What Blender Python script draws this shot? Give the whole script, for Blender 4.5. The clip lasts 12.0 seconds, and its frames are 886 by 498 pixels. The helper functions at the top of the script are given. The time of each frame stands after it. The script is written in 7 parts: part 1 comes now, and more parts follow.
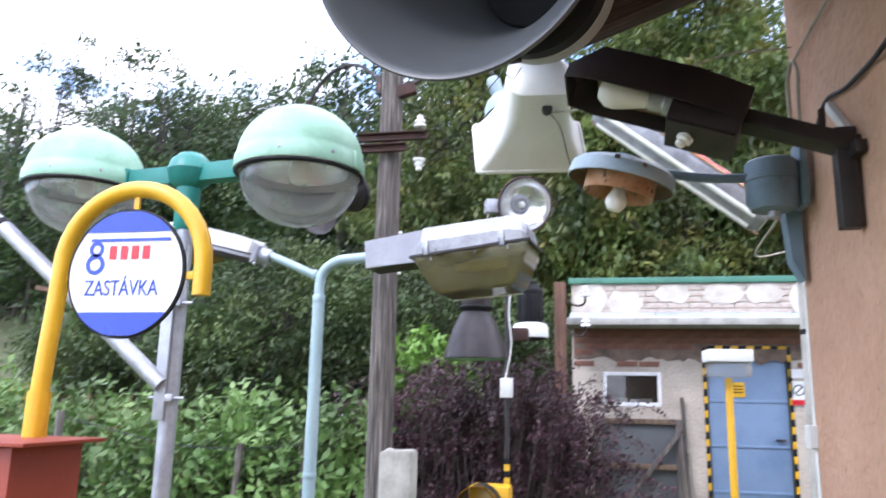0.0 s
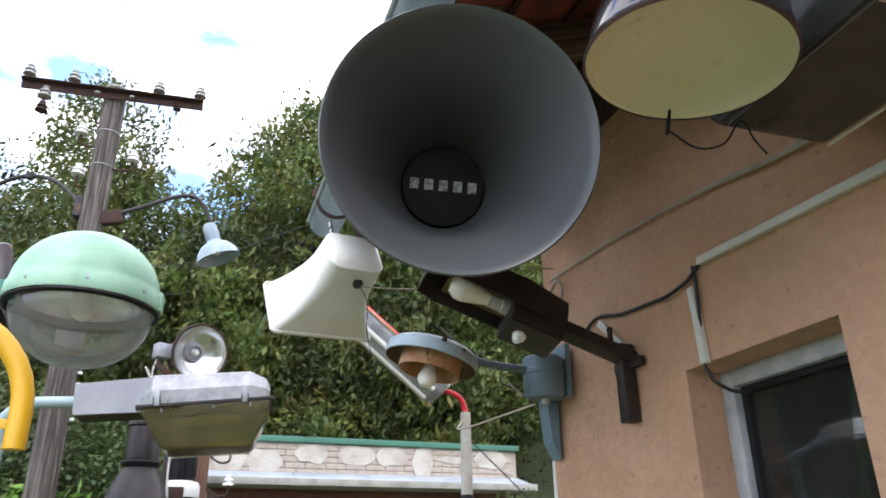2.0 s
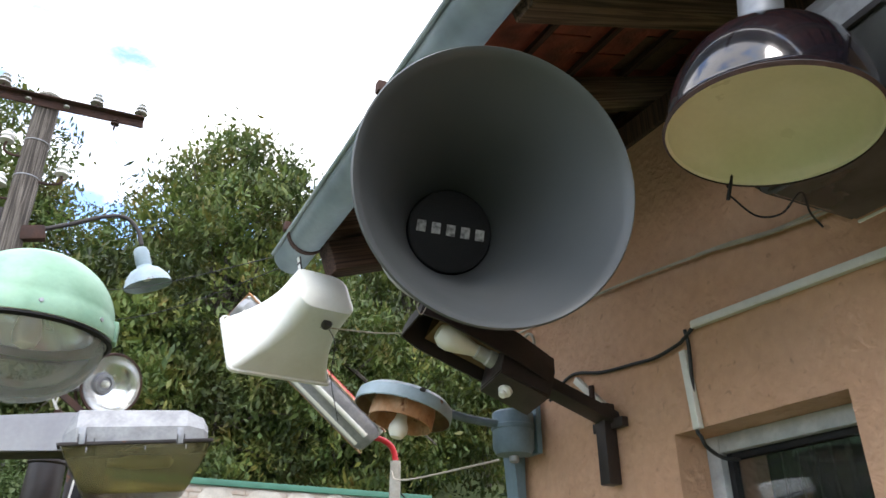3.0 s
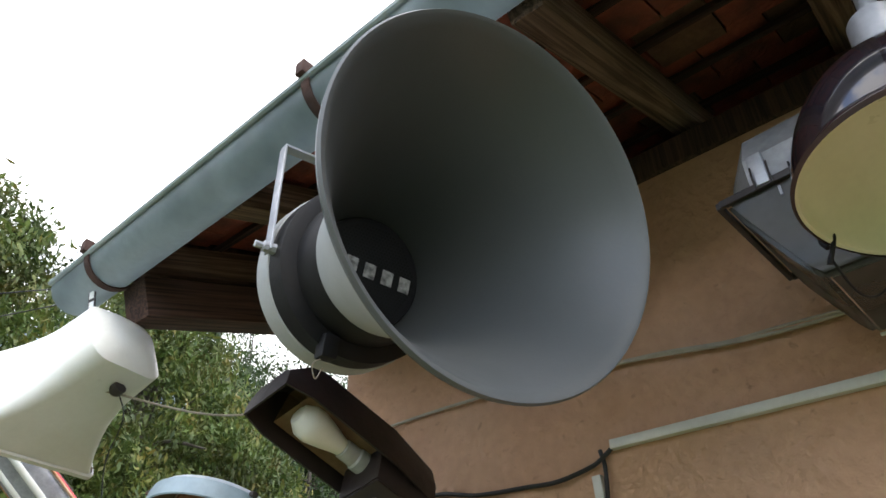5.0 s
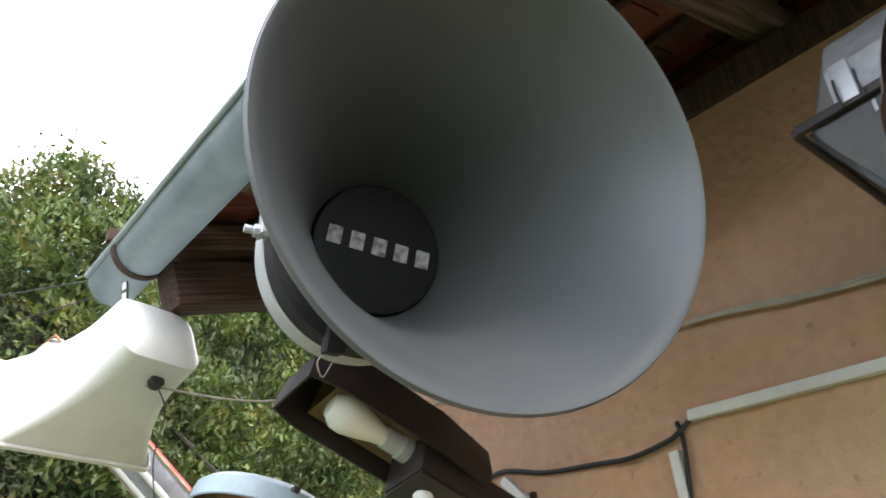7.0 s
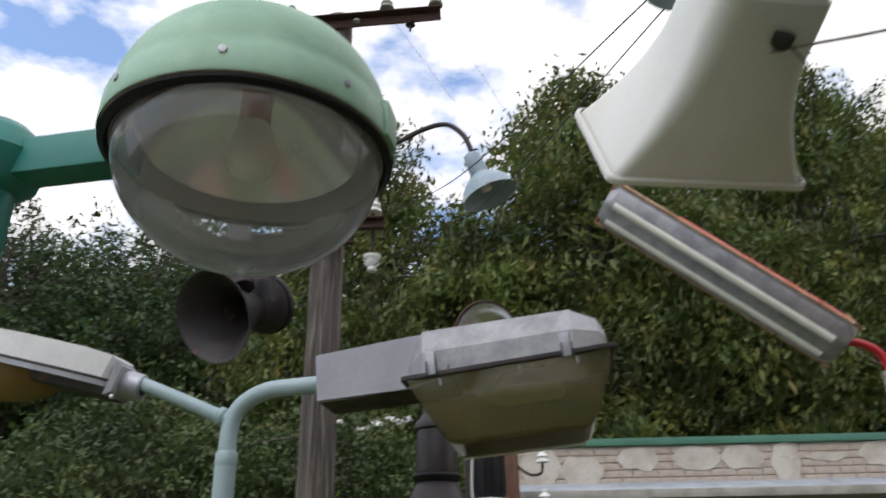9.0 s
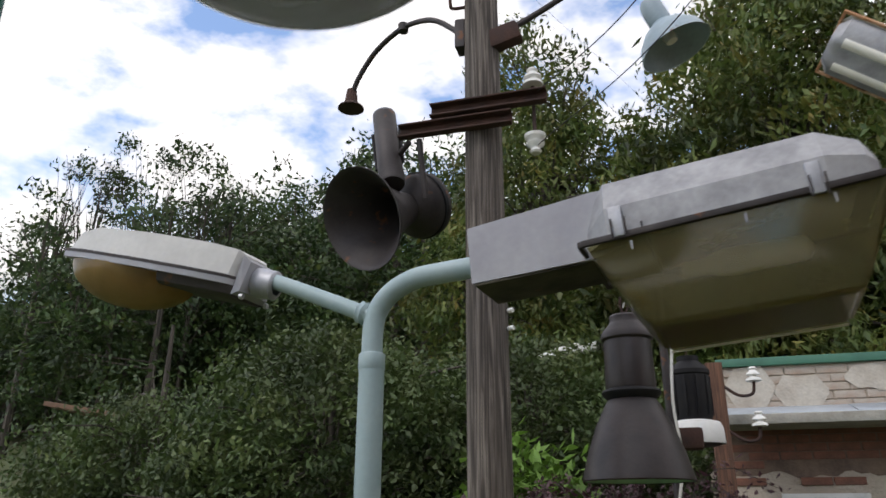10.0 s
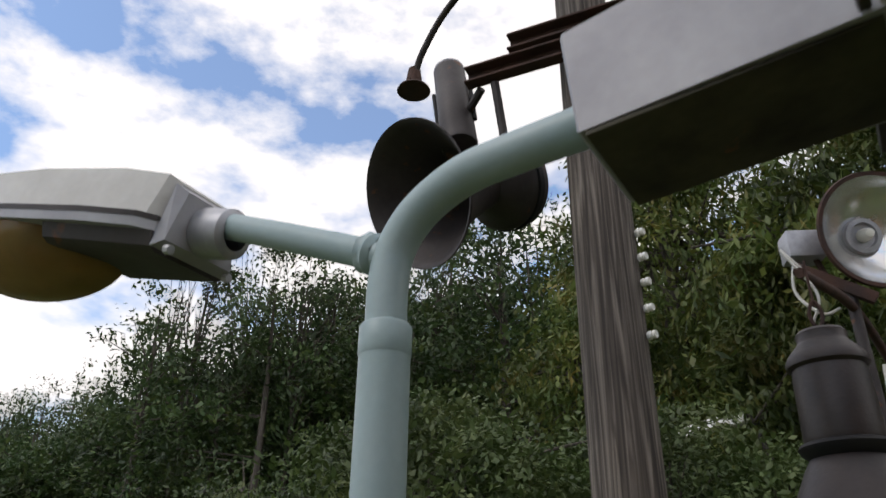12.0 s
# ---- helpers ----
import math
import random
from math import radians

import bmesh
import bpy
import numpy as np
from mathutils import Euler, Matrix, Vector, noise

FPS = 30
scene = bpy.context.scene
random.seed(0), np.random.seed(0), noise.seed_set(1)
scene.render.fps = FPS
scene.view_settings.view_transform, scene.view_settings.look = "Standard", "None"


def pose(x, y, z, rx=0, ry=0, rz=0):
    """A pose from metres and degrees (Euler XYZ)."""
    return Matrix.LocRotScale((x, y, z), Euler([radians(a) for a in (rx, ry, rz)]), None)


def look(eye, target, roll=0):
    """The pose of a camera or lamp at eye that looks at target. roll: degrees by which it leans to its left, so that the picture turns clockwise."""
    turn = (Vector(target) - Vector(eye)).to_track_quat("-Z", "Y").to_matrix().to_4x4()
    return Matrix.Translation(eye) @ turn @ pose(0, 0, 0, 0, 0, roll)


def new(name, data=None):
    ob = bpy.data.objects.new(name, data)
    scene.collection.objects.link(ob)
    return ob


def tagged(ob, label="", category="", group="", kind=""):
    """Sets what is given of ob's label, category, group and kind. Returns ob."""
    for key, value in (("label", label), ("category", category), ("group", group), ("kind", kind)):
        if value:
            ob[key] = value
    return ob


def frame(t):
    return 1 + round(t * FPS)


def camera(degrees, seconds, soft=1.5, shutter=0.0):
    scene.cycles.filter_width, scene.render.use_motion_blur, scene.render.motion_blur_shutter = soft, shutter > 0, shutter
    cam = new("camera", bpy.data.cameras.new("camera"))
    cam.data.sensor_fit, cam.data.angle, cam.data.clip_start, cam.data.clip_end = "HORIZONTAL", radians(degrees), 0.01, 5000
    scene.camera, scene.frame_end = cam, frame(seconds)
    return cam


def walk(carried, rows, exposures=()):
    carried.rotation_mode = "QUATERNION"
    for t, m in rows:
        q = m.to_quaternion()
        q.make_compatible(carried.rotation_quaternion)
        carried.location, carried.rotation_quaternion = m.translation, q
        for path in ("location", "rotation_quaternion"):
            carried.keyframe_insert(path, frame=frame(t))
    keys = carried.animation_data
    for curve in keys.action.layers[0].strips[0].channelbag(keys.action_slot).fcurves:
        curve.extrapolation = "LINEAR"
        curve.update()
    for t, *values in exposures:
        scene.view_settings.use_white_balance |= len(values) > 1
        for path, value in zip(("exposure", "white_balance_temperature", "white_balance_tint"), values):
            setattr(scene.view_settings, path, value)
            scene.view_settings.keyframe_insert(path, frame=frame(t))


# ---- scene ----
cam = camera(61.7, 12.0, shutter=0.3)
PATH = [
    (0, (1.909, 0.099, 1.429), (1.496, 2.016, 1.825), 1.2),
    (0.5, (1.677, -0.025, 1.347), (1.657, 1.899, 1.890), -1.8),
    (1, (1.445, -0.083, 1.374), (1.799, 1.816, 1.892), -2.7),
    (1.5, (1.239, -0.057, 1.418), (1.729, 1.776, 2.053), -0.9),
    (2, (1.043, -0.026, 1.444), (1.685, 1.698, 2.229), -0.7),
    (2.5, (0.868, 0.030, 1.466), (1.668, 1.663, 2.298), -0.7),
    (2.7, (0.816, 0.073, 1.476), (1.635, 1.686, 2.329), -0.3),
    (4.3, (0.805, 0.709, 1.585), (1.919, 1.979, 2.655), -0.6),
    (4.5, (0.803, 0.776, 1.580), (1.967, 1.974, 2.681), -0.4),
    (5, (0.827, 0.882, 1.611), (2.080, 1.914, 2.779), -1.2),
    (5.5, (0.879, 0.883, 1.672), (2.154, 1.994, 2.740), -0.8),
    (6, (0.953, 0.885, 1.734), (2.204, 2.094, 2.721), 1.9),
    (6.5, (1.026, 0.864, 1.791), (2.222, 2.080, 2.836), 0.7),
    (6.7, (1.035, 0.866, 1.791), (2.216, 2.094, 2.839), -0.2),
    (8.3, (1.109, 1.257, 1.642), (1.570, 2.959, 2.586), -1.9),
    (8.5, (1.100, 1.368, 1.628), (1.392, 3.115, 2.556), -1.7),
    (9, (1.097, 1.673, 1.585), (1.042, 3.491, 2.417), -1.0),
    (9.5, (1.130, 1.996, 1.601), (0.781, 3.814, 2.357), -1.9),
    (10, (1.044, 2.299, 1.578), (0.517, 4.102, 2.264), 0.1),
    (10.5, (0.928, 2.595, 1.595), (0.370, 4.383, 2.297), 0.9),
    (11, (0.879, 2.875, 1.626), (0.267, 4.583, 2.469), 0.3),
    (11.5, (0.848, 3.148, 1.669), (0.136, 4.778, 2.582), 0.1),
    (12, (0.765, 3.382, 1.640), (-0.004, 4.988, 2.552), 0.7),
]
walk(cam, [(t, look(eye, target, roll)) for t, eye, target, roll in PATH],
     exposures=[(0, 0.55, 5900, 21), (0.5, 0.42, 5900, 23), (1.0, 0.2, 5900, 25), (1.5, 0.15, 6150, 20), (2.5, 0.1, 6450, 14), (4.3, 0.2, 6550, 13), (5.0, 0.2, 6550, 13),
                (5.5, 0.42, 6600, 14), (6.0, 0.66, 6650, 14), (6.5, 0.9, 6620, 14), (6.7, 0.9, 6600, 14), (8.3, -0.8, 6600, 14), (9.0, -0.92, 6700, 15), (9.5, -0.72, 6750, 15), (10.0, -0.95, 6780, 15), (10.5, -1.0, 6800, 15), (12, -1.2, 6900, 15)])


# ---- world and sun ----
SUN_EL, SUN_ROT = radians(48), radians(215)
world = bpy.data.worlds.new("sky")
scene.world = world
world.use_nodes = True
wn, wl = world.node_tree.nodes, world.node_tree.links
wn.clear()
w_out = wn.new("ShaderNodeOutputWorld")
w_bg = wn.new("ShaderNodeBackground")
w_sky = wn.new("ShaderNodeTexSky")
w_sky.sky_type = 'NISHITA'
w_sky.sun_disc = False
w_sky.sun_elevation, w_sky.sun_rotation = SUN_EL, SUN_ROT
w_sky.air_density, w_sky.dust_density, w_sky.ozone_density = 1.0, 0.6, 1.5
w_co = wn.new("ShaderNodeTexCoord")
w_map = wn.new("ShaderNodeMapping")
w_map.inputs["Scale"].default_value = (1.0, 1.0, 1.9)
w_noise = wn.new("ShaderNodeTexNoise")
w_noise.inputs["Scale"].default_value = 4.2
w_noise.inputs["Detail"].default_value = 9
w_noise.inputs["Roughness"].default_value = 0.56
w_ramp = wn.new("ShaderNodeValToRGB")
w_ramp.color_ramp.elements[0].position, w_ramp.color_ramp.elements[1].position = 0.37, 0.50
w_ramp.color_ramp.elements[0].color = (0.10, 0.10, 0.10, 1)
w_mix = wn.new("ShaderNodeMix")
w_mix.data_type = 'RGBA'
w_mix.inputs["B"].default_value = (25.0, 25.5, 26.0, 1)
wl.new(w_co.outputs["Generated"], w_map.inputs["Vector"])
wl.new(w_map.outputs["Vector"], w_noise.inputs["Vector"])
wl.new(w_noise.outputs["Fac"], w_ramp.inputs["Fac"])
wl.new(w_ramp.outputs["Color"], w_mix.inputs["Factor"])
w_gain = wn.new("ShaderNodeVectorMath")
w_gain.operation = 'MULTIPLY'
w_gain.inputs[1].default_value = (3.4, 4.6, 5.4)
wl.new(w_sky.outputs["Color"], w_gain.inputs[0])
wl.new(w_gain.outputs["Vector"], w_mix.inputs["A"])
wl.new(w_mix.outputs["Result"], w_bg.inputs["Color"])
w_bg.inputs["Strength"].default_value = 0.1
wl.new(w_bg.outputs["Background"], w_out.inputs["Surface"])

sun_data = bpy.data.lights.new("sun", 'SUN')
sun_data.energy, sun_data.angle, sun_data.color = 1.3, radians(12), (1.0, 0.96, 0.9)
sun = new("sun", sun_data)
sx, sy = math.sin(SUN_ROT), math.cos(SUN_ROT)
sun.matrix_world = look((sx * 30, sy * 30, 30 * math.tan(SUN_EL)), (0, 0, 0))


# ---- materials ----
def surface(name, color, rough=0.6, metal=0.0, var=0.15, scale=6.0, fine=60.0, bump=0.1, second=None, spots=0.0,
            rust=0.0, coat=0.0, stretch=(1, 1, 1), depth=0.01, spec=0.5):
    """A painted or raw surface: base colour that wanders at two scales, wear spots of a second colour, fine relief."""
    m = bpy.data.materials.new(name)
    m.use_nodes = True
    nt = m.node_tree
    n, l = nt.nodes, nt.links
    b = n["Principled BSDF"]
    co = n.new("ShaderNodeTexCoord")
    mp = n.new("ShaderNodeMapping")
    mp.inputs["Scale"].default_value = stretch
    l.new(co.outputs["Object"], mp.inputs["Vector"])
    big = n.new("ShaderNodeTexNoise")
    big.inputs["Scale"].default_value, big.inputs["Detail"].default_value = scale, 6
    small = n.new("ShaderNodeTexNoise")
    small.inputs["Scale"].default_value, small.inputs["Detail"].default_value = fine, 4
    for t in (big, small):
        l.new(mp.outputs["Vector"], t.inputs["Vector"])
    mul = n.new("ShaderNodeMix")
    mul.data_type = 'RGBA'
    c2 = second or tuple(c * (1 - 2.2 * var) for c in color)
    mul.inputs["A"].default_value = (*color, 1)
    mul.inputs["B"].default_value = (*c2, 1)
    ramp = n.new("ShaderNodeValToRGB")
    ramp.color_ramp.elements[0].position, ramp.color_ramp.elements[1].position = 0.42 - spots * 0.1, 0.68
    l.new(big.outputs["Fac"], ramp.inputs["Fac"])
    l.new(ramp.outputs["Color"], mul.inputs["Factor"])
    out = mul.outputs["Result"]
    grain = n.new("ShaderNodeMix")
    grain.data_type, grain.blend_type = 'RGBA', 'MULTIPLY'
    grain.inputs["Factor"].default_value = min(1, var * 3)
    gr = n.new("ShaderNodeMapRange")
    gr.inputs["From Min"].default_value, gr.inputs["From Max"].default_value = 0.3, 0.7
    gr.inputs["To Min"].default_value, gr.inputs["To Max"].default_value = 0.75, 1.12
    l.new(small.outputs["Fac"], gr.inputs["Value"])
    l.new(out, grain.inputs["A"])
    l.new(gr.outputs["Result"], grain.inputs["B"])
    out = grain.outputs["Result"]
    if rust:
        rr = n.new("ShaderNodeTexNoise")
        rr.inputs["Scale"].default_value, rr.inputs["Detail"].default_value = scale * 2.3, 8
        l.new(co.outputs["Object"], rr.inputs["Vector"])
        rc = n.new("ShaderNodeValToRGB")
        rc.color_ramp.elements[0].position, rc.color_ramp.elements[1].position = 0.68 - rust * 0.3, 0.74 - rust * 0.25
        l.new(rr.outputs["Fac"], rc.inputs["Fac"])
        rm = n.new("ShaderNodeMix")
        rm.data_type = 'RGBA'
        rm.inputs["B"].default_value = (0.13, 0.052, 0.022, 1)
        l.new(rc.outputs["Color"], rm.inputs["Factor"])
        l.new(out, rm.inputs["A"])
        out = rm.outputs["Result"]
    l.new(out, b.inputs["Base Color"])
    rg = n.new("ShaderNodeMapRange")
    rg.inputs["To Min"].default_value, rg.inputs["To Max"].default_value = max(0.02, rough - 0.12), min(1, rough + 0.14)
    l.new(big.outputs["Fac"], rg.inputs["Value"])
    l.new(rg.outputs["Result"], b.inputs["Roughness"])
    b.inputs["Metallic"].default_value = metal
    b.inputs["Coat Weight"].default_value = coat
    b.inputs["Specular IOR Level"].default_value = spec
    if bump:
        bp = n.new("ShaderNodeBump")
        bp.inputs["Strength"].default_value, bp.inputs["Distance"].default_value = bump, depth
        l.new(small.outputs["Fac"], bp.inputs["Height"])
        l.new(bp.outputs["Normal"], b.inputs["Normal"])
    return m


def plaster_material(name, color, second, bump=0.6):
    """Rough hand-thrown plaster with trowel ridges, pits and stains."""
    m = surface(name, color, 0.9, 0, 0.1, 1.6, 28, 0, second)
    n, l = m.node_tree.nodes, m.node_tree.links
    b = n["Principled BSDF"]
    co = n.new("ShaderNodeTexCoord")
    a = n.new("ShaderNodeTexNoise")
    a.inputs["Scale"].default_value, a.inputs["Detail"].default_value, a.inputs["Roughness"].default_value = 11, 10, 0.62
    a.inputs["Distortion"].default_value = 0.35
    v = n.new("ShaderNodeTexVoronoi")
    v.inputs["Scale"].default_value = 38
    l.new(co.outputs["Object"], a.inputs["Vector"])
    l.new(co.outputs["Object"], v.inputs["Vector"])
    add = n.new("ShaderNodeMath")
    add.operation = 'MULTIPLY_ADD'
    add.inputs[1].default_value = 0.22
    l.new(v.outputs["Distance"], add.inputs[0])
    l.new(a.outputs["Fac"], add.inputs[2])
    bp = n.new("ShaderNodeBump")
    bp.inputs["Strength"].default_value, bp.inputs["Distance"].default_value = bump, 0.035
    l.new(add.outputs["Value"], bp.inputs["Height"])
    l.new(bp.outputs["Normal"], b.inputs["Normal"])
    old = b.inputs["Base Color"].links[0].from_socket
    pit = n.new("ShaderNodeTexNoise")
    pit.inputs["Scale"].default_value, pit.inputs["Detail"].default_value, pit.inputs["Distortion"].default_value = 30, 8, 0.4
    l.new(co.outputs["Object"], pit.inputs["Vector"])
    dark = n.new("ShaderNodeMapRange")
    dark.inputs["From Min"].default_value, dark.inputs["From Max"].default_value = 0.27, 0.36
    dark.inputs["To Min"].default_value, dark.inputs["To Max"].default_value = 0.72, 1.0
    l.new(pit.outputs["Fac"], dark.inputs["Value"])
    pm = n.new("ShaderNodeMix")
    pm.data_type, pm.blend_type = 'RGBA', 'MULTIPLY'
    pm.inputs["Factor"].default_value = 1
    l.new(old, pm.inputs["A"])
    l.new(dark.outputs["Result"], pm.inputs["B"])
    l.new(pm.outputs["Result"], b.inputs["Base Color"])
    return m


def wood_material(name, color, second, scale=1.0, bump=0.38):
    """Weathered timber: long grain along local z, dark checks."""
    m = bpy.data.materials.new(name)
    m.use_nodes = True
    n, l = m.node_tree.nodes, m.node_tree.links
    b = n["Principled BSDF"]
    co = n.new("ShaderNodeTexCoord")
    mp = n.new("ShaderNodeMapping")
    mp.inputs["Scale"].default_value = (62 * scale, 62 * scale, 1.6 * scale)
    l.new(co.outputs["Object"], mp.inputs["Vector"])
    g = n.new("ShaderNodeTexNoise")
    g.inputs["Scale"].default_value, g.inputs["Detail"].default_value, g.inputs["Distortion"].default_value = 1.0, 10, 1.6
    l.new(mp.outputs["Vector"], g.inputs["Vector"])
    st = n.new("ShaderNodeTexNoise")
    st.inputs["Scale"].default_value, st.inputs["Detail"].default_value = 3.0, 5
    l.new(co.outputs["Object"], st.inputs["Vector"])
    r = n.new("ShaderNodeValToRGB")
    e = r.color_ramp.elements
    e[0].position, e[0].color = 0.33, (*[c * 0.42 for c in second], 1)
    e[1].position, e[1].color = 0.66, (*color, 1)
    mid = e.new(0.47)
    mid.color = (*second, 1)
    l.new(g.outputs["Fac"], r.inputs["Fac"])
    mx = n.new("ShaderNodeMix")
    mx.data_type, mx.blend_type = 'RGBA', 'MULTIPLY'
    mx.inputs["Factor"].default_value = 0.55
    sr = n.new("ShaderNodeMapRange")
    sr.inputs["From Min"].default_value, sr.inputs["From Max"].default_value = 0.3, 0.7
    sr.inputs["To Min"].default_value, sr.inputs["To Max"].default_value = 0.45, 1.1
    l.new(st.outputs["Fac"], sr.inputs["Value"])
    l.new(r.outputs["Color"], mx.inputs["A"])
    l.new(sr.outputs["Result"], mx.inputs["B"])
    l.new(mx.outputs["Result"], b.inputs["Base Color"])
    b.inputs["Roughness"].default_value = 0.88
    bp = n.new("ShaderNodeBump")
    bp.inputs["Strength"].default_value, bp.inputs["Distance"].default_value = bump, 0.008
    l.new(g.outputs["Fac"], bp.inputs["Height"])
    l.new(bp.outputs["Normal"], b.inputs["Normal"])
    return m


def glass_material(name, color=(1, 1, 1), rough=0.02, dust=0.0, dust_color=(0.5, 0.5, 0.45)):
    """Thin glass; dust mixes in a matt film."""
    m = bpy.data.materials.new(name)
    m.use_nodes = True
    n, l = m.node_tree.nodes, m.node_tree.links
    b = n["Principled BSDF"]
    out = n["Material Output"]
    tr = n.new("ShaderNodeBsdfTransparent")
    tr.inputs["Color"].default_value = (*color, 1)
    gl = n.new("ShaderNodeBsdfGlossy")
    gl.inputs["Roughness"].default_value = rough
    fr = n.new("ShaderNodeFresnel")
    fr.inputs["IOR"].default_value = 1.5
    m1 = n.new("ShaderNodeMixShader")
    l.new(fr.outputs["Fac"], m1.inputs["Fac"])
    l.new(tr.outputs["BSDF"], m1.inputs[1])
    l.new(gl.outputs["BSDF"], m1.inputs[2])
    co = n.new("ShaderNodeTexCoord")
    ns = n.new("ShaderNodeTexNoise")
    ns.inputs["Scale"].default_value, ns.inputs["Detail"].default_value = 5, 7
    l.new(co.outputs["Object"], ns.inputs["Vector"])
    rg = n.new("ShaderNodeMapRange")
    rg.inputs["From Min"].default_value, rg.inputs["From Max"].default_value = 0.3, 0.75
    rg.inputs["To Min"].default_value, rg.inputs["To Max"].default_value = dust * 0.45, dust * 1.3
    l.new(ns.outputs["Fac"], rg.inputs["Value"])
    b.inputs["Base Color"].default_value = (*dust_color, 1)
    b.inputs["Roughness"].default_value = 0.55
    sc = n.new("ShaderNodeBsdfTranslucent")
    sc.inputs["Color"].default_value = (*dust_color, 1)
    film_mix = n.new("ShaderNodeMixShader")
    film_mix.inputs["Fac"].default_value = 0.6
    l.new(b.outputs["BSDF"], film_mix.inputs[1])
    l.new(sc.outputs["BSDF"], film_mix.inputs[2])
    m2 = n.new("ShaderNodeMixShader")
    l.new(rg.outputs["Result"], m2.inputs["Fac"])
    l.new(m1.outputs["Shader"], m2.inputs[1])
    l.new(film_mix.outputs["Shader"], m2.inputs[2])
    l.new(m2.outputs["Shader"], out.inputs["Surface"])
    return m


def leaf_material(name, colors, translucent=0.26, rough=0.55):
    """Leaves that differ one by one in colour, with lit and shaded masses tinted in; light shines through them."""
    m = bpy.data.materials.new(name)
    m.use_nodes = True
    n, l = m.node_tree.nodes, m.node_tree.links
    b = n["Principled BSDF"]
    g = n.new("ShaderNodeNewGeometry")
    r = n.new("ShaderNodeValToRGB")
    e = r.color_ramp.elements
    e[0].position, e[0].color = 0.0, (*colors[0], 1)
    e[1].position, e[1].color = 1.0, (*colors[-1], 1)
    for i, c in enumerate(colors[1:-1], 1):
        k = e.new(i / (len(colors) - 1))
        k.color = (*c, 1)
    co = n.new("ShaderNodeTexCoord")
    patch = n.new("ShaderNodeTexNoise")
    patch.inputs["Scale"].default_value, patch.inputs["Detail"].default_value = 1.7, 4
    l.new(co.outputs["Object"], patch.inputs["Vector"])
    spread = n.new("ShaderNodeMapRange")
    spread.inputs["From Min"].default_value, spread.inputs["From Max"].default_value = 0.32, 0.68
    spread.inputs["To Max"].default_value = 0.68
    l.new(patch.outputs["Fac"], spread.inputs["Value"])
    fac = n.new("ShaderNodeMath")
    fac.operation = 'MULTIPLY_ADD'
    fac.inputs[1].default_value = 0.32
    l.new(g.outputs["Random Per Island"], fac.inputs[0])
    l.new(spread.outputs["Result"], fac.inputs[2])
    l.new(fac.outputs["Value"], r.inputs["Fac"])
    # Coarse noise scales the colour to imitate lit and shaded crown masses.
    ns = n.new("ShaderNodeTexNoise")
    ns.inputs["Scale"].default_value, ns.inputs["Detail"].default_value = 0.9, 6
    l.new(co.outputs["Object"], ns.inputs["Vector"])
    mr = n.new("ShaderNodeMapRange")
    mr.inputs["From Min"].default_value, mr.inputs["From Max"].default_value = 0.3, 0.7
    mr.inputs["To Min"].default_value, mr.inputs["To Max"].default_value = 0.30, 1.65
    l.new(ns.outputs["Fac"], mr.inputs["Value"])
    mx = n.new("ShaderNodeMix")
    mx.data_type, mx.blend_type = 'RGBA', 'MULTIPLY'
    mx.inputs["Factor"].default_value = 1
    l.new(r.outputs["Color"], mx.inputs["A"])
    l.new(mr.outputs["Result"], mx.inputs["B"])
    l.new(mx.outputs["Result"], b.inputs["Base Color"])
    b.inputs["Roughness"].default_value = rough
    t = n.new("ShaderNodeBsdfTranslucent")
    l.new(mx.outputs["Result"], t.inputs["Color"])
    ms = n.new("ShaderNodeMixShader")
    ms.inputs["Fac"].default_value = translucent
    l.new(b.outputs["BSDF"], ms.inputs[1])
    l.new(t.outputs["BSDF"], ms.inputs[2])
    l.new(ms.outputs["Shader"], n["Material Output"].inputs["Surface"])
    return m


PLASTER = plaster_material("salmon_plaster", (0.55, 0.328, 0.212), (0.46, 0.258, 0.16))
SHED_PLASTER = plaster_material("old_lime_plaster", (0.50, 0.44, 0.36), (0.36, 0.30, 0.24))
BRICK = surface("red_brick", (0.24, 0.105, 0.07), 0.92, 0, 0.22, 5, 60, 0.5, (0.13, 0.075, 0.055))
PALE_BRICK = surface("limewashed_brick", (0.45, 0.40, 0.34), 0.92, 0, 0.16, 6, 50, 0.5, (0.38, 0.27, 0.20))
MORTAR = surface("dirty_mortar", (0.19, 0.135, 0.10), 0.95, 0, 0.2, 7, 60, 0.5, (0.11, 0.08, 0.065))
FLAKE = surface("flaking_limewash", (0.54, 0.50, 0.43), 0.92, 0, 0.14, 5, 45, 0.4, (0.42, 0.37, 0.31))
TILE_RED = surface("red_clay", (0.36, 0.10, 0.06), 0.88, 0, 0.22, 7, 60, 0.4, (0.14, 0.06, 0.045))
TILE_DARK = surface("dark_brown_clay", (0.13, 0.075, 0.05), 0.9, 0, 0.22, 7, 60, 0.4, (0.2, 0.12, 0.07))
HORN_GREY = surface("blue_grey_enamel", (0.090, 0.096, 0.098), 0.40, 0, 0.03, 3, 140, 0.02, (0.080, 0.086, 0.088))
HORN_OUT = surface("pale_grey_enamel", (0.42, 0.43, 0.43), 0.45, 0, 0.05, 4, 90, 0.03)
BLACK = surface("black_paint", (0.010, 0.010, 0.012), 0.55, 0, 0.1, 8, 90, 0.06, (0.018, 0.017, 0.017), spec=0.2)
BLACK_ENAMEL = surface("black_enamel", (0.012, 0.010, 0.014), 0.12, 0, 0.1, 7, 60, 0.03, (0.03, 0.018, 0.018), coat=0.7)
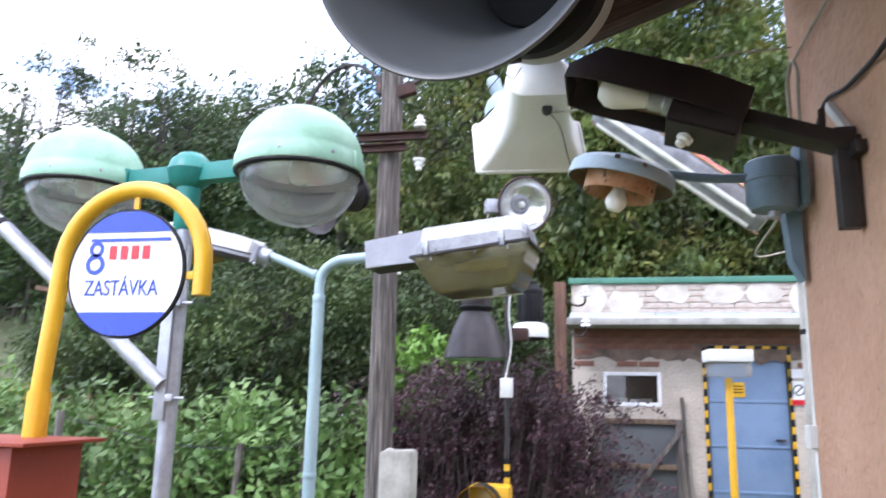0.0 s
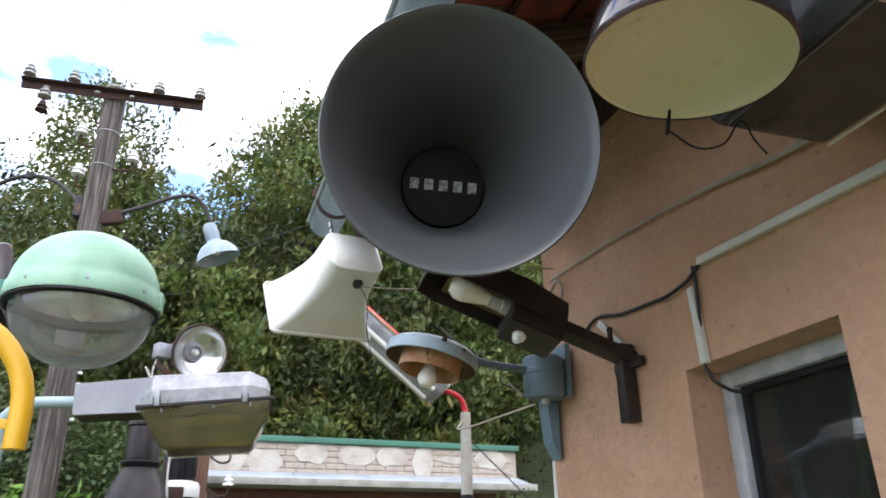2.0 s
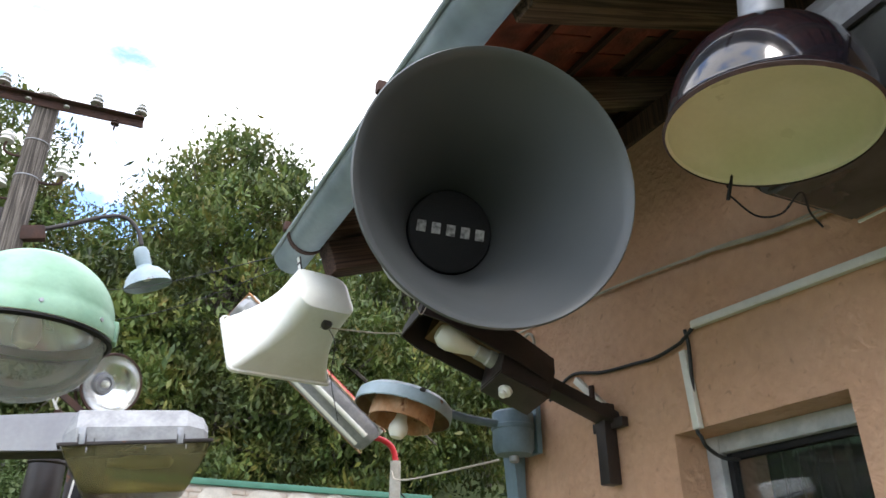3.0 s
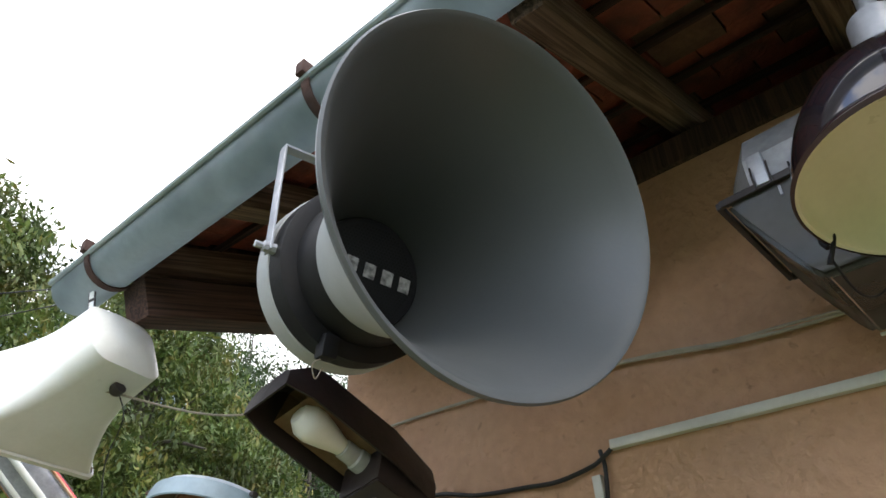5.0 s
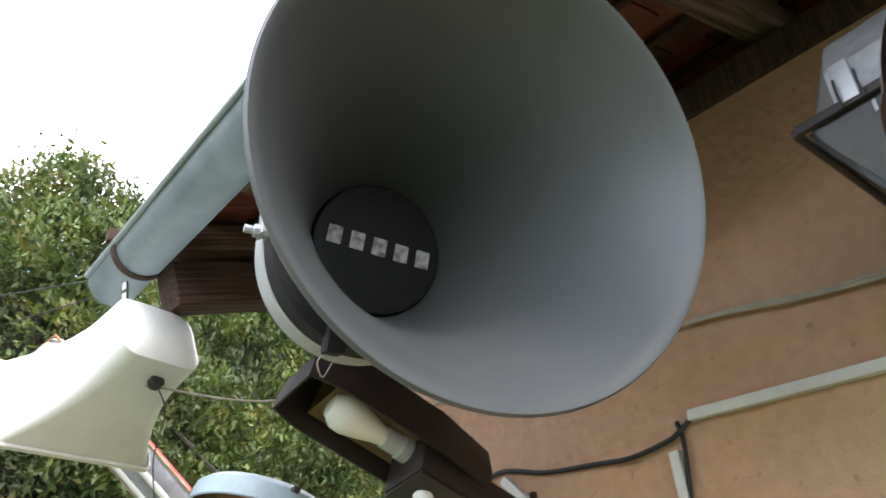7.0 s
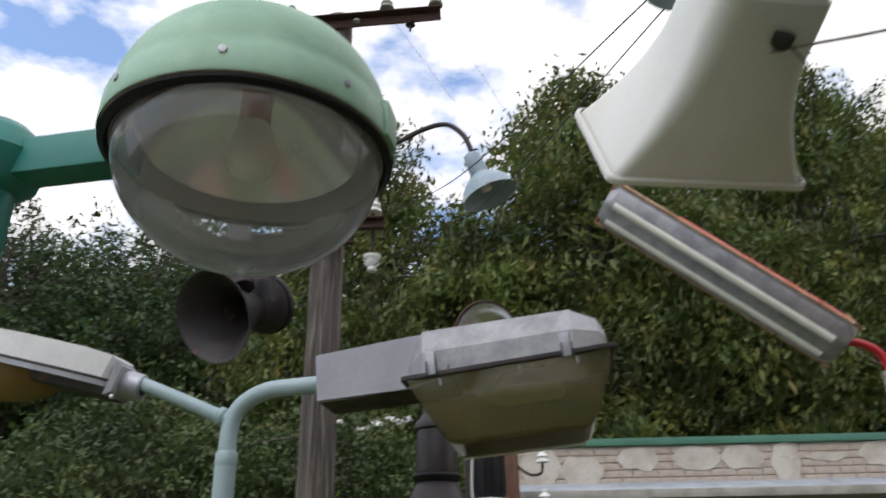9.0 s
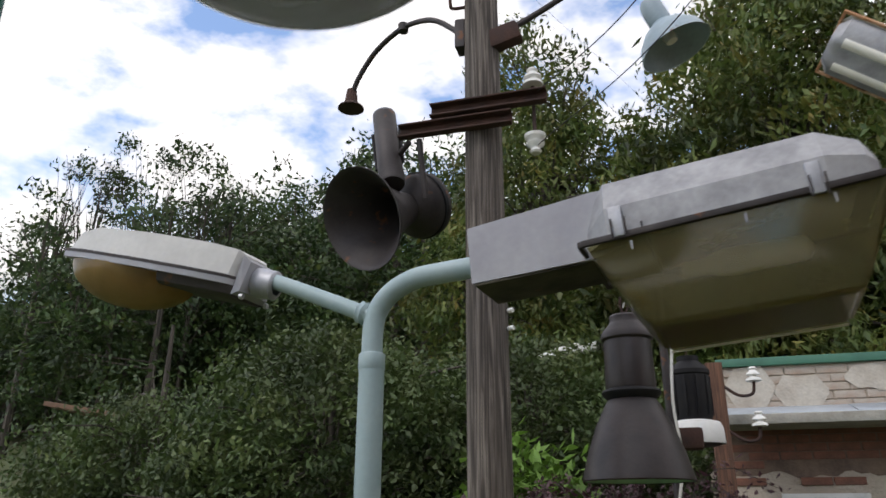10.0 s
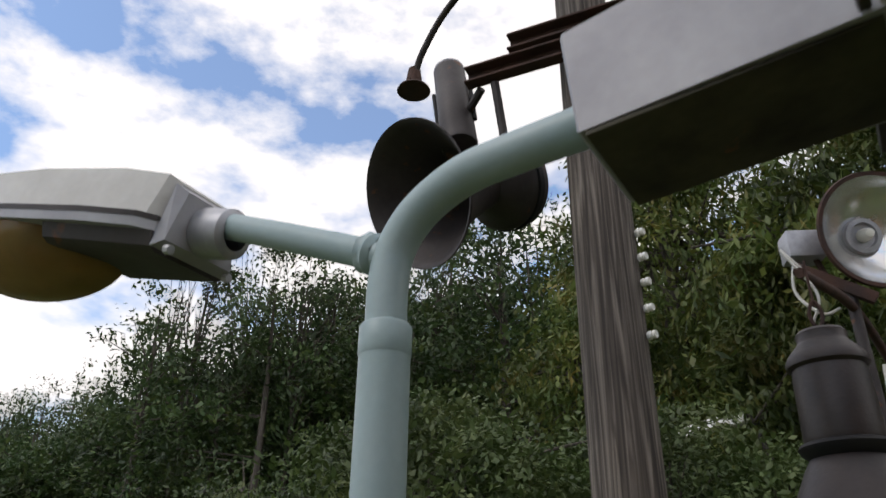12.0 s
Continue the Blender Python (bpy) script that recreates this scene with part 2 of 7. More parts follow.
CREAM = surface("cream_enamel", (0.70, 0.68, 0.50), 0.3, 0, 0.04, 6, 80, 0.02, (0.66, 0.64, 0.45))
WHITE_PLASTIC = surface("white_plastic", (0.78, 0.78, 0.74), 0.32, 0, 0.03, 4, 70, 0.02, (0.70, 0.69, 0.62))
WHITE = surface("white_paint", (0.78, 0.78, 0.76), 0.5, 0, 0.06, 5, 60, 0.05)
GREEN = surface("faded_green_enamel", (0.30, 0.50, 0.36), 0.48, 0, 0.09, 7, 50, 0.06, (0.22, 0.40, 0.27))
TEAL = surface("teal_paint", (0.015, 0.20, 0.165), 0.42, 0, 0.1, 6, 50, 0.05)
YELLOW = surface("yellow_paint", (0.72, 0.40, 0.015), 0.35, 0, 0.05, 6, 60, 0.04)
BLUE_SIGN = surface("blue_sign_paint", (0.02, 0.06, 0.42), 0.3, 0, 0.04, 6, 60, 0.02)
RED_SIGN = surface("red_sign_paint", (0.52, 0.02, 0.03), 0.35, 0, 0.04, 6, 60, 0.02)
ORANGE = surface("orange_paint", (0.70, 0.20, 0.02), 0.4, 0, 0.05, 6, 60, 0.02)
RED_BROWN = surface("red_oxide_paint", (0.30, 0.045, 0.018), 0.5, 0, 0.1, 4, 60, 0.06)
PALE_BLUE = surface("pale_blue_grey_paint", (0.33, 0.43, 0.45), 0.42, 0, 0.06, 5, 60, 0.05, (0.27, 0.38, 0.40))
GUTTER = surface("painted_gutter", (0.33, 0.385, 0.395), 0.45, 0.1, 0.13, 5, 40, 0.06, (0.22, 0.27, 0.28))
GALV = surface("galvanised_steel", (0.42, 0.43, 0.46), 0.45, 0.55, 0.1, 14, 90, 0.05, (0.32, 0.33, 0.36))
ALU = surface("weathered_aluminium", (0.38, 0.385, 0.40), 0.5, 0.4, 0.14, 9, 70, 0.06, (0.24, 0.245, 0.26))
ALU_GREY = surface("grey_painted_casting", (0.36, 0.365, 0.39), 0.5, 0.25, 0.07, 5, 50, 0.05, (0.30, 0.30, 0.33))
LAMP_WHITE = surface("chalky_grey_paint", (0.54, 0.54, 0.52), 0.6, 0, 0.07, 5, 60, 0.06)
DARK_STEEL = surface("dark_steel", (0.045, 0.038, 0.038), 0.55, 0.3, 0.15, 7, 70, 0.08, rust=0.15)
RUST = surface("rusty_iron", (0.07, 0.034, 0.025), 0.85, 0.2, 0.2, 10, 80, 0.3, (0.045, 0.03, 0.028))
RUST_ORANGE = surface("orange_rust", (0.42, 0.21, 0.10), 0.85, 0, 0.2, 9, 60, 0.2, (0.60, 0.42, 0.28), rust=0.3)
BROWN_LAMP = surface("brown_hammered_paint", (0.030, 0.021, 0.02), 0.45, 0.1, 0.12, 9, 60, 0.1, (0.018, 0.014, 0.014))
BLUE_GREY = surface("steel_blue_paint", (0.145, 0.21, 0.26), 0.5, 0, 0.1, 6, 60, 0.05)
DISH_BLUE = surface("grey_blue_enamel", (0.33, 0.42, 0.48), 0.45, 0, 0.1, 7, 60, 0.05, rust=0.06)
DISH_IN = surface("stained_enamel", (0.20, 0.13, 0.065), 0.6, 0, 0.2, 7, 60, 0.05, (0.10, 0.05, 0.025))
PORCELAIN = surface("white_porcelain", (0.80, 0.80, 0.77), 0.12, 0, 0.03, 9, 60, 0.0)
PORCELAIN_GREY = surface("grey_porcelain", (0.42, 0.42, 0.40), 0.25, 0, 0.12, 9, 60, 0.02)
BULB = surface("frosted_bulb", (0.80, 0.79, 0.72), 0.35, 0, 0.03, 9, 60, 0.0)
MIRROR = surface("reflector_aluminium", (0.80, 0.80, 0.80), 0.22, 0.9, 0.06, 9, 60, 0.02)
CONCRETE = surface("weathered_concrete", (0.40, 0.385, 0.34), 0.92, 0, 0.14, 6, 45, 0.5, (0.28, 0.27, 0.23))
PVC = surface("white_conduit", (0.68, 0.67, 0.63), 0.4, 0, 0.05, 7, 60, 0.02)
CABLE = surface("black_cable", (0.02, 0.02, 0.022), 0.55, 0, 0.1, 7, 60, 0.05)
CABLE_GREY = surface("grey_wire", (0.42, 0.37, 0.30), 0.6, 0, 0.1, 7, 60, 0.05)
DOOR_BLUE = surface("blue_door_paint", (0.17, 0.245, 0.36), 0.5, 0, 0.08, 3, 50, 0.06, (0.13, 0.20, 0.31))
FLASHING = surface("zinc_flashing", (0.50, 0.56, 0.62), 0.4, 0.35, 0.12, 3, 40, 0.05)
ROOF_GREEN = surface("green_trim_paint", (0.055, 0.18, 0.12), 0.5, 0, 0.1, 4, 50, 0.05)
POLE_WOOD = wood_material("weathered_pole_wood", (0.235, 0.205, 0.178), (0.085, 0.070, 0.060))
BROWN_WOOD = wood_material("brown_stained_wood", (0.20, 0.10, 0.06), (0.11, 0.055, 0.035))
RAFTER_WOOD = wood_material("old_rafter_wood", (0.22, 0.15, 0.095), (0.11, 0.072, 0.045), 0.8)
BEAM_WOOD = wood_material("dark_beam_wood", (0.10, 0.05, 0.035), (0.05, 0.025, 0.018), 0.8)
FRAME_WOOD = surface("flaking_grey_frame_paint", (0.46, 0.47, 0.48), 0.6, 0, 0.12, 9, 60, 0.2, (0.30, 0.31, 0.33))
GLASS = glass_material("window_glass", (0.9, 0.93, 0.92), 0.02, 0.03)
GLOBE_GLASS = glass_material("dusty_globe_glass", (0.95, 0.97, 0.96), 0.03, 0.26, (0.80, 0.81, 0.80))
BOWL_GLASS = glass_material("yellowed_bowl", (0.74, 0.71, 0.50), 0.08, 0.26, (0.46, 0.42, 0.22))
BOWL_GREY = glass_material("grey_bowl", (0.45, 0.45, 0.43), 0.12, 0.7, (0.17, 0.17, 0.16))
BOWL_AMBER = glass_material("amber_bowl", (0.78, 0.62, 0.32), 0.12, 0.5, (0.60, 0.44, 0.18))
# Shade put into a colour, for unlit rooms and grille holes.
SHADE_BLACK = surface("shade_black", (0.02, 0.02, 0.02), 0.9, 0, 0.1, spec=0.1)
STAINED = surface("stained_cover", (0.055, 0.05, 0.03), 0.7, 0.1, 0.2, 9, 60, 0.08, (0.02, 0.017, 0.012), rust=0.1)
MARK = surface("pale_mark_paint", (0.42, 0.41, 0.40), 0.6, 0, 0.2, 60, 200, 0.1, (0.10, 0.10, 0.10))
SOIL = surface("soil_and_grass", (0.10, 0.13, 0.045), 0.95, 0, 0.25, 0.35, 9, 0.6, (0.07, 0.065, 0.035), depth=0.05)
BARK = wood_material("bark", (0.12, 0.10, 0.08), (0.06, 0.05, 0.04), 0.4)
LEAF_WALNUT = leaf_material("walnut_leaves", [(0.03, 0.06, 0.015), (0.055, 0.095, 0.02), (0.085, 0.125, 0.028), (0.11, 0.14, 0.03), (0.15, 0.15, 0.035), (0.21, 0.16, 0.04)])
LEAF_FOREST = leaf_material("forest_leaves", [(0.018, 0.042, 0.014), (0.03, 0.062, 0.018), (0.045, 0.082, 0.024), (0.07, 0.105, 0.03), (0.10, 0.115, 0.03)])
LEAF_FRUIT = leaf_material("fruit_tree_leaves", [(0.025, 0.05, 0.015), (0.05, 0.085, 0.022), (0.08, 0.115, 0.035), (0.12, 0.145, 0.05)])
LEAF_BERRY = leaf_material("raspberry_leaves", [(0.07, 0.14, 0.035), (0.11, 0.20, 0.05), (0.16, 0.25, 0.075), (0.20, 0.28, 0.10)])
LEAF_BRIGHT = leaf_material("bright_leaves", [(0.12, 0.24, 0.03), (0.17, 0.31, 0.05)])
LEAF_PURPLE = leaf_material("purple_leaves", [(0.045, 0.018, 0.024), (0.07, 0.028, 0.04), (0.11, 0.048, 0.06), (0.035, 0.022, 0.02), (0.15, 0.08, 0.09)])
LEAF_DRY = leaf_material("dry_stalks", [(0.22, 0.14, 0.06), (0.30, 0.20, 0.09), (0.16, 0.11, 0.05)])
LEAF_YELLOW = leaf_material("yellow_flowers", [(0.55, 0.40, 0.02), (0.62, 0.48, 0.05)])
GRASS = leaf_material("grass_blades", [(0.07, 0.13, 0.03), (0.10, 0.17, 0.04), (0.14, 0.20, 0.06)])


# ---- builders ----
def link(name, bm, mat, parent=None, label="", smooth=True):
    me = bpy.data.meshes.new(name)
    bm.to_mesh(me)
    bm.free()
    me.materials.append(mat)
    if smooth:
        me.shade_smooth()
        me.set_sharp_from_angle(angle=radians(38))
    ob = new(name, me)
    ob.parent = parent
    if label:
        ob["label"] = label
    return ob


def part(name, bm, mat, parent, label=""):
    return link(name, bm, mat, parent, label)


def thing(name, m, label, category, group=""):
    ob = new(name)
    ob.empty_display_size = 0.1
    ob.matrix_world = m if isinstance(m, Matrix) else pose(*m)
    return tagged(ob, label, category, group)


def solid(name, bm, mat, label, category="", kind="", group=""):
    return tagged(link(name, bm, mat), label, category, group, kind)


def frame_axes(o, z, x_hint=(1, 0, 0)):
    """A pose at o whose local z looks along z and whose x lies nearest to x_hint."""
    z = Vector(z).normalized()
    x = Vector(x_hint)
    x = (x - z * x.dot(z)).normalized()
    y = z.cross(x)
    m = Matrix((x, y, z)).transposed().to_4x4()
    m.translation = o
    return m


def box(size, at=(0, 0, 0), bevel=0.004, turn=None, bm=None):
    """A bevelled block with its centre at at."""
    one = bmesh.new()
    bmesh.ops.create_cube(one, size=1, matrix=Matrix.Diagonal((*size, 1)))
    if bevel:
        bmesh.ops.bevel(one, geom=one.edges[:], offset=min(bevel, min(size) * 0.3), segments=2, affect='EDGES', profile=0.6)
    m = Matrix.Translation(at)
    if turn is not None:
        m = m @ turn
    bmesh.ops.transform(one, matrix=m, verts=one.verts)
    if bm is None:
        return one
    return merge(bm, one)


def merge(bm, other):
    me = bpy.data.meshes.new("tmp")
    other.to_mesh(me)
    other.free()
    bm.from_mesh(me)
    bpy.data.meshes.remove(me)
    return bm


def lathe(profile, segs=48, m=None, bm=None):
    """Spins (radius, z) pairs round z."""
    bm = bm or bmesh.new()
    rings = []
    for r, z in profile:
        if r < 1e-5:
            rings.append([bm.verts.new((0, 0, z))])
        else:
            rings.append([bm.verts.new((r * math.cos(2 * math.pi * i / segs), r * math.sin(2 * math.pi * i / segs), z)) for i in range(segs)])
    made = [v for ring in rings for v in ring]
    for a, b in zip(rings, rings[1:]):
        for i in range(segs):
            j = (i + 1) % segs
            if len(a) == 1 and len(b) == 1:
                continue
            if len(a) == 1:
                bm.faces.new((a[0], b[j], b[i]))
            elif len(b) == 1:
                bm.faces.new((a[i], a[j], b[0]))
            else:
                bm.faces.new((a[i], a[j], b[j], b[i]))
    if m is not None:
        bmesh.ops.transform(bm, matrix=m, verts=made)
    bmesh.ops.recalc_face_normals(bm, faces=bm.faces[:])
    return bm


def smooth_path(points, steps=8):
    """Catmull-Rom through the points."""
    p = [Vector(q) for q in points]
    if len(p) < 3:
        return p
    p = [2 * p[0] - p[1], *p, 2 * p[-1] - p[-2]]
    out = []
    for a, b, c, d in zip(p, p[1:], p[2:], p[3:]):
        for i in range(steps):
            t = i / steps
            out.append(0.5 * ((2 * b) + (c - a) * t + (2 * a - 5 * b + 4 * c - d) * t * t + (3 * b - a - 3 * c + d) * t ** 3))
    return [*out, p[-2]]


def tube(points, radius, segs=12, curve=True, steps=8, bm=None, ends=None):
    """A round bar along the points; radius may be a pair for a taper."""
    path = smooth_path(points, steps) if curve else [Vector(q) for q in points]
    bm = bm or bmesh.new()
    r0, r1 = radius if isinstance(radius, tuple) else (radius, radius)
    side, rings = None, []
    for i, q in enumerate(path):
        d = (path[min(i + 1, len(path) - 1)] - path[max(i - 1, 0)]).normalized()
        if side is None:
            side = d.orthogonal().normalized()
        side = (side - d * side.dot(d)).normalized()
        up = d.cross(side)
        r = r0 + (r1 - r0) * i / max(1, len(path) - 1)
        rings.append([bm.verts.new(q + r * (math.cos(2 * math.pi * k / segs) * side + math.sin(2 * math.pi * k / segs) * up)) for k in range(segs)])
    for a, b in zip(rings, rings[1:]):
        for k in range(segs):
            j = (k + 1) % segs
            bm.faces.new((a[k], a[j], b[j], b[k]))
    bm.faces.new(rings[0][::-1])
    bm.faces.new(rings[-1])
    return bm


def loft(sections, closed_ends=True):
    """Joins rings of equally many points."""
    bm = bmesh.new()
    rings = [[bm.verts.new(p) for p in ring] for ring in sections]
    for a, b in zip(rings, rings[1:]):
        for k in range(len(a)):
            j = (k + 1) % len(a)
            bm.faces.new((a[k], a[j], b[j], b[k]))
    if closed_ends:
        bm.faces.new(rings[0][::-1])
        bm.faces.new(rings[-1])
    bmesh.ops.recalc_face_normals(bm, faces=bm.faces[:])
    return bm


def rounded(w, h, r, n=5):
    """Corner points of a rounded rectangle in x, y."""
    pts = []
    for cx, cy, a0 in ((w / 2 - r, h / 2 - r, 0), (-w / 2 + r, h / 2 - r, 90), (-w / 2 + r, -h / 2 + r, 180), (w / 2 - r, -h / 2 + r, 270)):
        for i in range(n):
            a = radians(a0 + 90 * i / (n - 1))
            pts.append((cx + r * math.cos(a), cy + r * math.sin(a)))
    return pts


def ngon_prism(outline, depth, axis='y'):
    """A plate from an outline in x, z, depth along y."""
    return loft([[(x, 0, z) for x, z in outline], [(x, depth, z) for x, z in outline]])


def quad_mesh(name, verts, faces, mat, parent=None):
    me = bpy.data.meshes.new(name)
    me.from_pydata(verts, [], faces)
    me.materials.append(mat)
    ob = new(name, me)
    ob.parent = parent
    return ob


RNG = np.random.default_rng(7)


def leaf_mesh(name, centres, length, width, mat, droop=0.4, parent=None, spread=0.35, spray=0):
    """One mesh of many single folded leaves at the centres."""
    n = len(centres)
    c = np.asarray(centres, float)
    d = RNG.normal(size=(n, 3))
    if spray:
        lean = np.repeat(RNG.normal(size=(n // spray + 1, 3)), spray, 0)[:n]
        d = 0.55 * d + 1.1 * lean
    d[:, 2] -= droop * 1.6
    d /= np.linalg.norm(d, axis=1, keepdims=True)
    s = np.cross(d, RNG.normal(size=(n, 3)) * 0.55 + np.array([0, 0, 1.1]))
    s /= np.linalg.norm(s, axis=1, keepdims=True) + 1e-9
    nrm = np.cross(d, s)
    ln = (length * (1 + spread * RNG.normal(size=n)).clip(0.45, 1.8))[:, None]
    wd = (width * (1 + spread * RNG.normal(size=n)).clip(0.45, 1.8))[:, None]
    fold = 0.18 * wd * nrm
    v = np.stack([c - d * ln * 0.5, c + s * wd * 0.5 - d * ln * 0.08 + fold, c + d * ln * 0.5, c - s * wd * 0.5 - d * ln * 0.08 + fold], 1).reshape(-1, 3)
    me = bpy.data.meshes.new(name)
    me.vertices.add(4 * n)
    me.vertices.foreach_set("co", v.ravel())
    base = np.arange(n)[:, None] * 4
    idx = (base + np.array([0, 1, 2, 0, 2, 3])).ravel()
    me.loops.add(6 * n)
    me.loops.foreach_set("vertex_index", idx.astype(np.int32))
    me.polygons.add(2 * n)
    me.polygons.foreach_set("loop_start", np.arange(0, 6 * n, 3, dtype=np.int32))
    me.polygons.foreach_set("loop_total", np.full(2 * n, 3, dtype=np.int32))
    me.update(calc_edges=True)
    me.materials.append(mat)
    ob = new(name, me)
    ob.parent = parent
    return ob


def crown_points(blobs, per_clump=26, clumps=300, sigma=0.28, shell=0.55):
    """Leaf places in clumps on the outer part of several ellipsoids (x, y, z, rx, ry, rz)."""
    vol = np.array([b[3] * b[4] * b[5] for b in blobs]) ** 0.67
    pick = RNG.choice(len(blobs), clumps, p=vol / vol.sum())
    u = RNG.normal(size=(clumps, 3))
    u /= np.linalg.norm(u, axis=1, keepdims=True)
    r = shell + (1.06 - shell) * RNG.random(clumps) ** 0.6
    b = np.array(blobs, float)[pick]
    cc = b[:, :3] + u * b[:, 3:] * r[:, None]
    pts = cc[:, None, :] + RNG.normal(size=(clumps, per_clump, 3)) * sigma * np.array([1, 1, 0.75])
    return pts.reshape(-1, 3), cc


def tree(name, base, top, blobs, mat, label, leaf=(0.16, 0.07), clumps=400, per=26, sigma=0.28, trunk=0.16, droop=0.5, group="", shell=0.55):
    """A tapered trunk, limbs that reach into the crown, twigs and single leaves."""
    ob = thing(name, (*base, 0, 0, 0), label, "tree", group)
    o = Vector(base)
    loc = [(b[0] - o.x, b[1] - o.y, b[2] - o.z, *b[3:]) for b in blobs]
    pts, cc = crown_points(loc, per, clumps, sigma, shell)
    t = Vector(top) - o
    part("trunk", tube([(0, 0, -0.3), (t.x * 0.2 + 0.05, t.y * 0.2, t.z * 0.3), (t.x * 0.6, t.y * 0.6, t.z * 0.65), tuple(t)], (trunk, trunk * 0.25), 10), BARK, ob)
    limbs = bmesh.new()
    for i in range(14 + 2 * len(blobs)):
        b = loc[i % len(loc)]
        tgt = Vector(b[:3]) + Vector(RNG.normal(size=3)) * 0.5 * Vector(b[3:]).length / 1.7
        s = Vector((t.x * 0.5, t.y * 0.5, t.z * RNG.uniform(0.3, 0.75)))
        mid = s.lerp(tgt, 0.5) + Vector((0, 0, 0.25))
        tube([s, mid, tgt], (trunk * 0.38, trunk * 0.06), 6, steps=5, bm=limbs)
    for q in cc[:: max(1, len(cc) // 90)]:
        q = Vector(q)
        s = Vector(min(loc, key=lambda b: (Vector(b[:3]) - q).length)[:3]).lerp(q, 0.35)
        tube([s, s.lerp(q, 0.6) + Vector((0, 0, 0.1)), q], (trunk * 0.12, 0.006), 5, steps=3, bm=limbs)
    part("branch_work", limbs, BARK, ob)
    leaf_mesh("crown", pts, *leaf, mat, droop, ob, spray=max(6, per // 4))
    return ob


def text_mesh(word, height, mat, name, parent, m, depth=0.002, shear=0.0, width=None):
    """Raised letters of the built-in font as a mesh, centred, in local x (across) and y (up)."""
    cu = bpy.data.curves.new("letters", 'FONT')
    cu.body, cu.size, cu.extrude, cu.shear = word, height * 1.4, depth, shear
    cu.align_x, cu.align_y = 'CENTER', 'CENTER'
    tmp = bpy.data.objects.new("letters", cu)
    me = bpy.data.meshes.new_from_object(tmp)
    bpy.data.objects.remove(tmp)
    me.name = name
    if width:
        xs = [v.co.x for v in me.vertices]
        k = width / (max(xs) - min(xs))
        for v in me.vertices:
            v.co.x *= k
    me.transform(m)
    me.materials.clear()
    me.materials.append(mat)
    ob = new(name, me)
    ob.parent = parent
    return ob


# ---- ground and hill ----
def ground_height(x, y):
    rise = max(0.0, y - 10.5)
    steep = 0.43 + (0.0045 if x < 0 else 0.010) * max(-30, min(22, x))
    z = steep * min(rise, 24) + 0.06 * max(0, rise - 24)
    z *= min(1.0, rise / 3.0) if rise < 3 else 1.0
    if x < -2:
        z += 0.05 * min(8, -2 - x) * max(0, min(1, (y - 4) / 6))
    return z + 0.12 * noise.noise(Vector((x * 0.4, y * 0.4, 0)))


def build_ground():
    bm = bmesh.new()
    xs = sorted({*np.linspace(-14, 16, 61), *np.linspace(-60, 60, 31), *np.linspace(-400, 400, 17)})
    ys = sorted({*np.linspace(-8, 20, 57), *np.linspace(-30, 60, 37), *np.linspace(-400, 400, 17)})
    grid = [[bm.verts.new((x, y, ground_height(x, y) - (0.04 if y < 9 else 0))) for x in xs] for y in ys]
    for a, b in zip(grid, grid[1:]):
        for i in range(len(xs) - 1):
            bm.faces.new((a[i], a[i + 1], b[i + 1], b[i]))
    return solid("ground", bm, SOIL, "grassy garden ground rising into a steep wooded hill", "ground", "structure")


build_ground()

# ---- house: walls, window, eaves ----
WX, WY, WTOP = 2.6, 2.83, 3.13


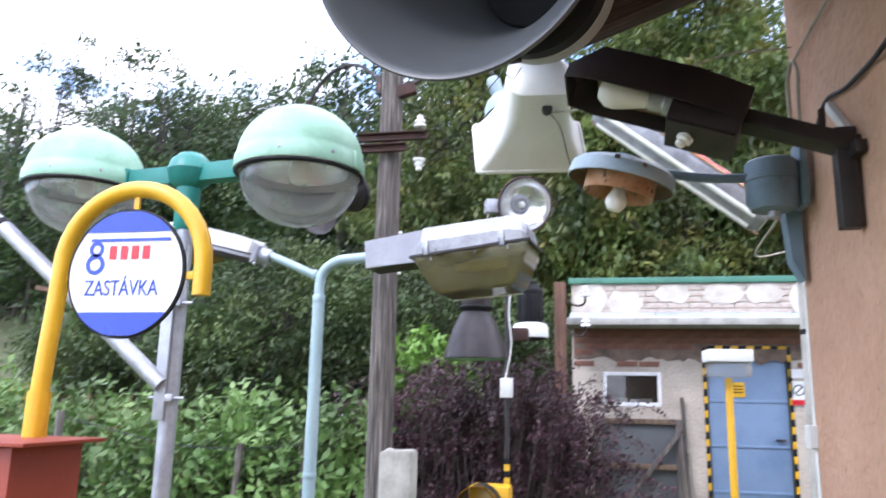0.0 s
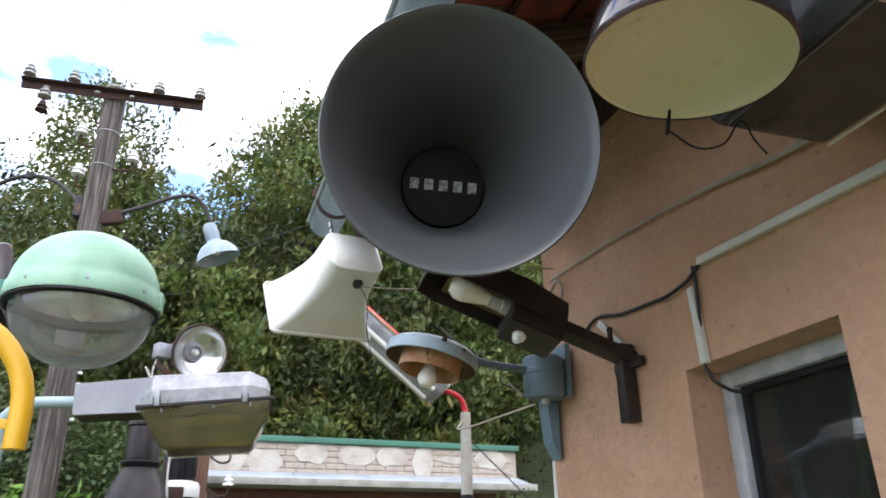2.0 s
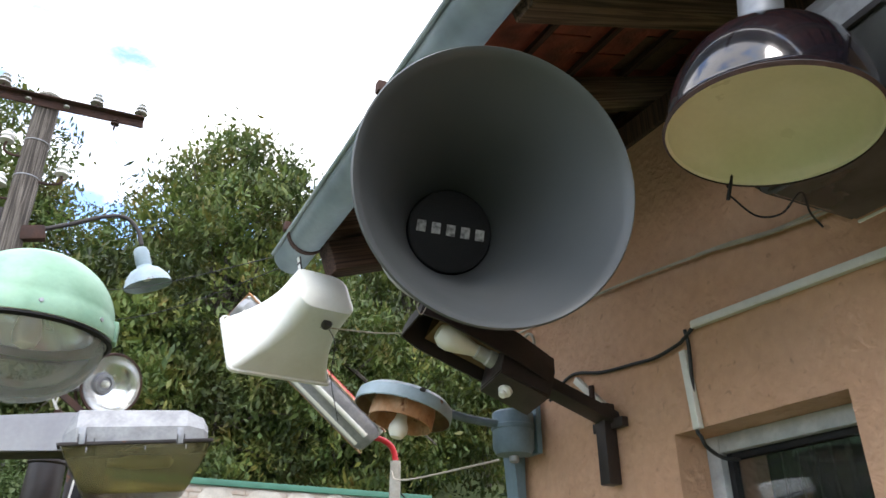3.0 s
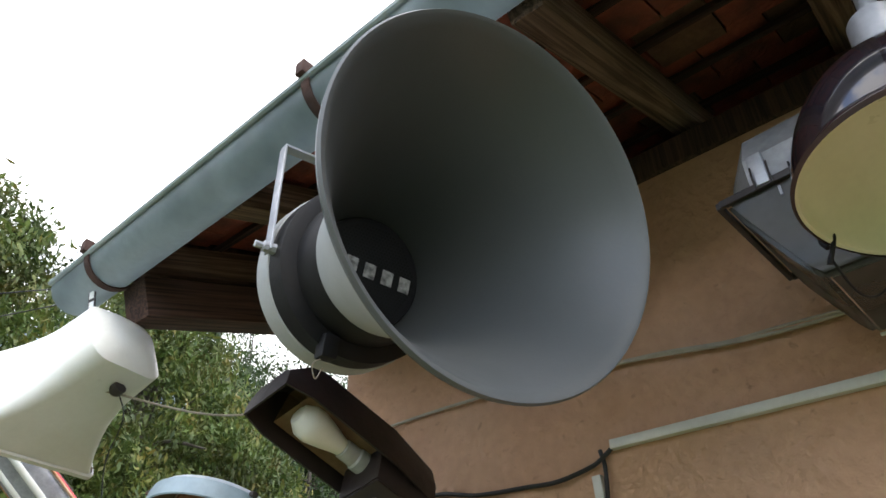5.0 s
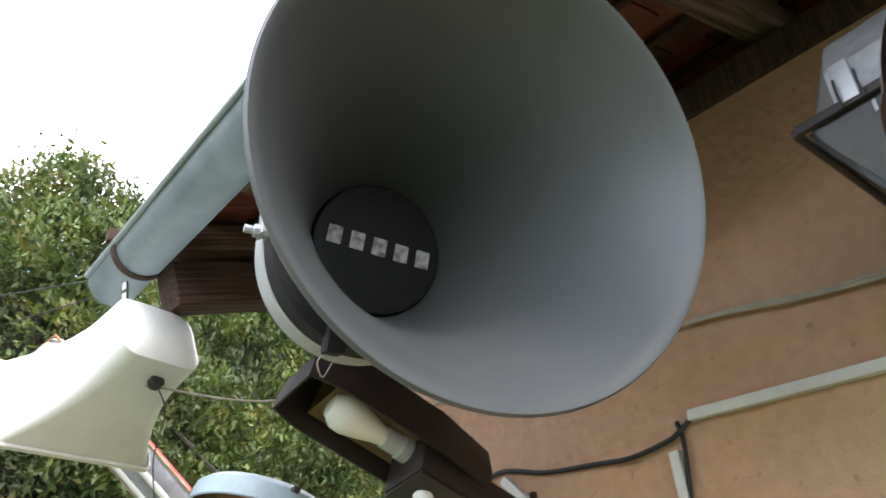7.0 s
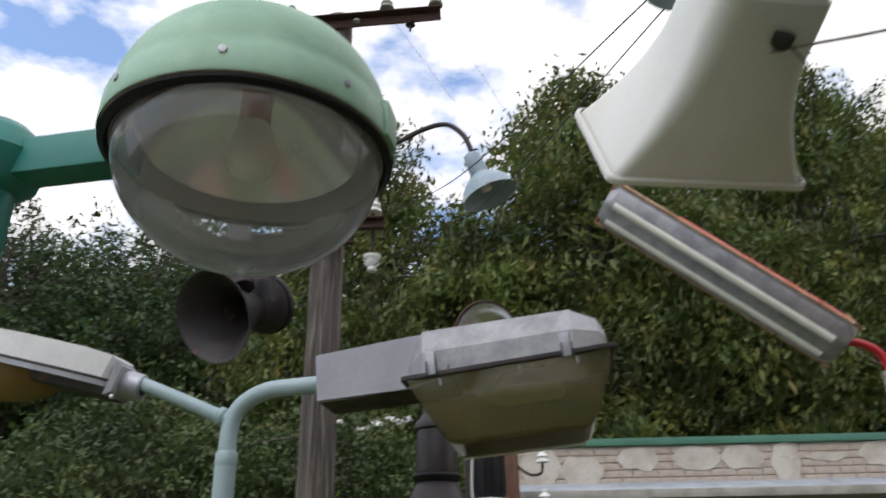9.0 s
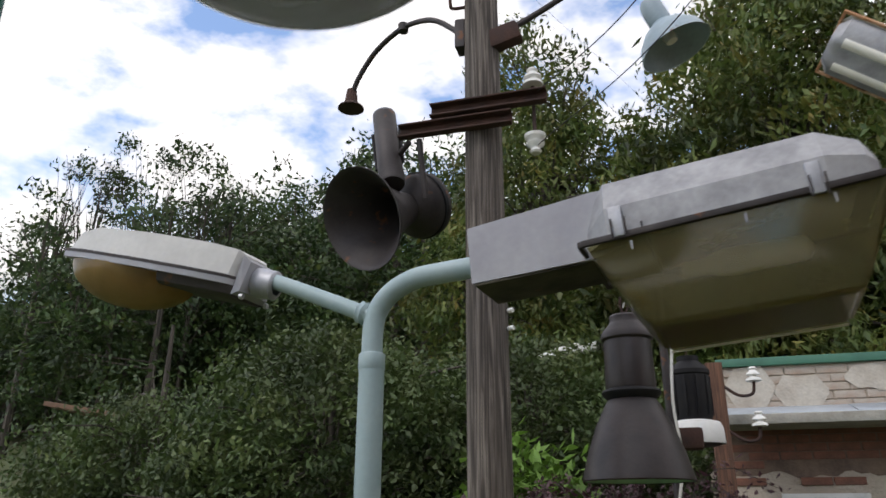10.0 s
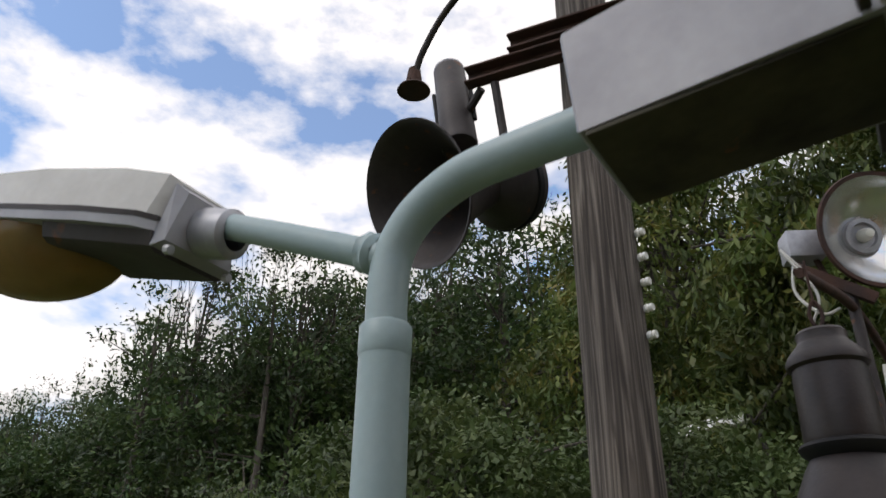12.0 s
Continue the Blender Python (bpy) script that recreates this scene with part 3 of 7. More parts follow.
def build_house():
    bm = bmesh.new()
    y0, y1, z0, z1 = 1.304, 1.918, 1.412, 2.015          # window opening
    T = 0.42
    for a, b, c, d in ((y1, WY, -0.3, WTOP), (-5.0, y0, -0.3, WTOP), (y0, y1, -0.3, z0), (y0, y1, z1, WTOP)):
        box((T, b - a, d - c), (WX + T / 2, (a + b) / 2, (c + d) / 2), 0, bm=bm)
    solid("wall_west", bm, PLASTER, "salmon rough plaster house wall with a deep window", "wall", "structure")
    gable = ngon_prism([(WX + T, -0.3), (7.6, -0.3), (7.6, 3.4), (5.1, 4.38), (WX + T, 3.54)], 0.42)
    solid("wall_north", gable, PLASTER, "salmon plaster gable wall of the house", "wall", "structure").location.y = WY - 0.42
    solid("wall_east", box((0.42, 7.83 - 0.42, 3.7), (7.39, -1.295, 1.55), 0), PLASTER, "salmon plaster rear wall of the house", "wall", "structure")
    solid("wall_south", box((5.0, 0.4, 3.45), (5.1, -5.2, 1.42), 0), PLASTER, "salmon plaster end wall of the house", "wall", "structure")
    # near-black sheet behind the window, in place of the room's shade
    solid("room_shade_sheet", box((0.05, 3.0, 3.2), (WX + 2.6, 1.4, 1.4), 0), SHADE_BLACK, "near-black sheet standing in for the unlit room", "wall", "structure")
    w = thing("window_1", (WX + 0.16, (y0 + y1) / 2, (z0 + z1) / 2, 0, 0, 0), "small window with a flaking grey frame and dark panes", "window")
    w["kind"] = "structure"
    hw, hh, f = (y1 - y0) / 2, (z1 - z0) / 2, 0.055
    part("window_frame", box((0.06, f, 2 * hh), (0, hw - f / 2, 0), 0.006), FRAME_WOOD, w)
    part("window_frame", box((0.06, f, 2 * hh), (0, -hw + f / 2, 0), 0.006), FRAME_WOOD, w)
    part("window_frame", box((0.06, 2 * hw - 2 * f, f), (0, 0, hh - f / 2), 0.006), FRAME_WOOD, w)
    part("window_frame", box((0.06, 2 * hw - 2 * f, f * 1.2), (0, 0, -hh + f * 0.6), 0.006), FRAME_WOOD, w)
    sash = part("sash", box((0.03, 0.022, 2 * hh - 2.2 * f), (0.012, hw - f - 0.011, 0.005), 0.004), BLACK, w)
    for sy_, sz_, a, b in ((0.022, 2 * hh - 2.2 * f, -hw + f + 0.011, 0.005), (2 * hw - 2 * f - 0.044, 0.022, 0, hh - f - 0.011), (2 * hw - 2 * f - 0.044, 0.022, 0, -hh + 1.2 * f + 0.011)):
        part("sash", box((0.03, sy_, sz_), (0.012, a, b), 0.004), BLACK, w)
    part("pane", box((0.004, 2 * hw - 2 * f - 0.04, 2 * hh - 2.2 * f - 0.04), (0.014, 0, 0.005), 0), GLASS, w)
    cur = bmesh.new()
    ring = [(0.16 + 0.012 * math.sin(i * 1.3), -hw + f + 0.02 + i * 0.012) for i in range(40)]
    vs = [[cur.verts.new((x, y, z)) for x, y in ring] for z in (-hh, hh)]
    for i in range(len(ring) - 1):
        cur.faces.new((vs[0][i], vs[0][i + 1], vs[1][i + 1], vs[1][i]))
    bmesh.ops.solidify(cur, geom=cur.faces[:], thickness=0.003)
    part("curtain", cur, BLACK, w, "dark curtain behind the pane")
    part("window_sill", box((0.12, 2 * hw - 0.012, 0.012), (-0.09, 0, -hh + 0.004), 0.003), FRAME_WOOD, w)


build_house()

# roof: rafters from the gutter line up over the wall
EX, EZ, SLOPE = 1.70, 2.965, 0.40


def roof_z(x):
    return EZ + (x - EX) * SLOPE


def build_roof():
    ang = math.degrees(math.atan(SLOPE))
    roof = thing("roof_1", (0, 0, 0, 0, 0, 0), "tiled roof overhang on old rafters seen from below", "roof")
    roof["kind"] = "structure"
    ys = [2.86 - i * 0.50 for i in range(15)]
    L = 3.6
    for i, y in enumerate(ys):
        me = box((0.085, 0.11, L), (0, 0, L / 2), 0.008)
        ob = part("rafter", me, RAFTER_WOOD, roof)
        ob.matrix_world = frame_axes((EX - 0.02, y, EZ + 0.0), (1, 0, SLOPE), (0, 1, 0))
    for k in range(13):
        x = EX - 0.02 + k * 0.27
        ob = part("batten", box((0.02, 0.024, 7.7), (0, 0, 3.85), 0.003), BEAM_WOOD, roof)
        ob.matrix_world = frame_axes((x, 2.98, roof_z(x) + 0.075), (0, -1, 0), (1, 0, 0))
    return roof


ROOF = build_roof()
# wall plate, gable beam
solid("wall_plate", box((0.16, 7.6, 0.10), (WX + 0.06, 2.9 - 3.8, WTOP + 0.05), 0.01), BEAM_WOOD, "dark timber wall plate under the rafters", "beam", "structure")
gb = solid("gable_beam", box((0.12, 0.13, 1.25), (0, 0, 0.62), 0.012), BEAM_WOOD, "dark brown timber beam carrying the eaves", "beam", "structure")
gb.matrix_world = frame_axes((1.70, 2.80, 2.80), (1, 0, 0.37), (0, 1, 0))
# Added panel: shuts out the sky and supplies the dark of the soffit.
solid("gable_gap_panel", ngon_prism([(1.76, 2.86), (2.98, 3.31), (2.98, roof_z(2.98) + 0.12), (1.76, roof_z(1.76) + 0.12)], 0.025), BEAM_WOOD,
      "dark panel added to close the gap over the gable beam", "board", "structure").location.y = 2.86
ob = solid("fascia_board", box((0.03, 7.7, 0.12), (EX - 0.04, 2.98 - 3.85, EZ + 0.02), 0.004), RAFTER_WOOD, "weathered fascia board behind the gutter", "board", "structure")


def build_gutter():
    g = thing("gutter", (1.62, 3.064, 2.904, 0, 0, -1.6), "pale blue-grey painted half-round metal rain gutter", "gutter")
    R, n, L = 0.075, 14, 7.8
    bm = bmesh.new()
    rings = []
    for y in (0, -0.03, -L):
        rings.append([bm.verts.new((R * math.cos(a), y, R * math.sin(a) + 0.0)) for a in [math.pi + math.pi * i / n for i in range(n + 1)]])
    for a, b in zip(rings, rings[1:]):
        for i in range(n):
            bm.faces.new((a[i], b[i], b[i + 1], a[i + 1]))
    bmesh.ops.solidify(bm, geom=bm.faces[:], thickness=0.003)
    part("trough", bm, GUTTER, g)
    part("end_cap", ngon_prism([(R * math.cos(math.pi + math.pi * i / n), R * math.sin(math.pi + math.pi * i / n)) for i in range(n + 1)], 0.004), GUTTER, g)
    part("lip", tube([(-R - 0.006, 0, 0), (-R - 0.006, -L, 0)], 0.009, 8, False), GUTTER, g)
    for i in range(7):
        y = -0.236 - i * 1.0
        strap = loft([[((R + 0.004) * math.cos(a), y + s, (R + 0.004) * math.sin(a)), ((R + 0.009) * math.cos(a), y + s, (R + 0.009) * math.sin(a)),
                       ((R + 0.009) * math.cos(a), y - s, (R + 0.009) * math.sin(a)), ((R + 0.004) * math.cos(a), y - s, (R + 0.004) * math.sin(a))]
                      for s in (0.013,) for a in [math.pi * 0.93 + math.pi * 1.12 * k / 16 for k in range(17)]])
        part("strap", strap, RUST, g)
        part("strap_tab", box((0.03, 0.028, 0.04), (-R - 0.012, y, 0.02), 0.004), RUST, g)


build_gutter()


# ---- big horn loudspeaker ----
def build_big_horn():
    mouth, axis = Vector((1.627, 1.400, 2.399)), Vector((-0.245, -0.944, -0.222)).normalized()
    h = thing("horn_loudspeaker", frame_axes(mouth, axis, (0.96, -0.27, 0)), "large grey enamelled horn loudspeaker with black grille under the eaves", "loudspeaker")
    R, D, RD = 0.333, 0.486, 0.128
    prof = []
    for i in range(25):
        t = i / 24
        r = RD + (R - RD) * (0.62 * t + 0.38 * t ** 2.4)
        prof.append((r, -D * (1 - t)))
    inner = [*prof, (R + 0.008, 0.004), (R + 0.012, -0.002), (R + 0.010, -0.010)]
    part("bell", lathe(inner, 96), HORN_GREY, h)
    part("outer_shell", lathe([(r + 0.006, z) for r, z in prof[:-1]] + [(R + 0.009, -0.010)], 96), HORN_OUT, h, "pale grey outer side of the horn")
    part("neck_ring", lathe([(RD + 0.03, -D + 0.10), (RD + 0.034, -D + 0.085), (RD + 0.035, -D), (RD + 0.02, -D - 0.01)], 64), BLACK, h)
    part("driver_flange", lathe([(RD + 0.012, -D + 0.012), (0.182, -D + 0.010), (0.196, -D + 0.004), (0.198, -D - 0.05), (0.10, -D - 0.055)], 72), BLACK, h, "flat black driver flange")
    part("driver_drum", lathe([(0.193, -D - 0.048), (0.201, -D - 0.052), (0.203, -D - 0.105), (0.190, -D - 0.128), (0.15, -D - 0.14), (0, -D - 0.145)], 72), HORN_OUT, h, "pale metal driver drum")
    g = part("grille", lathe([(RD - 0.001, -D + 0.002), (RD - 0.004, -D + 0.014), (RD - 0.014, -D + 0.018), (0, -D + 0.018)], 64), BLACK, h, "black perforated grille")
    # Flat near-black discs draw the shade inside the grille holes.
    holes = bmesh.new()
    p = 0.0083
    for i in range(-16, 17):
        for j in range(-18, 19):
            x, y = i * p + (p / 2 if j % 2 else 0), j * p * 0.87
            if x * x + y * y < (RD - 0.02) ** 2:
                c = [holes.verts.new((x + 0.0028 * math.cos(a), y + 0.0028 * math.sin(a), -D + 0.0195)) for a in [math.pi * k / 3 for k in range(6)]]
                holes.faces.new(c)
    part("perforation", holes, SHADE_BLACK, g)
    # lettering kept as five plain pale blocks on the grille
    tilt = radians(-4)
    for k in range(5):
        x = -0.088 + k * 0.044
        b = box((0.027, 0.034, 0.002), (x, 0.0, -D + 0.0205), 0.0008)
        bmesh.ops.transform(b, matrix=Matrix.Rotation(tilt, 4, 'Z'), verts=b.verts)
        part("pale_block", b, MARK, g, "plain pale block mark")
    for k in range(8):
        a = math.pi * (k + 0.35) / 4
        part("rivet", lathe([(0.005, 0), (0.004, 0.004), (0, 0.005)], 10, Matrix.Translation((0.152 * math.cos(a), 0.152 * math.sin(a), -D + 0.055))), BLACK, h)
    # yoke
    inv = h.matrix_world.inverted()
    bolt = inv @ Vector((1.571, 1.938, 2.511))
    topp = inv @ Vector((1.575, 1.93, 2.80))
    for s in (-1, 1):
        a = Vector((s * 0.210, bolt.y, bolt.z))
        b = Vector((s * 0.208, topp.y - 0.02, topp.z))
        d = (b - a)
        m = frame_axes(a, d, (0, 0, 1))
        arm = box((0.032, 0.006, d.length + 0.02), (0, 0, d.length / 2), 0.002)
        bmesh.ops.transform(arm, matrix=m, verts=arm.verts)
        y = part("yoke_arm", arm, GALV, h, "flat steel yoke arm")
        part("bolt", lathe([(0.013, -0.02), (0.013, 0.012), (0.008, 0.014), (0.008, 0.03), (0, 0.031)], 8, Matrix.Translation(a) @ Matrix.Rotation(s * math.pi / 2, 4, 'Y')), GALV, y)
    part("yoke_bar", box((0.42, 0.006, 0.032), (0, topp.y - 0.01, topp.z), 0.002), GALV, h)
    part("hanger", tube([(0, topp.y, topp.z), (0, topp.y + 0.12, topp.z - 0.03)], 0.012, 8, False), GALV, h)
    part("terminal_box", box((0.035, 0.05, 0.04), (-0.06, -0.185, -D + 0.008), 0.006), BLACK, h)
    part("wire", tube([(-0.06, -0.205, -D), (-0.085, -0.225, -D + 0.01), (-0.07, -0.25, -D), (-0.05, -0.22, -D - 0.02)], 0.0014, 6), CABLE_GREY, h)


build_big_horn()


# ---- white plastic horn ----
def build_white_horn():
    bl, br, tl = Vector((1.419, 3.057, 2.365)), Vector((1.870, 3.164, 2.391)), Vector((1.372, 3.156, 2.613))
    u = (br - bl).normalized()
    v = (tl - bl)
    v = (v - u * v.dot(u)).normalized()
    w, hgt = (br - bl).length, (tl - bl).length
    m = Matrix((u, v, u.cross(v))).transposed().to_4x4()      # local z points to the back of the horn
    m.translation = (br + tl) / 2
    h = thing("white_horn_speaker", m, "white plastic rectangular horn speaker hung at the gutter end", "loudspeaker")
    secs = []
    L = 0.30
    for i in range(22):
        t = i / 21
        k = (1 - t) ** 1.9
        ww, hh = 0.255 + (w - 0.255) * k, 0.205 + (hgt - 0.205) * (1 - t) ** 1.5
        secs.append([(x, y, L * t) for x, y in rounded(ww, hh, 0.022 + 0.03 * t)])
    secs.append([(x, y, L + 0.10) for x, y in rounded(0.245, 0.20, 0.05)])
    secs.append([(x, y, L + 0.13) for x, y in rounded(0.17, 0.135, 0.05)])
    bm = loft(secs, False)
    bm.faces.new([bm.verts[i] for i in range(len(bm.verts) - 20, len(bm.verts))]) if bm.verts.ensure_lookup_table() is None else None
    bmesh.ops.solidify(bm, geom=bm.faces[:], thickness=0.005)
    part("horn_body", bm, WHITE_PLASTIC, h)
    part("mouth_lip", loft([[(x, y, z) for x, y in rounded(w + d, hgt + d, 0.025)] for d, z in ((0.0, 0.012), (0.014, 0.008), (0.016, -0.004), (0.0, -0.006), (-0.012, -0.003), (-0.014, 0.004))], False), WHITE_PLASTIC, h)
    inv = m.inverted()
    k1, k2 = inv @ Vector((1.632, 2.863, 2.630)), inv @ Vector((1.722, 2.824, 2.532))
    st = inv @ Vector((1.60, 2.90, 2.86))
    d = st - k1
    mm = frame_axes(k1, d, (0, 0, 1))
    s = box((0.026, 0.005, d.length), (0, 0, d.length / 2), 0.001)
    bmesh.ops.transform(s, matrix=mm, verts=s.verts)
    strap = part("strap", s, DARK_STEEL, h, "black strap with pale stamped blocks")
    for i in range(5):
        b = box((0.018, 0.0065, d.length * 0.11), (0, 0, d.length * (0.18 + 0.16 * i)), 0.0006)
        bmesh.ops.transform(b, matrix=mm, verts=b.verts)
        part("pale_block", b, WHITE, strap)
    part("knob", lathe([(0.0, -0.01), (0.013, -0.01), (0.015, 0.0), (0.013, 0.012), (0, 0.014)], 12, Matrix.Translation(k1)), BLACK, h)
    part("clamp", lathe([(0.012, -0.02), (0.02, -0.01), (0.02, 0.012), (0, 0.014)], 10, Matrix.Translation(k2)), DARK_STEEL, h)
    part("wire", tube([k2, k2 + Vector((0.05, -0.06, -0.04)), inv @ Vector((1.80, 2.95, 2.36)), inv @ Vector((1.86, 3.0, 2.20))], 0.002, 6), CABLE, h)
    part("bracket", tube([st, inv @ Vector((1.68, 2.89, 2.885)), inv @ Vector((1.78, 2.86, 2.88))], 0.012, 8), DARK_STEEL, h)


build_white_horn()


# ---- black enamel dome lamp ----
def build_dome_lamp():
    l = thing("dome_lamp", (1.841, 0.846, 2.266, 3.4, 6.1, 0), "black enamel dome lamp with a cream inside, hung under the eaves", "lamp")
    R = 0.178
    outer = [(R + 0.004, 0), (R + 0.006, 0.006), (R + 0.002, 0.012)] + [(R * math.cos(a) ** 0.8 + 0.002, 0.012 + 0.205 * math.sin(a)) for a in [radians(2 + 74 * i / 16) for i in range(17)]]
    part("shade", lathe(outer, 72), BLACK_ENAMEL, l)
    inner = [(R + 0.003, 0.001), (R - 0.002, 0.004)] + [(R * 0.985 * math.cos(a), 0.006 + 0.075 * math.sin(a)) for a in [radians(2 + 88 * i / 16) for i in range(17)]] + [(0, 0.081)]
    part("inside", lathe(inner, 72), CREAM, l, "cream enamel inside")
    part("rim", lathe([(R + 0.003, -0.003), (R + 0.008, 0.003), (R + 0.003, 0.009)], 72), RUST, l, "chipped rusty rim")
    part("neck", lathe([(0.055, 0.215), (0.05, 0.235), (0.042, 0.24), (0.042, 0.34), (0.03, 0.35), (0, 0.35)], 32), GALV, l, "bare metal neck")
    part("stem", tube([(0, 0, 0.34), (0, 0, 0.72)], 0.016, 10, False), GALV, l)
    part("hook", tube([(0.08, 0.172, 0.0), (0.085, 0.18, 0.02), (0.08, 0.165, 0.03), (0.075, 0.16, 0.01), (0.08, 0.175, -0.03)], 0.004, 8), BLACK, l)
    part("wire", tube([(0.08, 0.172, -0.02), (0.14, 0.16, -0.05), (0.19, 0.14, -0.035), (0.2, 0.10, 0.0), (0.25, 0.12, -0.02), (0.27, 0.11, -0.05)], 0.0022, 6), BLACK, l)


build_dome_lamp()


# ---- street luminaire with a trough bowl ----
def build_luminaire(m, label, arm_box=True, group="trough street lamps", bowl_mat=None):
    """Local x runs from the arm to the far end, y across, z up."""
    l = thing("street_luminaire", m, label, "lamp", group)
    def prism(secs):
        return loft([[(x, y, z) for y, z in ring] for x, ring in secs])
    if arm_box:
        part("gear_box", prism([(x, [(-w, zt), (w, zt), (w, zb), (-w, zb)]) for x, w, zt, zb in ((0, 0.088, 0.075, -0.072), (0.004, 0.092, 0.079, -0.076), (0.33, 0.102, 0.095, -0.080), (0.42, 0.102, 0.095, -0.06))]), ALU_GREY, l, "grey cast gear box")
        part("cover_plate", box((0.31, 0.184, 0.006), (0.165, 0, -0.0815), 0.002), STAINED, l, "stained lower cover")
    a, b = 0.315, 0.955
    def ring(w, zt, zr, c):
        return [(-w, zr), (-w, zr + 0.42 * (zt - zr)), (-w + c * 0.55, zt - 0.012), (-w + c, zt), (w - c, zt), (w - c * 0.55, zt - 0.012), (w, zr + 0.42 * (zt - zr)), (w, zr)]
    lid = part("housing", prism([(a, ring(0.10, 0.05, -0.062, 0.05)), (a + 0.06, ring(0.175, 0.108, -0.060, 0.085)), (b - 0.10, ring(0.178, 0.112, -0.049, 0.085)), (b - 0.02, ring(0.168, 0.07, -0.046, 0.07)), (b, ring(0.155, 0.03, -0.045, 0.05))]), ALU, l, "weathered aluminium lid")
    lid.data.polygons.foreach_set("use_smooth", [False] * len(lid.data.polygons))
    lean = Matrix.Rotation(-math.atan(0.017 / (b - a)), 4, 'Y')
    rim = bmesh.new()
    box((b - a + 0.03, 0.012, 0.016), ((a + b) / 2 + 0.01, -0.178, -0.058), 0.003, lean, rim)
    box((b - a + 0.03, 0.012, 0.016), ((a + b) / 2 + 0.01, 0.178, -0.058), 0.003, lean, rim)
    box((0.012, 0.36, 0.016), (b + 0.012, 0, -0.05), 0.003, bm=rim)
    box((0.012, 0.36, 0.016), (a - 0.008, 0, -0.067), 0.003, bm=rim)
    part("rim", rim, DARK_STEEL, l)
    def bring(w, z, x0, x1, dz=0.0):
        return [(x0, -w, z - dz), (x1, -w, z), (x1, w, z), (x0, w, z - dz)]
    bowl = loft([bring(0.172, -0.056, a + 0.005, b + 0.005, 0.016), bring(0.168, -0.10, a + 0.02, b, 0.01), bring(0.150, -0.255, a + 0.10, b - 0.075), bring(0.142, -0.278, a + 0.12, b - 0.095)], False)
    bowl.verts.ensure_lookup_table()
    bowl.faces.new(bowl.verts[-4:])
    bmesh.ops.bevel(bowl, geom=bowl.edges[:], offset=0.008, segments=2, affect='EDGES')
    bmesh.ops.solidify(bowl, geom=bowl.faces[:], thickness=0.002)
    bo = part("bowl", bowl, bowl_mat or BOWL_GLASS, l, "yellowed ribbed plastic bowl")
    part("bowl_seam", box((b - a - 0.225, 0.006, 0.006), ((a + b) / 2 + 0.012, 0.143, -0.282), 0.001), WHITE, bo)
    part("reflector", loft([[(a + 0.06, -0.15, -0.058), (b - 0.05, -0.15, -0.058), (b - 0.05, 0.15, -0.058), (a + 0.06, 0.15, -0.058)], [(a + 0.12, -0.09, -0.03), (b - 0.1, -0.09, -0.03), (b - 0.1, 0.09, -0.03), (a + 0.12, 0.09, -0.03)]]), MIRROR, l)
    part("lamp_tube", lathe([(0, 0), (0.03, 0.02), (0.034, 0.2), (0.02, 0.25), (0.02, 0.30), (0, 0.3)], 20, Matrix.Translation((a + 0.5, 0, -0.12)) @ Matrix.Rotation(-math.pi / 2, 4, 'Y')), BULB, l)
    for x in (a + 0.085, b - 0.13):
        for s in (-1, 1):
            c = part("latch", box((0.03, 0.008, 0.075), (x, s * 0.184, -0.03), 0.003), GALV, l)
            part("hook", tube([(x - 0.012, s * 0.190, -0.075), (x - 0.012, s * 0.195, -0.050), (x - 0.012, s * 0.192, -0.025)], 0.0024, 6), DARK_STEEL, c)
            part("hook", tube([(x + 0.02, s * 0.190, -0.075), (x + 0.02, s * 0.195, -0.050), (x + 0.02, s * 0.192, -0.025)], 0.0024, 6), DARK_STEEL, c)
    for x in (a + 0.11, (a + b) / 2 + 0.04, b - 0.1):
        part("clip", box((0.005, 0.004, 0.022), (x, -0.176, -0.094 + 0.026 * (x - a)), 0.001), GALV, l)
    part("seam", box((0.004, 0.362, 0.03), (a + 0.14, 0, -0.055), 0.001), BLACK, l)
    return l


LUM = pose(0.604, 4.172, 2.227, 0, -4.7, -6.5)
build_luminaire(LUM, "weathered aluminium street lamp with yellowed trough bowl on a mast")
build_luminaire(pose(2.265, 1.49, 2.60, 0, 0, -93), "aluminium street lamp with a grey trough bowl under the eaves", arm_box=False, bowl_mat=BOWL_GREY)


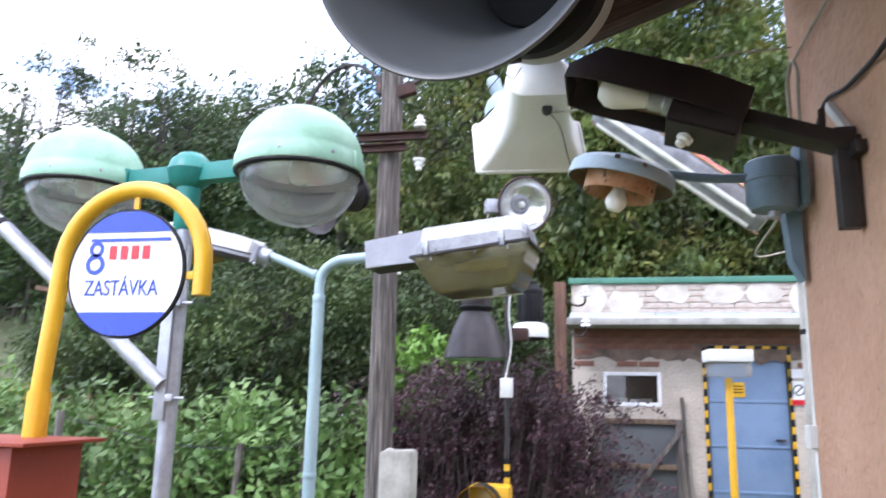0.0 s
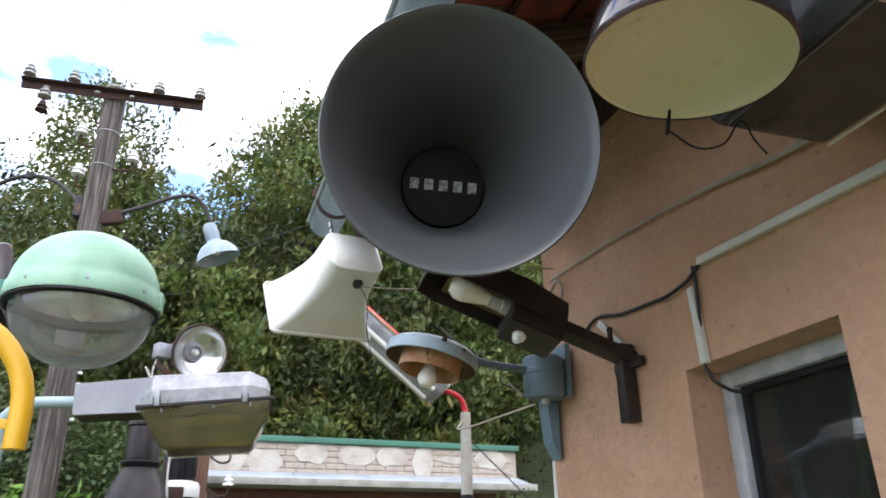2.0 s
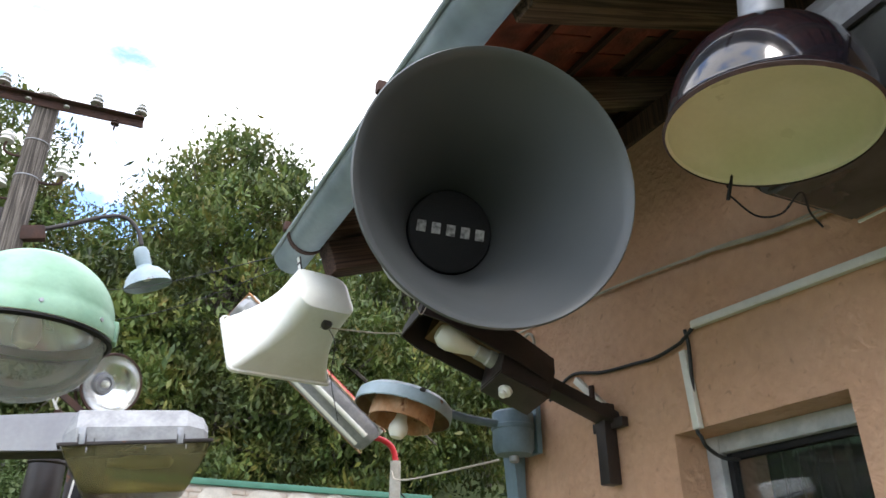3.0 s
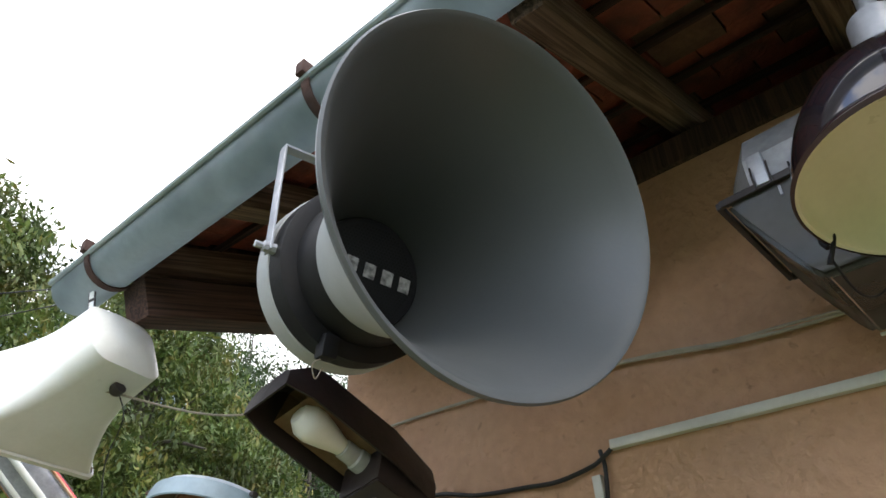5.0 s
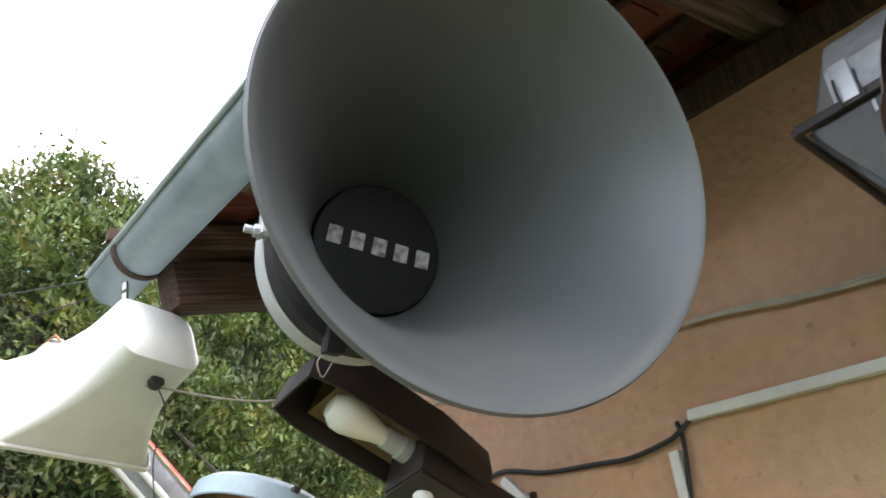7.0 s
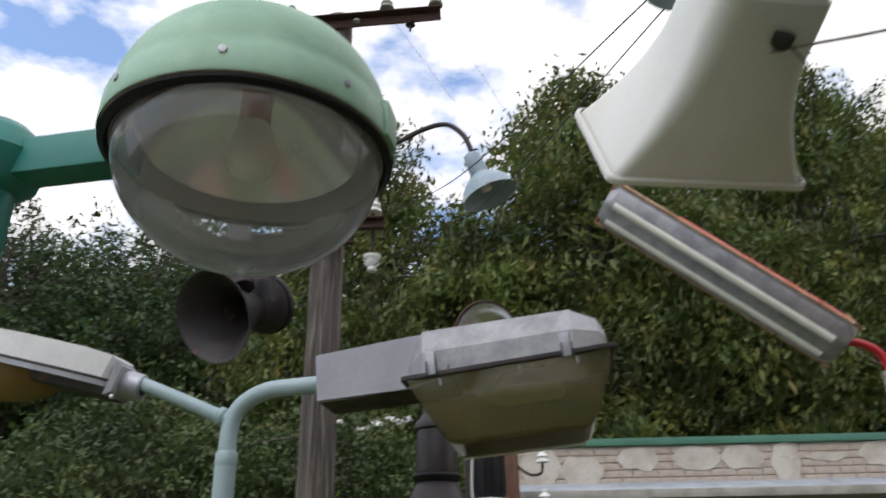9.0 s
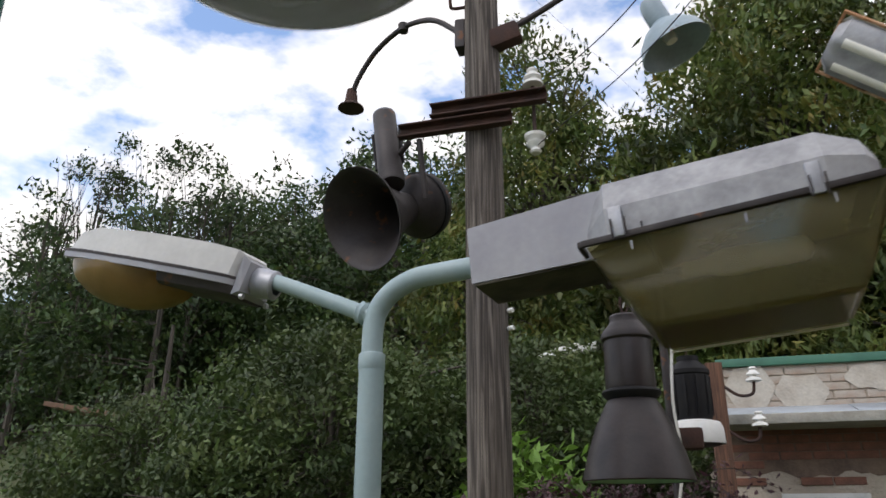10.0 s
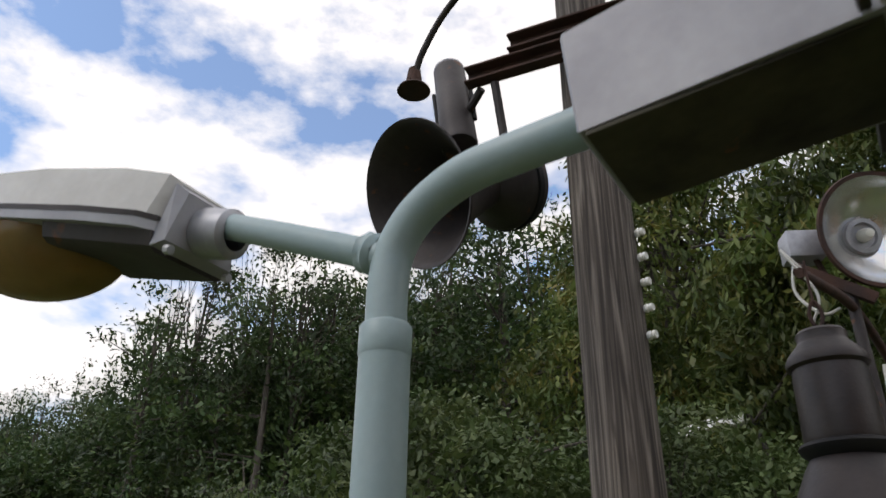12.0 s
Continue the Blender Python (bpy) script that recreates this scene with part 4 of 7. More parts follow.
# ---- twin mast: post, left lamp ----
def build_mast():
    p = thing("lamp_mast", (0.271, 4.231, 0, 0, 0, 0), "pale blue-grey painted steel lamp mast with two arms", "lamp mast")
    part("post", tube([(0, 0, -0.2), (0, 0, 1.98)], 0.0360, 24, False), PALE_BLUE, p)
    part("collar", lathe([(0.0362, 1.972), (0.0374, 1.975), (0.0374, 2.014), (0.034, 2.019), (0.030, 2.020)], 32), PALE_BLUE, p)
    part("upper_pipe", tube([(0, 0, 2.0), (0, 0, 2.08), (0.012, 0, 2.14), (0.055, -0.008, 2.19), (0.13, -0.022, 2.222), (0.22, -0.038, 2.228), (0.345, -0.056, 2.232)], 0.0300, 24), PALE_BLUE, p)
    part("side_arm", tube([(0, 0.0, 2.125), (-0.20, 0.02, 2.212), (-0.43, 0.043, 2.308)], 0.0240, 20), PALE_BLUE, p)
    weld = lathe([(0.026, -0.01), (0.033, 0.0), (0.030, 0.008), (0.032, 0.016), (0.026, 0.022)], 20)
    for v in weld.verts:
        v.co += Vector((noise.noise(v.co * 90), noise.noise(v.co * 90 + Vector((5, 0, 0))), 0)) * 0.004
    bmesh.ops.transform(weld, matrix=frame_axes((-0.028, 0.004, 2.138), (-0.92, 0.09, 0.39)), verts=weld.verts)
    part("weld_bead", weld, PALE_BLUE, p)
    part("lower_collar", lathe([(0.0362, 0.97), (0.040, 0.975), (0.040, 1.0), (0.0362, 1.005)], 32), PALE_BLUE, p)


build_mast()


def build_cobra():
    """Flat street lamp with an amber bowl; local x runs from its arm outwards."""
    ax = Vector((-0.972, -0.02, 0.234)).normalized()
    side = Vector((0.23, -0.06, 0.97)).cross(ax).normalized()
    m = Matrix((ax, side, ax.cross(side))).transposed().to_4x4()
    m.translation = (-0.162, 4.272, 2.272)
    l = thing("flat_street_lamp", m, "chalky grey street lamp with an amber bowl on a mast", "lamp")
    def ring(x, w, zt, zr, n=6):
        pts = [(x, -w, zr)] + [(x, -w * (1 - 0.22 * math.sin(a)), zr + (zt - zr) * math.sin(a)) for a in [math.pi / 2 * (i + 1) / n for i in range(n)]]
        return pts + [(x, -y, z) for _, y, z in pts[::-1]]
    lid = loft([ring(0.0, 0.080, 0.078, 0), ring(0.02, 0.108, 0.090, 0), ring(0.12, 0.126, 0.096, 0), ring(0.35, 0.130, 0.097, 0), ring(0.55, 0.118, 0.090, 0), ring(0.63, 0.100, 0.066, 0), ring(0.665, 0.080, 0.018, 0)])
    part("lid", lid, LAMP_WHITE, l, "chalky pale grey lid")
    outline = [(0.0, -0.095), (0.03, -0.118), (0.15, -0.135), (0.36, -0.14), (0.56, -0.126), (0.66, -0.094), (0.69, 0), (0.66, 0.094), (0.56, 0.126), (0.36, 0.14), (0.15, 0.135), (0.03, 0.118), (0.0, 0.095)]
    part("base_rim", loft([[(x, y, z) for x, y in outline] for z in (-0.024, -0.020, -0.008, -0.004)]), ALU_GREY, l)
    part("seal", loft([[(x * 1.002, y * 1.012, z) for x, y in outline] for z in (-0.006, 0.004)]), DARK_STEEL, l, "dark rubber seal")
    part("rear_cover", loft([[(0.0, -0.080, 0.074), (0.0, 0.080, 0.074), (0.0, 0.095, -0.05), (0.0, -0.095, -0.05)], [(-0.02, -0.065, 0.062), (-0.02, 0.065, 0.062), (-0.02, 0.085, -0.035), (-0.02, -0.085, -0.035)]]), ALU_GREY, l)
    part("belly", loft([[(x, y * k, z) for x, y in [(0.0, -0.1), (0.26, -0.125), (0.26, 0.125), (0.0, 0.1)]] for k, z in ((1, -0.024), (0.92, -0.05), (0.8, -0.058))]), DARK_STEEL, l, "dark lower gear cover")
    bowl = bmesh.new()
    bmesh.ops.create_uvsphere(bowl, u_segments=40, v_segments=20, radius=1)
    bmesh.ops.delete(bowl, geom=[v for v in bowl.verts if v.co.z > 0.02], context='VERTS')
    bmesh.ops.transform(bowl, matrix=Matrix.Translation((0.44, 0, -0.022)) @ Matrix.Diagonal((0.235, 0.135, 0.125, 1)), verts=bowl.verts)
    bmesh.ops.solidify(bowl, geom=bowl.faces[:], thickness=0.002)
    part("bowl", bowl, BOWL_AMBER, l, "amber yellowed plastic bowl")
    part("lamp_tube", lathe([(0, 0), (0.03, 0.02), (0.034, 0.12), (0.02, 0.16), (0.02, 0.2), (0, 0.2)], 20, Matrix.Translation((0.54, 0, -0.06)) @ Matrix.Rotation(-math.pi / 2, 4, 'Y')), BULB, l)
    part("socket", lathe([(0.045, -0.02), (0.048, 0.0), (0.046, 0.055), (0.040, 0.06), (0.030, 0.062)], 24, Matrix.Translation((-0.03, 0, 0.01)) @ Matrix.Rotation(-math.pi / 2, 4, 'Y')), GALV, l)
    for s in (-1, 1):
        part("bolt", lathe([(0.009, 0), (0.009, 0.012), (0, 0.013)], 8, Matrix.Translation((-0.02, s * 0.075, -0.05)) @ Matrix.Rotation(-math.pi / 2, 4, 'Y')), GALV, l)


build_cobra()


# ---- twin globe lamps ----
def build_globe_post():
    p = thing("globe_lamp_post", (0.155, 2.93, 0, 0, 0, 0), "galvanised post with a teal cross arm for two globe lamps", "lamp post")
    part("post", tube([(0, 0, -0.2), (0, 0, 2.31)], 0.036, 20, False), GALV, p)
    part("sleeve", lathe([(0.040, 2.12), (0.052, 2.14), (0.052, 2.31)], 28), TEAL, p)
    part("hub", lathe([(0, -0.085), (0.05, -0.08), (0.085, -0.05), (0.095, -0.005), (0.098, 0.0), (0.095, 0.008), (0.085, 0.045), (0.05, 0.078), (0, 0.085)], 36, Matrix.Translation((0, 0, 2.385))), TEAL, p, "teal ball joint")
    for s in (-1, 1):
        d = Vector((0.99, -0.145, 0)) * s
        arm = box((0.24, 0.07, 0.08), (0.19, 0, 0), 0.006)
        bmesh.ops.transform(arm, matrix=frame_axes((0, 0, 2.37), (0, 0, 1), d), verts=arm.verts)
        part("cross_arm", arm, TEAL, p)
    cl = part("clamp", box((0.085, 0.05, 0.03), (0.0, -0.03, 1.41), 0.005), GALV, p)
    part("bolt", tube([(-0.07, -0.04, 1.41), (0.09, -0.04, 1.41)], 0.006, 8, False), GALV, cl)
    cl = part("clamp", box((0.085, 0.05, 0.03), (0.0, -0.03, 1.80), 0.005), GALV, p)
    part("bolt", tube([(-0.07, -0.04, 1.80), (0.09, -0.04, 1.80)], 0.006, 8, False), GALV, cl)
    part("rail", box((0.05, 0.012, 0.56), (-0.015, -0.05, 1.60), 0.003), GALV, p)
    part("brace", tube([(-0.01, -0.05, 1.46), (-0.87, -0.06, 2.15)], 0.034, 18, False), GALV, p)
    part("brace_tip", tube([(-0.87, -0.06, 2.15), (-1.35, -0.07, 2.545)], 0.029, 18, False), GALV, p)
    part("brace_neck", tube([(-1.34, -0.07, 2.535), (-1.45, -0.04, 2.66), (-1.49, 0.0, 2.88), (-1.50, 0.05, 3.03)], 0.024, 12), DARK_STEEL, p)
    part("shade", lathe([(0.16, 0.0), (0.165, 0.01), (0.15, 0.08), (0.10, 0.14), (0.05, 0.17), (0, 0.175)], 40, Matrix.Translation((-1.50, 0.1, 3.02))), BROWN_LAMP, p, "dark brown lamp shade")
    part("brace_ring", tube([(-0.865, -0.06, 2.146), (-0.885, -0.06, 2.162)], 0.038, 18, False), BLACK, p)


build_globe_post()


def build_globe(centre, turn):
    g = thing("globe_lamp", pose(*centre, 0, 0, turn), "globe street lamp with faded green dome and dusty clear bowl", "lamp", "twin globe lamps")
    R = 0.258
    dome = [(R + 0.008, -0.025), (R + 0.010, -0.02), (R + 0.008, 0.03)] + [(R * math.cos(a), 0.03 + 0.235 * math.sin(a)) for a in [radians(3 + 87 * i / 20) for i in range(21)]]
    part("dome", lathe(dome, 72), GREEN, g)
    part("dome_inside", lathe([(r - 0.004, z) for r, z in dome[:-1]] + [(0, dome[-1][1] - 0.004)], 48), WHITE, g)
    part("seal_ring", lathe([(R + 0.004, -0.028), (R + 0.006, -0.034), (R - 0.006, -0.042), (R - 0.012, -0.034)], 72), BLACK, g)
    bowl = [((R - 0.016) * math.cos(a), -0.035 - 0.205 * math.sin(a)) for a in [radians(90 * i / 24) for i in range(25)]]
    bw = part("bowl", lathe(bowl, 72), GLOBE_GLASS, g, "dusty clear plastic bowl")
    bw.visible_shadow = False
    part("bowl_nub", lathe([(0.022, -0.238), (0.026, -0.242), (0.02, -0.246), (0, -0.247)], 24), GLOBE_GLASS, g)
    part("reflector", lathe([(R - 0.05, -0.005), (R - 0.06, -0.012), (0.17, 0.03), (0.10, 0.09), (0.04, 0.12), (0, 0.12)], 60), MIRROR, g, "dull metal reflector")
    part("bulb", lathe([(0, -0.07), (0.035, -0.055), (0.045, -0.02), (0.036, 0.03), (0.02, 0.07), (0.02, 0.12)], 28), BULB, g)
    part("lamp_holder", lathe([(0.028, 0.05), (0.03, 0.06), (0.03, 0.13)], 20), RUST_ORANGE, g)
    for a in (0, 180):
        c = radians(a)
        b = box((0.022, 0.065, 0.075), (R + 0.004, 0, 0.012), 0.008)
        bmesh.ops.transform(b, matrix=Matrix.Rotation(c, 4, 'Z'), verts=b.verts)
        part("clamp", b, TEAL if a == 180 else GREEN, g)
    for k in range(8):
        c = 2 * math.pi * (k + 0.3) / 8
        part("screw", lathe([(0.008, 0), (0.007, 0.004), (0, 0.005)], 10, frame_axes(((R + 0.008) * math.cos(c), (R + 0.008) * math.sin(c), 0.012), (math.cos(c), math.sin(c), 0))), GALV, g)


build_globe((0.705, 2.850, 2.345), -8)
build_globe((-0.43, 3.01, 2.372), 172)


# ---- bus stop sign on a bent yellow post ----
def build_stop_sign():
    p = thing("stop_sign_post", (0.423, 2.205, -0.004, 0, 0, 0), "bent yellow steel post that carries a round stop sign", "sign post")
    r, zc = 0.257, 1.834
    arc = [(r * math.cos(a), 0, zc + r * math.sin(a)) for a in [math.pi * i / 18 for i in range(19)]]
    pts = [(r, 0, zc - 0.098), (r, 0, zc - 0.05)] + arc + [(-r - 0.005, 0, zc - 0.1), (-r - 0.025, 0, 1.45), (-r - 0.03, 0, 1.15)]
    part("post", tube(pts, 0.0285, 20, False), YELLOW, p)
    part("sleeve", tube([(-r - 0.025, 0, 1.43), (-r - 0.035, 0, -0.1)], 0.036, 20, False), YELLOW, p)
    for x0, x1, z in ((-r, -0.202, 1.80), (0.202, r, 1.80)):
        part("lug", box((abs(x1 - x0), 0.012, 0.026), ((x0 + x1) / 2, 0, z), 0.003), YELLOW, p)
    part("lug", box((0.02, 0.012, 0.05), (0.0, 0, zc + r - 0.05), 0.003), YELLOW, p)
    d = thing("stop_sign", (0.413, 2.197, 1.806, 90, 0, 0), "round white and blue stop sign with red marks, blue letters", "sign")
    R = 0.206
    part("plate", lathe([(0, -0.006), (R, -0.006), (R + 0.003, -0.003), (R + 0.003, 0.003), (R, 0.006), (0, 0.006)], 72), WHITE, d)
    part("rim", lathe([(R + 0.002, -0.007), (R + 0.006, -0.004), (R + 0.006, 0.004), (R + 0.002, 0.007), (R - 0.003, 0.0075)], 72), BLACK, d)
    def segment(y0, y1, z):
        n = 20
        edge = [(math.sqrt(max(1e-5, R * R - y * y)) - 0.003, y) for y in [y0 + (y1 - y0) * i / n for i in range(n + 1)]]
        outline = edge + [(-x, y) for x, y in edge[::-1]]
        return loft([[(x, y, z - 0.0012) for x, y in outline], [(x, y, z) for x, y in outline]])
    part("blue_field", segment(-R + 0.004, -0.62 * R, 0.0085), BLUE_SIGN, d)
    part("blue_field", segment(0.65 * R, R - 0.004, 0.0085), BLUE_SIGN, d)
    part("blue_field", box((0.29, 0.010, 0.001), (0.01, 0.108, 0.0078), 0.0), BLUE_SIGN, d)
    wheel = lathe([(0.020, 0), (0.034, 0), (0.034, 0.001), (0.020, 0.001), (0.020, 0)], 28, Matrix.Translation((-0.112, 0.028, 0.0072)))
    part("blue_ring", wheel, BLUE_SIGN, d)
    part("blue_ring", lathe([(0.014, 0), (0.026, 0), (0.026, 0.001), (0.014, 0.001), (0.014, 0)], 28, Matrix.Translation((-0.112, 0.078, 0.0072))), BLUE_SIGN, d)
    for k in range(4):
        part("red_block", box((0.026, 0.045, 0.001), (-0.050 + 0.040 * k, 0.066, 0.0076), 0, Matrix.Shear('XY', 4, (0.2, 0))), RED_SIGN, d, "plain red mark")
    text_mesh("ZASTÁVKA", 0.052, BLUE_SIGN, "lettering", d, Matrix.Translation((-0.01, -0.052, 0.0072)), 0.001, 0, 0.265)


build_stop_sign()


def build_red_box():
    b = thing("red_box", (0.10, 2.11, 0, 0, 0, 0), "red-brown painted sheet metal box with an overhanging lid", "box")
    part("body", box((0.40, 0.30, 1.30), (-0.02, 0, 0.62), 0.008), RED_BROWN, b)
    part("lid", box((0.48, 0.36, 0.012), (0, 0, 1.278), 0.003), RED_BROWN, b)


build_red_box()


# ---- wooden line pole with its iron work ----
def insulator(parent, o, mat=PORCELAIN, s=1.0, up=True, name="insulator"):
    k = 1 if up else -1
    prof = [(0.0, 0.075), (0.018, 0.074), (0.024, 0.066), (0.018, 0.055), (0.02, 0.05), (0.034, 0.04), (0.037, 0.03), (0.022, 0.026), (0.02, 0.02), (0.04, 0.008), (0.043, -0.004), (0.03, -0.008), (0, -0.008)]
    return part(name, lathe([(r * s, z * s * k) for r, z in prof], 20, Matrix.Translation(o)), mat, parent)


def build_pole():
    px, py = 0.374, 5.25
    p = thing("line_pole", (px, py, 0, 0, 0, 0), "weathered grey wooden line pole with iron cross arms", "pole")
    bm = tube([(0, 0, -0.3), (0.0, 0, 1.5), (0.0, 0, 3.2), (0, 0, 4.80)], (0.098, 0.078), 40, True, 14)
    for v in bm.verts:
        a = math.atan2(v.co.y, v.co.x)
        k = 1 + 0.035 * noise.noise(Vector((math.cos(a) * 3, math.sin(a) * 3, v.co.z * 0.4))) + 0.02 * noise.noise(Vector((math.cos(a) * 12, math.sin(a) * 12, v.co.z * 0.6)))
        v.co.x *= k
        v.co.y *= k
    part("shaft", bm, POLE_WOOD, p)
    part("cap", lathe([(0.080, 4.785), (0.083, 4.80), (0.05, 4.825), (0, 4.83)], 28), CONCRETE, p, "pale weathered pole top")
    for z, s in ((4.40, 1), (4.12, 1)):
        part("band", lathe([(0.084, z), (0.087, z + 0.003), (0.087, z + 0.006), (0.084, z + 0.009)], 32), GALV, p)
    # upper cross arm
    a, b = Vector((-0.61, -0.095, 4.655)), Vector((0.63, -0.085, 4.735))
    d = b - a
    arm = box((0.012, 0.065, d.length), (0, 0, d.length / 2), 0.002)
    box((0.055, 0.008, d.length), (-0.027, 0.032, d.length / 2), 0.002, bm=arm)
    bmesh.ops.transform(arm, matrix=frame_axes(a, d, (0, 1, 0)), verts=arm.verts)
    ca = part("cross_arm", arm, RUST, p, "rusty angle iron cross arm")
    for u in (0.03, 0.265, 0.735, 0.975):
        q = a + d * u
        insulator(ca, q + Vector((0, 0, 0.09)), PORCELAIN_GREY, 1.05)
        part("pin", tube([q, q + Vector((0, 0, 0.09))], 0.009, 8, False), RUST, ca)
    for u in (0.40, 0.59):
        part("bolt", lathe([(0, -0.012), (0.018, -0.01), (0.02, 0), (0, 0.012)], 12, Matrix.Translation(a + d * u + Vector((0, -0.02, 0.0)))), PORCELAIN_GREY, ca)
    q = a + d * 0.13
    insulator(ca, q + Vector((0, 0, -0.08)), PORCELAIN_GREY, 1.1)
    insulator(ca, q + Vector((0, 0, -0.20)), RUST, 1.0)
    part("pin", tube([q, q + Vector((0, 0, -0.22))], 0.008, 8, False), RUST, ca)
    q = a + d * 0.85
    part("pin", tube([q, q + Vector((0, 0, -0.1))], 0.007, 8, False), RUST, ca)
    insulator(ca, q + Vector((0, 0, -0.05)), RUST, 0.7)
    # hook insulators on the shaft
    for x, z, s in ((-0.17, 4.33, -1), (0.20, 4.17, 1), (-0.14, 4.0, -1)):
        hk = part("hook", tube([(s * 0.07, -0.03, z - 0.06), (s * 0.13, -0.05, z - 0.07), (x, -0.06, z - 0.05), (x, -0.06, z + 0.01)], 0.009, 8), RUST, p)
        insulator(hk, (x, -0.06, z + 0.02), PORCELAIN, 1.1)
    # lower pair of channel irons
    for x0, x1, z, y in ((-0.22, 0.312, 3.330, -0.098), (-0.37, 0.155, 3.245, -0.098)):
        ch = box((x1 - x0, 0.008, 0.062), ((x0 + x1) / 2, y, z), 0.002)
        box((x1 - x0, 0.042, 0.008), ((x0 + x1) / 2, y - 0.02, z + 0.028), 0.002, bm=ch)
        box((x1 - x0, 0.042, 0.008), ((x0 + x1) / 2, y - 0.02, z - 0.028), 0.002, bm=ch)
        part("channel", ch, RUST, p, "rusty channel iron")
    for k, (dz, up) in enumerate(((0.10, True), (-0.16, False))):
        insulator(p, (0.249, -0.08, 3.312 + dz), PORCELAIN, 1.12, up)
    part("pin", tube([(0.249, -0.08, 3.12), (0.249, -0.08, 3.45)], 0.009, 8, False), RUST, p)
    # left gooseneck without its shade
    gl = part("gooseneck", tube([(-0.09, 0.05, 3.80), (-0.16, 0.07, 3.90), (-0.30, 0.13, 4.03), (-0.49, 0.24, 4.10), (-0.68, 0.34, 4.06), (-0.81, 0.40, 3.94), (-0.863, 0.43, 3.84)], 0.015, 12), DARK_STEEL, p)
    part("joint", lathe([(0, -0.03), (0.028, -0.025), (0.03, 0.02), (0, 0.028)], 16, Matrix.Translation((-0.49, 0.24, 4.10))), DARK_STEEL, gl)
    part("lamp_cap", lathe([(0.0, 0.06), (0.028, 0.055), (0.034, 0.01), (0.038, -0.03), (0.07, -0.055), (0.075, -0.065), (0, -0.06)], 24, Matrix.Translation((-0.863, 0.43, 3.83))), RUST, gl)
    part("clamp", box((0.05, 0.09, 0.16), (-0.10, 0, 3.79), 0.008), DARK_STEEL, p)
    # right gooseneck
    part("bracket", box((0.15, 0.07, 0.10), (0.12, -0.03, 3.73), 0.012, Matrix.Rotation(radians(-15), 4, 'Y')), RUST, p)
    part("gooseneck", tube([(0.11, -0.04, 3.74), (0.32, -0.03, 3.85), (0.52, -0.03, 3.96), (0.65, -0.03, 3.985), (0.74, -0.035, 3.91), (0.785, -0.04, 3.80)], 0.015, 12), DARK_STEEL, p)
    for i in range(5):
        part("screw_insulator", lathe([(0, 0.02), (0.010, 0.02), (0.012, 0.013), (0.008, 0.009), (0.012, 0.004), (0.010, -0.004), (0, -0.006)], 14, frame_axes((0.096, -0.01, 2.62 - 0.075 * i), (0.95, -0.3, 0))), PORCELAIN, p)
    return p


build_pole()


def build_pole_lamp():
    l = thing("gooseneck_lamp", frame_axes((1.171, 5.206, 3.728), (-0.351, -0.029, 0.936)), "small pale grey enamel lamp on a gooseneck", "lamp")
    part("neck", lathe([(0, 0.05), (0.04, 0.045), (0.05, 0.02), (0.052, -0.08), (0.046, -0.09)], 28), DISH_BLUE, l)
    part("shade", lathe([(0.046, -0.08), (0.055, -0.10), (0.10, -0.125), (0.14, -0.175), (0.155, -0.225), (0.158, -0.23), (0.152, -0.228), (0.13, -0.175), (0.09, -0.13), (0, -0.11)], 44), DISH_BLUE, l)
    part("bulb", lathe([(0, -0.20), (0.025, -0.19), (0.03, -0.165), (0.015, -0.12)], 18), BULB, l)


build_pole_lamp()


def build_dark_horn():
    c, ax = Vector((-0.151, 5.094, 2.820)), Vector((-0.395, -0.806, -0.44)).normalized()
    h = thing("pole_horn_speaker", frame_axes(c, ax, (0.9, -0.44, 0)), "dark grey metal horn loudspeaker bolted to a pole", "loudspeaker")
    R = 0.226
    prof = [(0.07 + (R - 0.07) * (0.5 * t + 0.5 * t ** 2.2), -0.32 * (1 - t)) for t in [i / 16 for i in range(17)]]
    part("bell", lathe([(0, -0.325), (0.07, -0.325), *prof, (R + 0.006, 0.002), (R + 0.006, -0.006)], 64), DARK_STEEL, h)
    part("outer_shell", lathe([(r + 0.004, z) for r, z in prof] , 64), DARK_STEEL, h)
    part("driver", lathe([(0.075, -0.31), (0.14, -0.36), (0.155, -0.385), (0.155, -0.465), (0.12, -0.495), (0, -0.505)], 48), DARK_STEEL, h)
    part("drum_ring", lathe([(0.157, -0.410), (0.163, -0.415), (0.163, -0.435), (0.157, -0.440)], 48), BLACK, h)
    inv = h.matrix_world.inverted()
    for a, b in (((0.115, 5.20, 2.93), (0.10, 5.14, 3.20)),):
        part("yoke_arm", tube([inv @ Vector(a), inv @ Vector(b)], 0.014, 8, False), DARK_STEEL, h)
    part("yoke_arm", tube([inv @ Vector((-0.16, 5.30, 3.09)), inv @ Vector((0.05, 5.15, 3.20))], 0.014, 8, False), DARK_STEEL, h)
    can = thing("transformer_can", frame_axes((-0.054, 5.191, 3.095), (-0.213, 0.269, 0.939)), "grey metal transformer can with a pale lid", "transformer")
    part("can", lathe([(0, -0.10), (0.056, -0.10), (0.060, -0.09), (0.057, 0.36), (0.052, 0.37)], 36), DARK_STEEL, can)
    part("lid", lathe([(0.055, 0.365), (0.057, 0.372), (0.044, 0.382), (0.040, 0.378), (0, 0.378)], 36), GALV, can)
    for s in (-1, 1):
        part("lug", tube([(s * 0.065, 0, 0.02), (s * 0.068, 0, 0.26)], 0.008, 8, False), BLACK, can)


build_dark_horn()


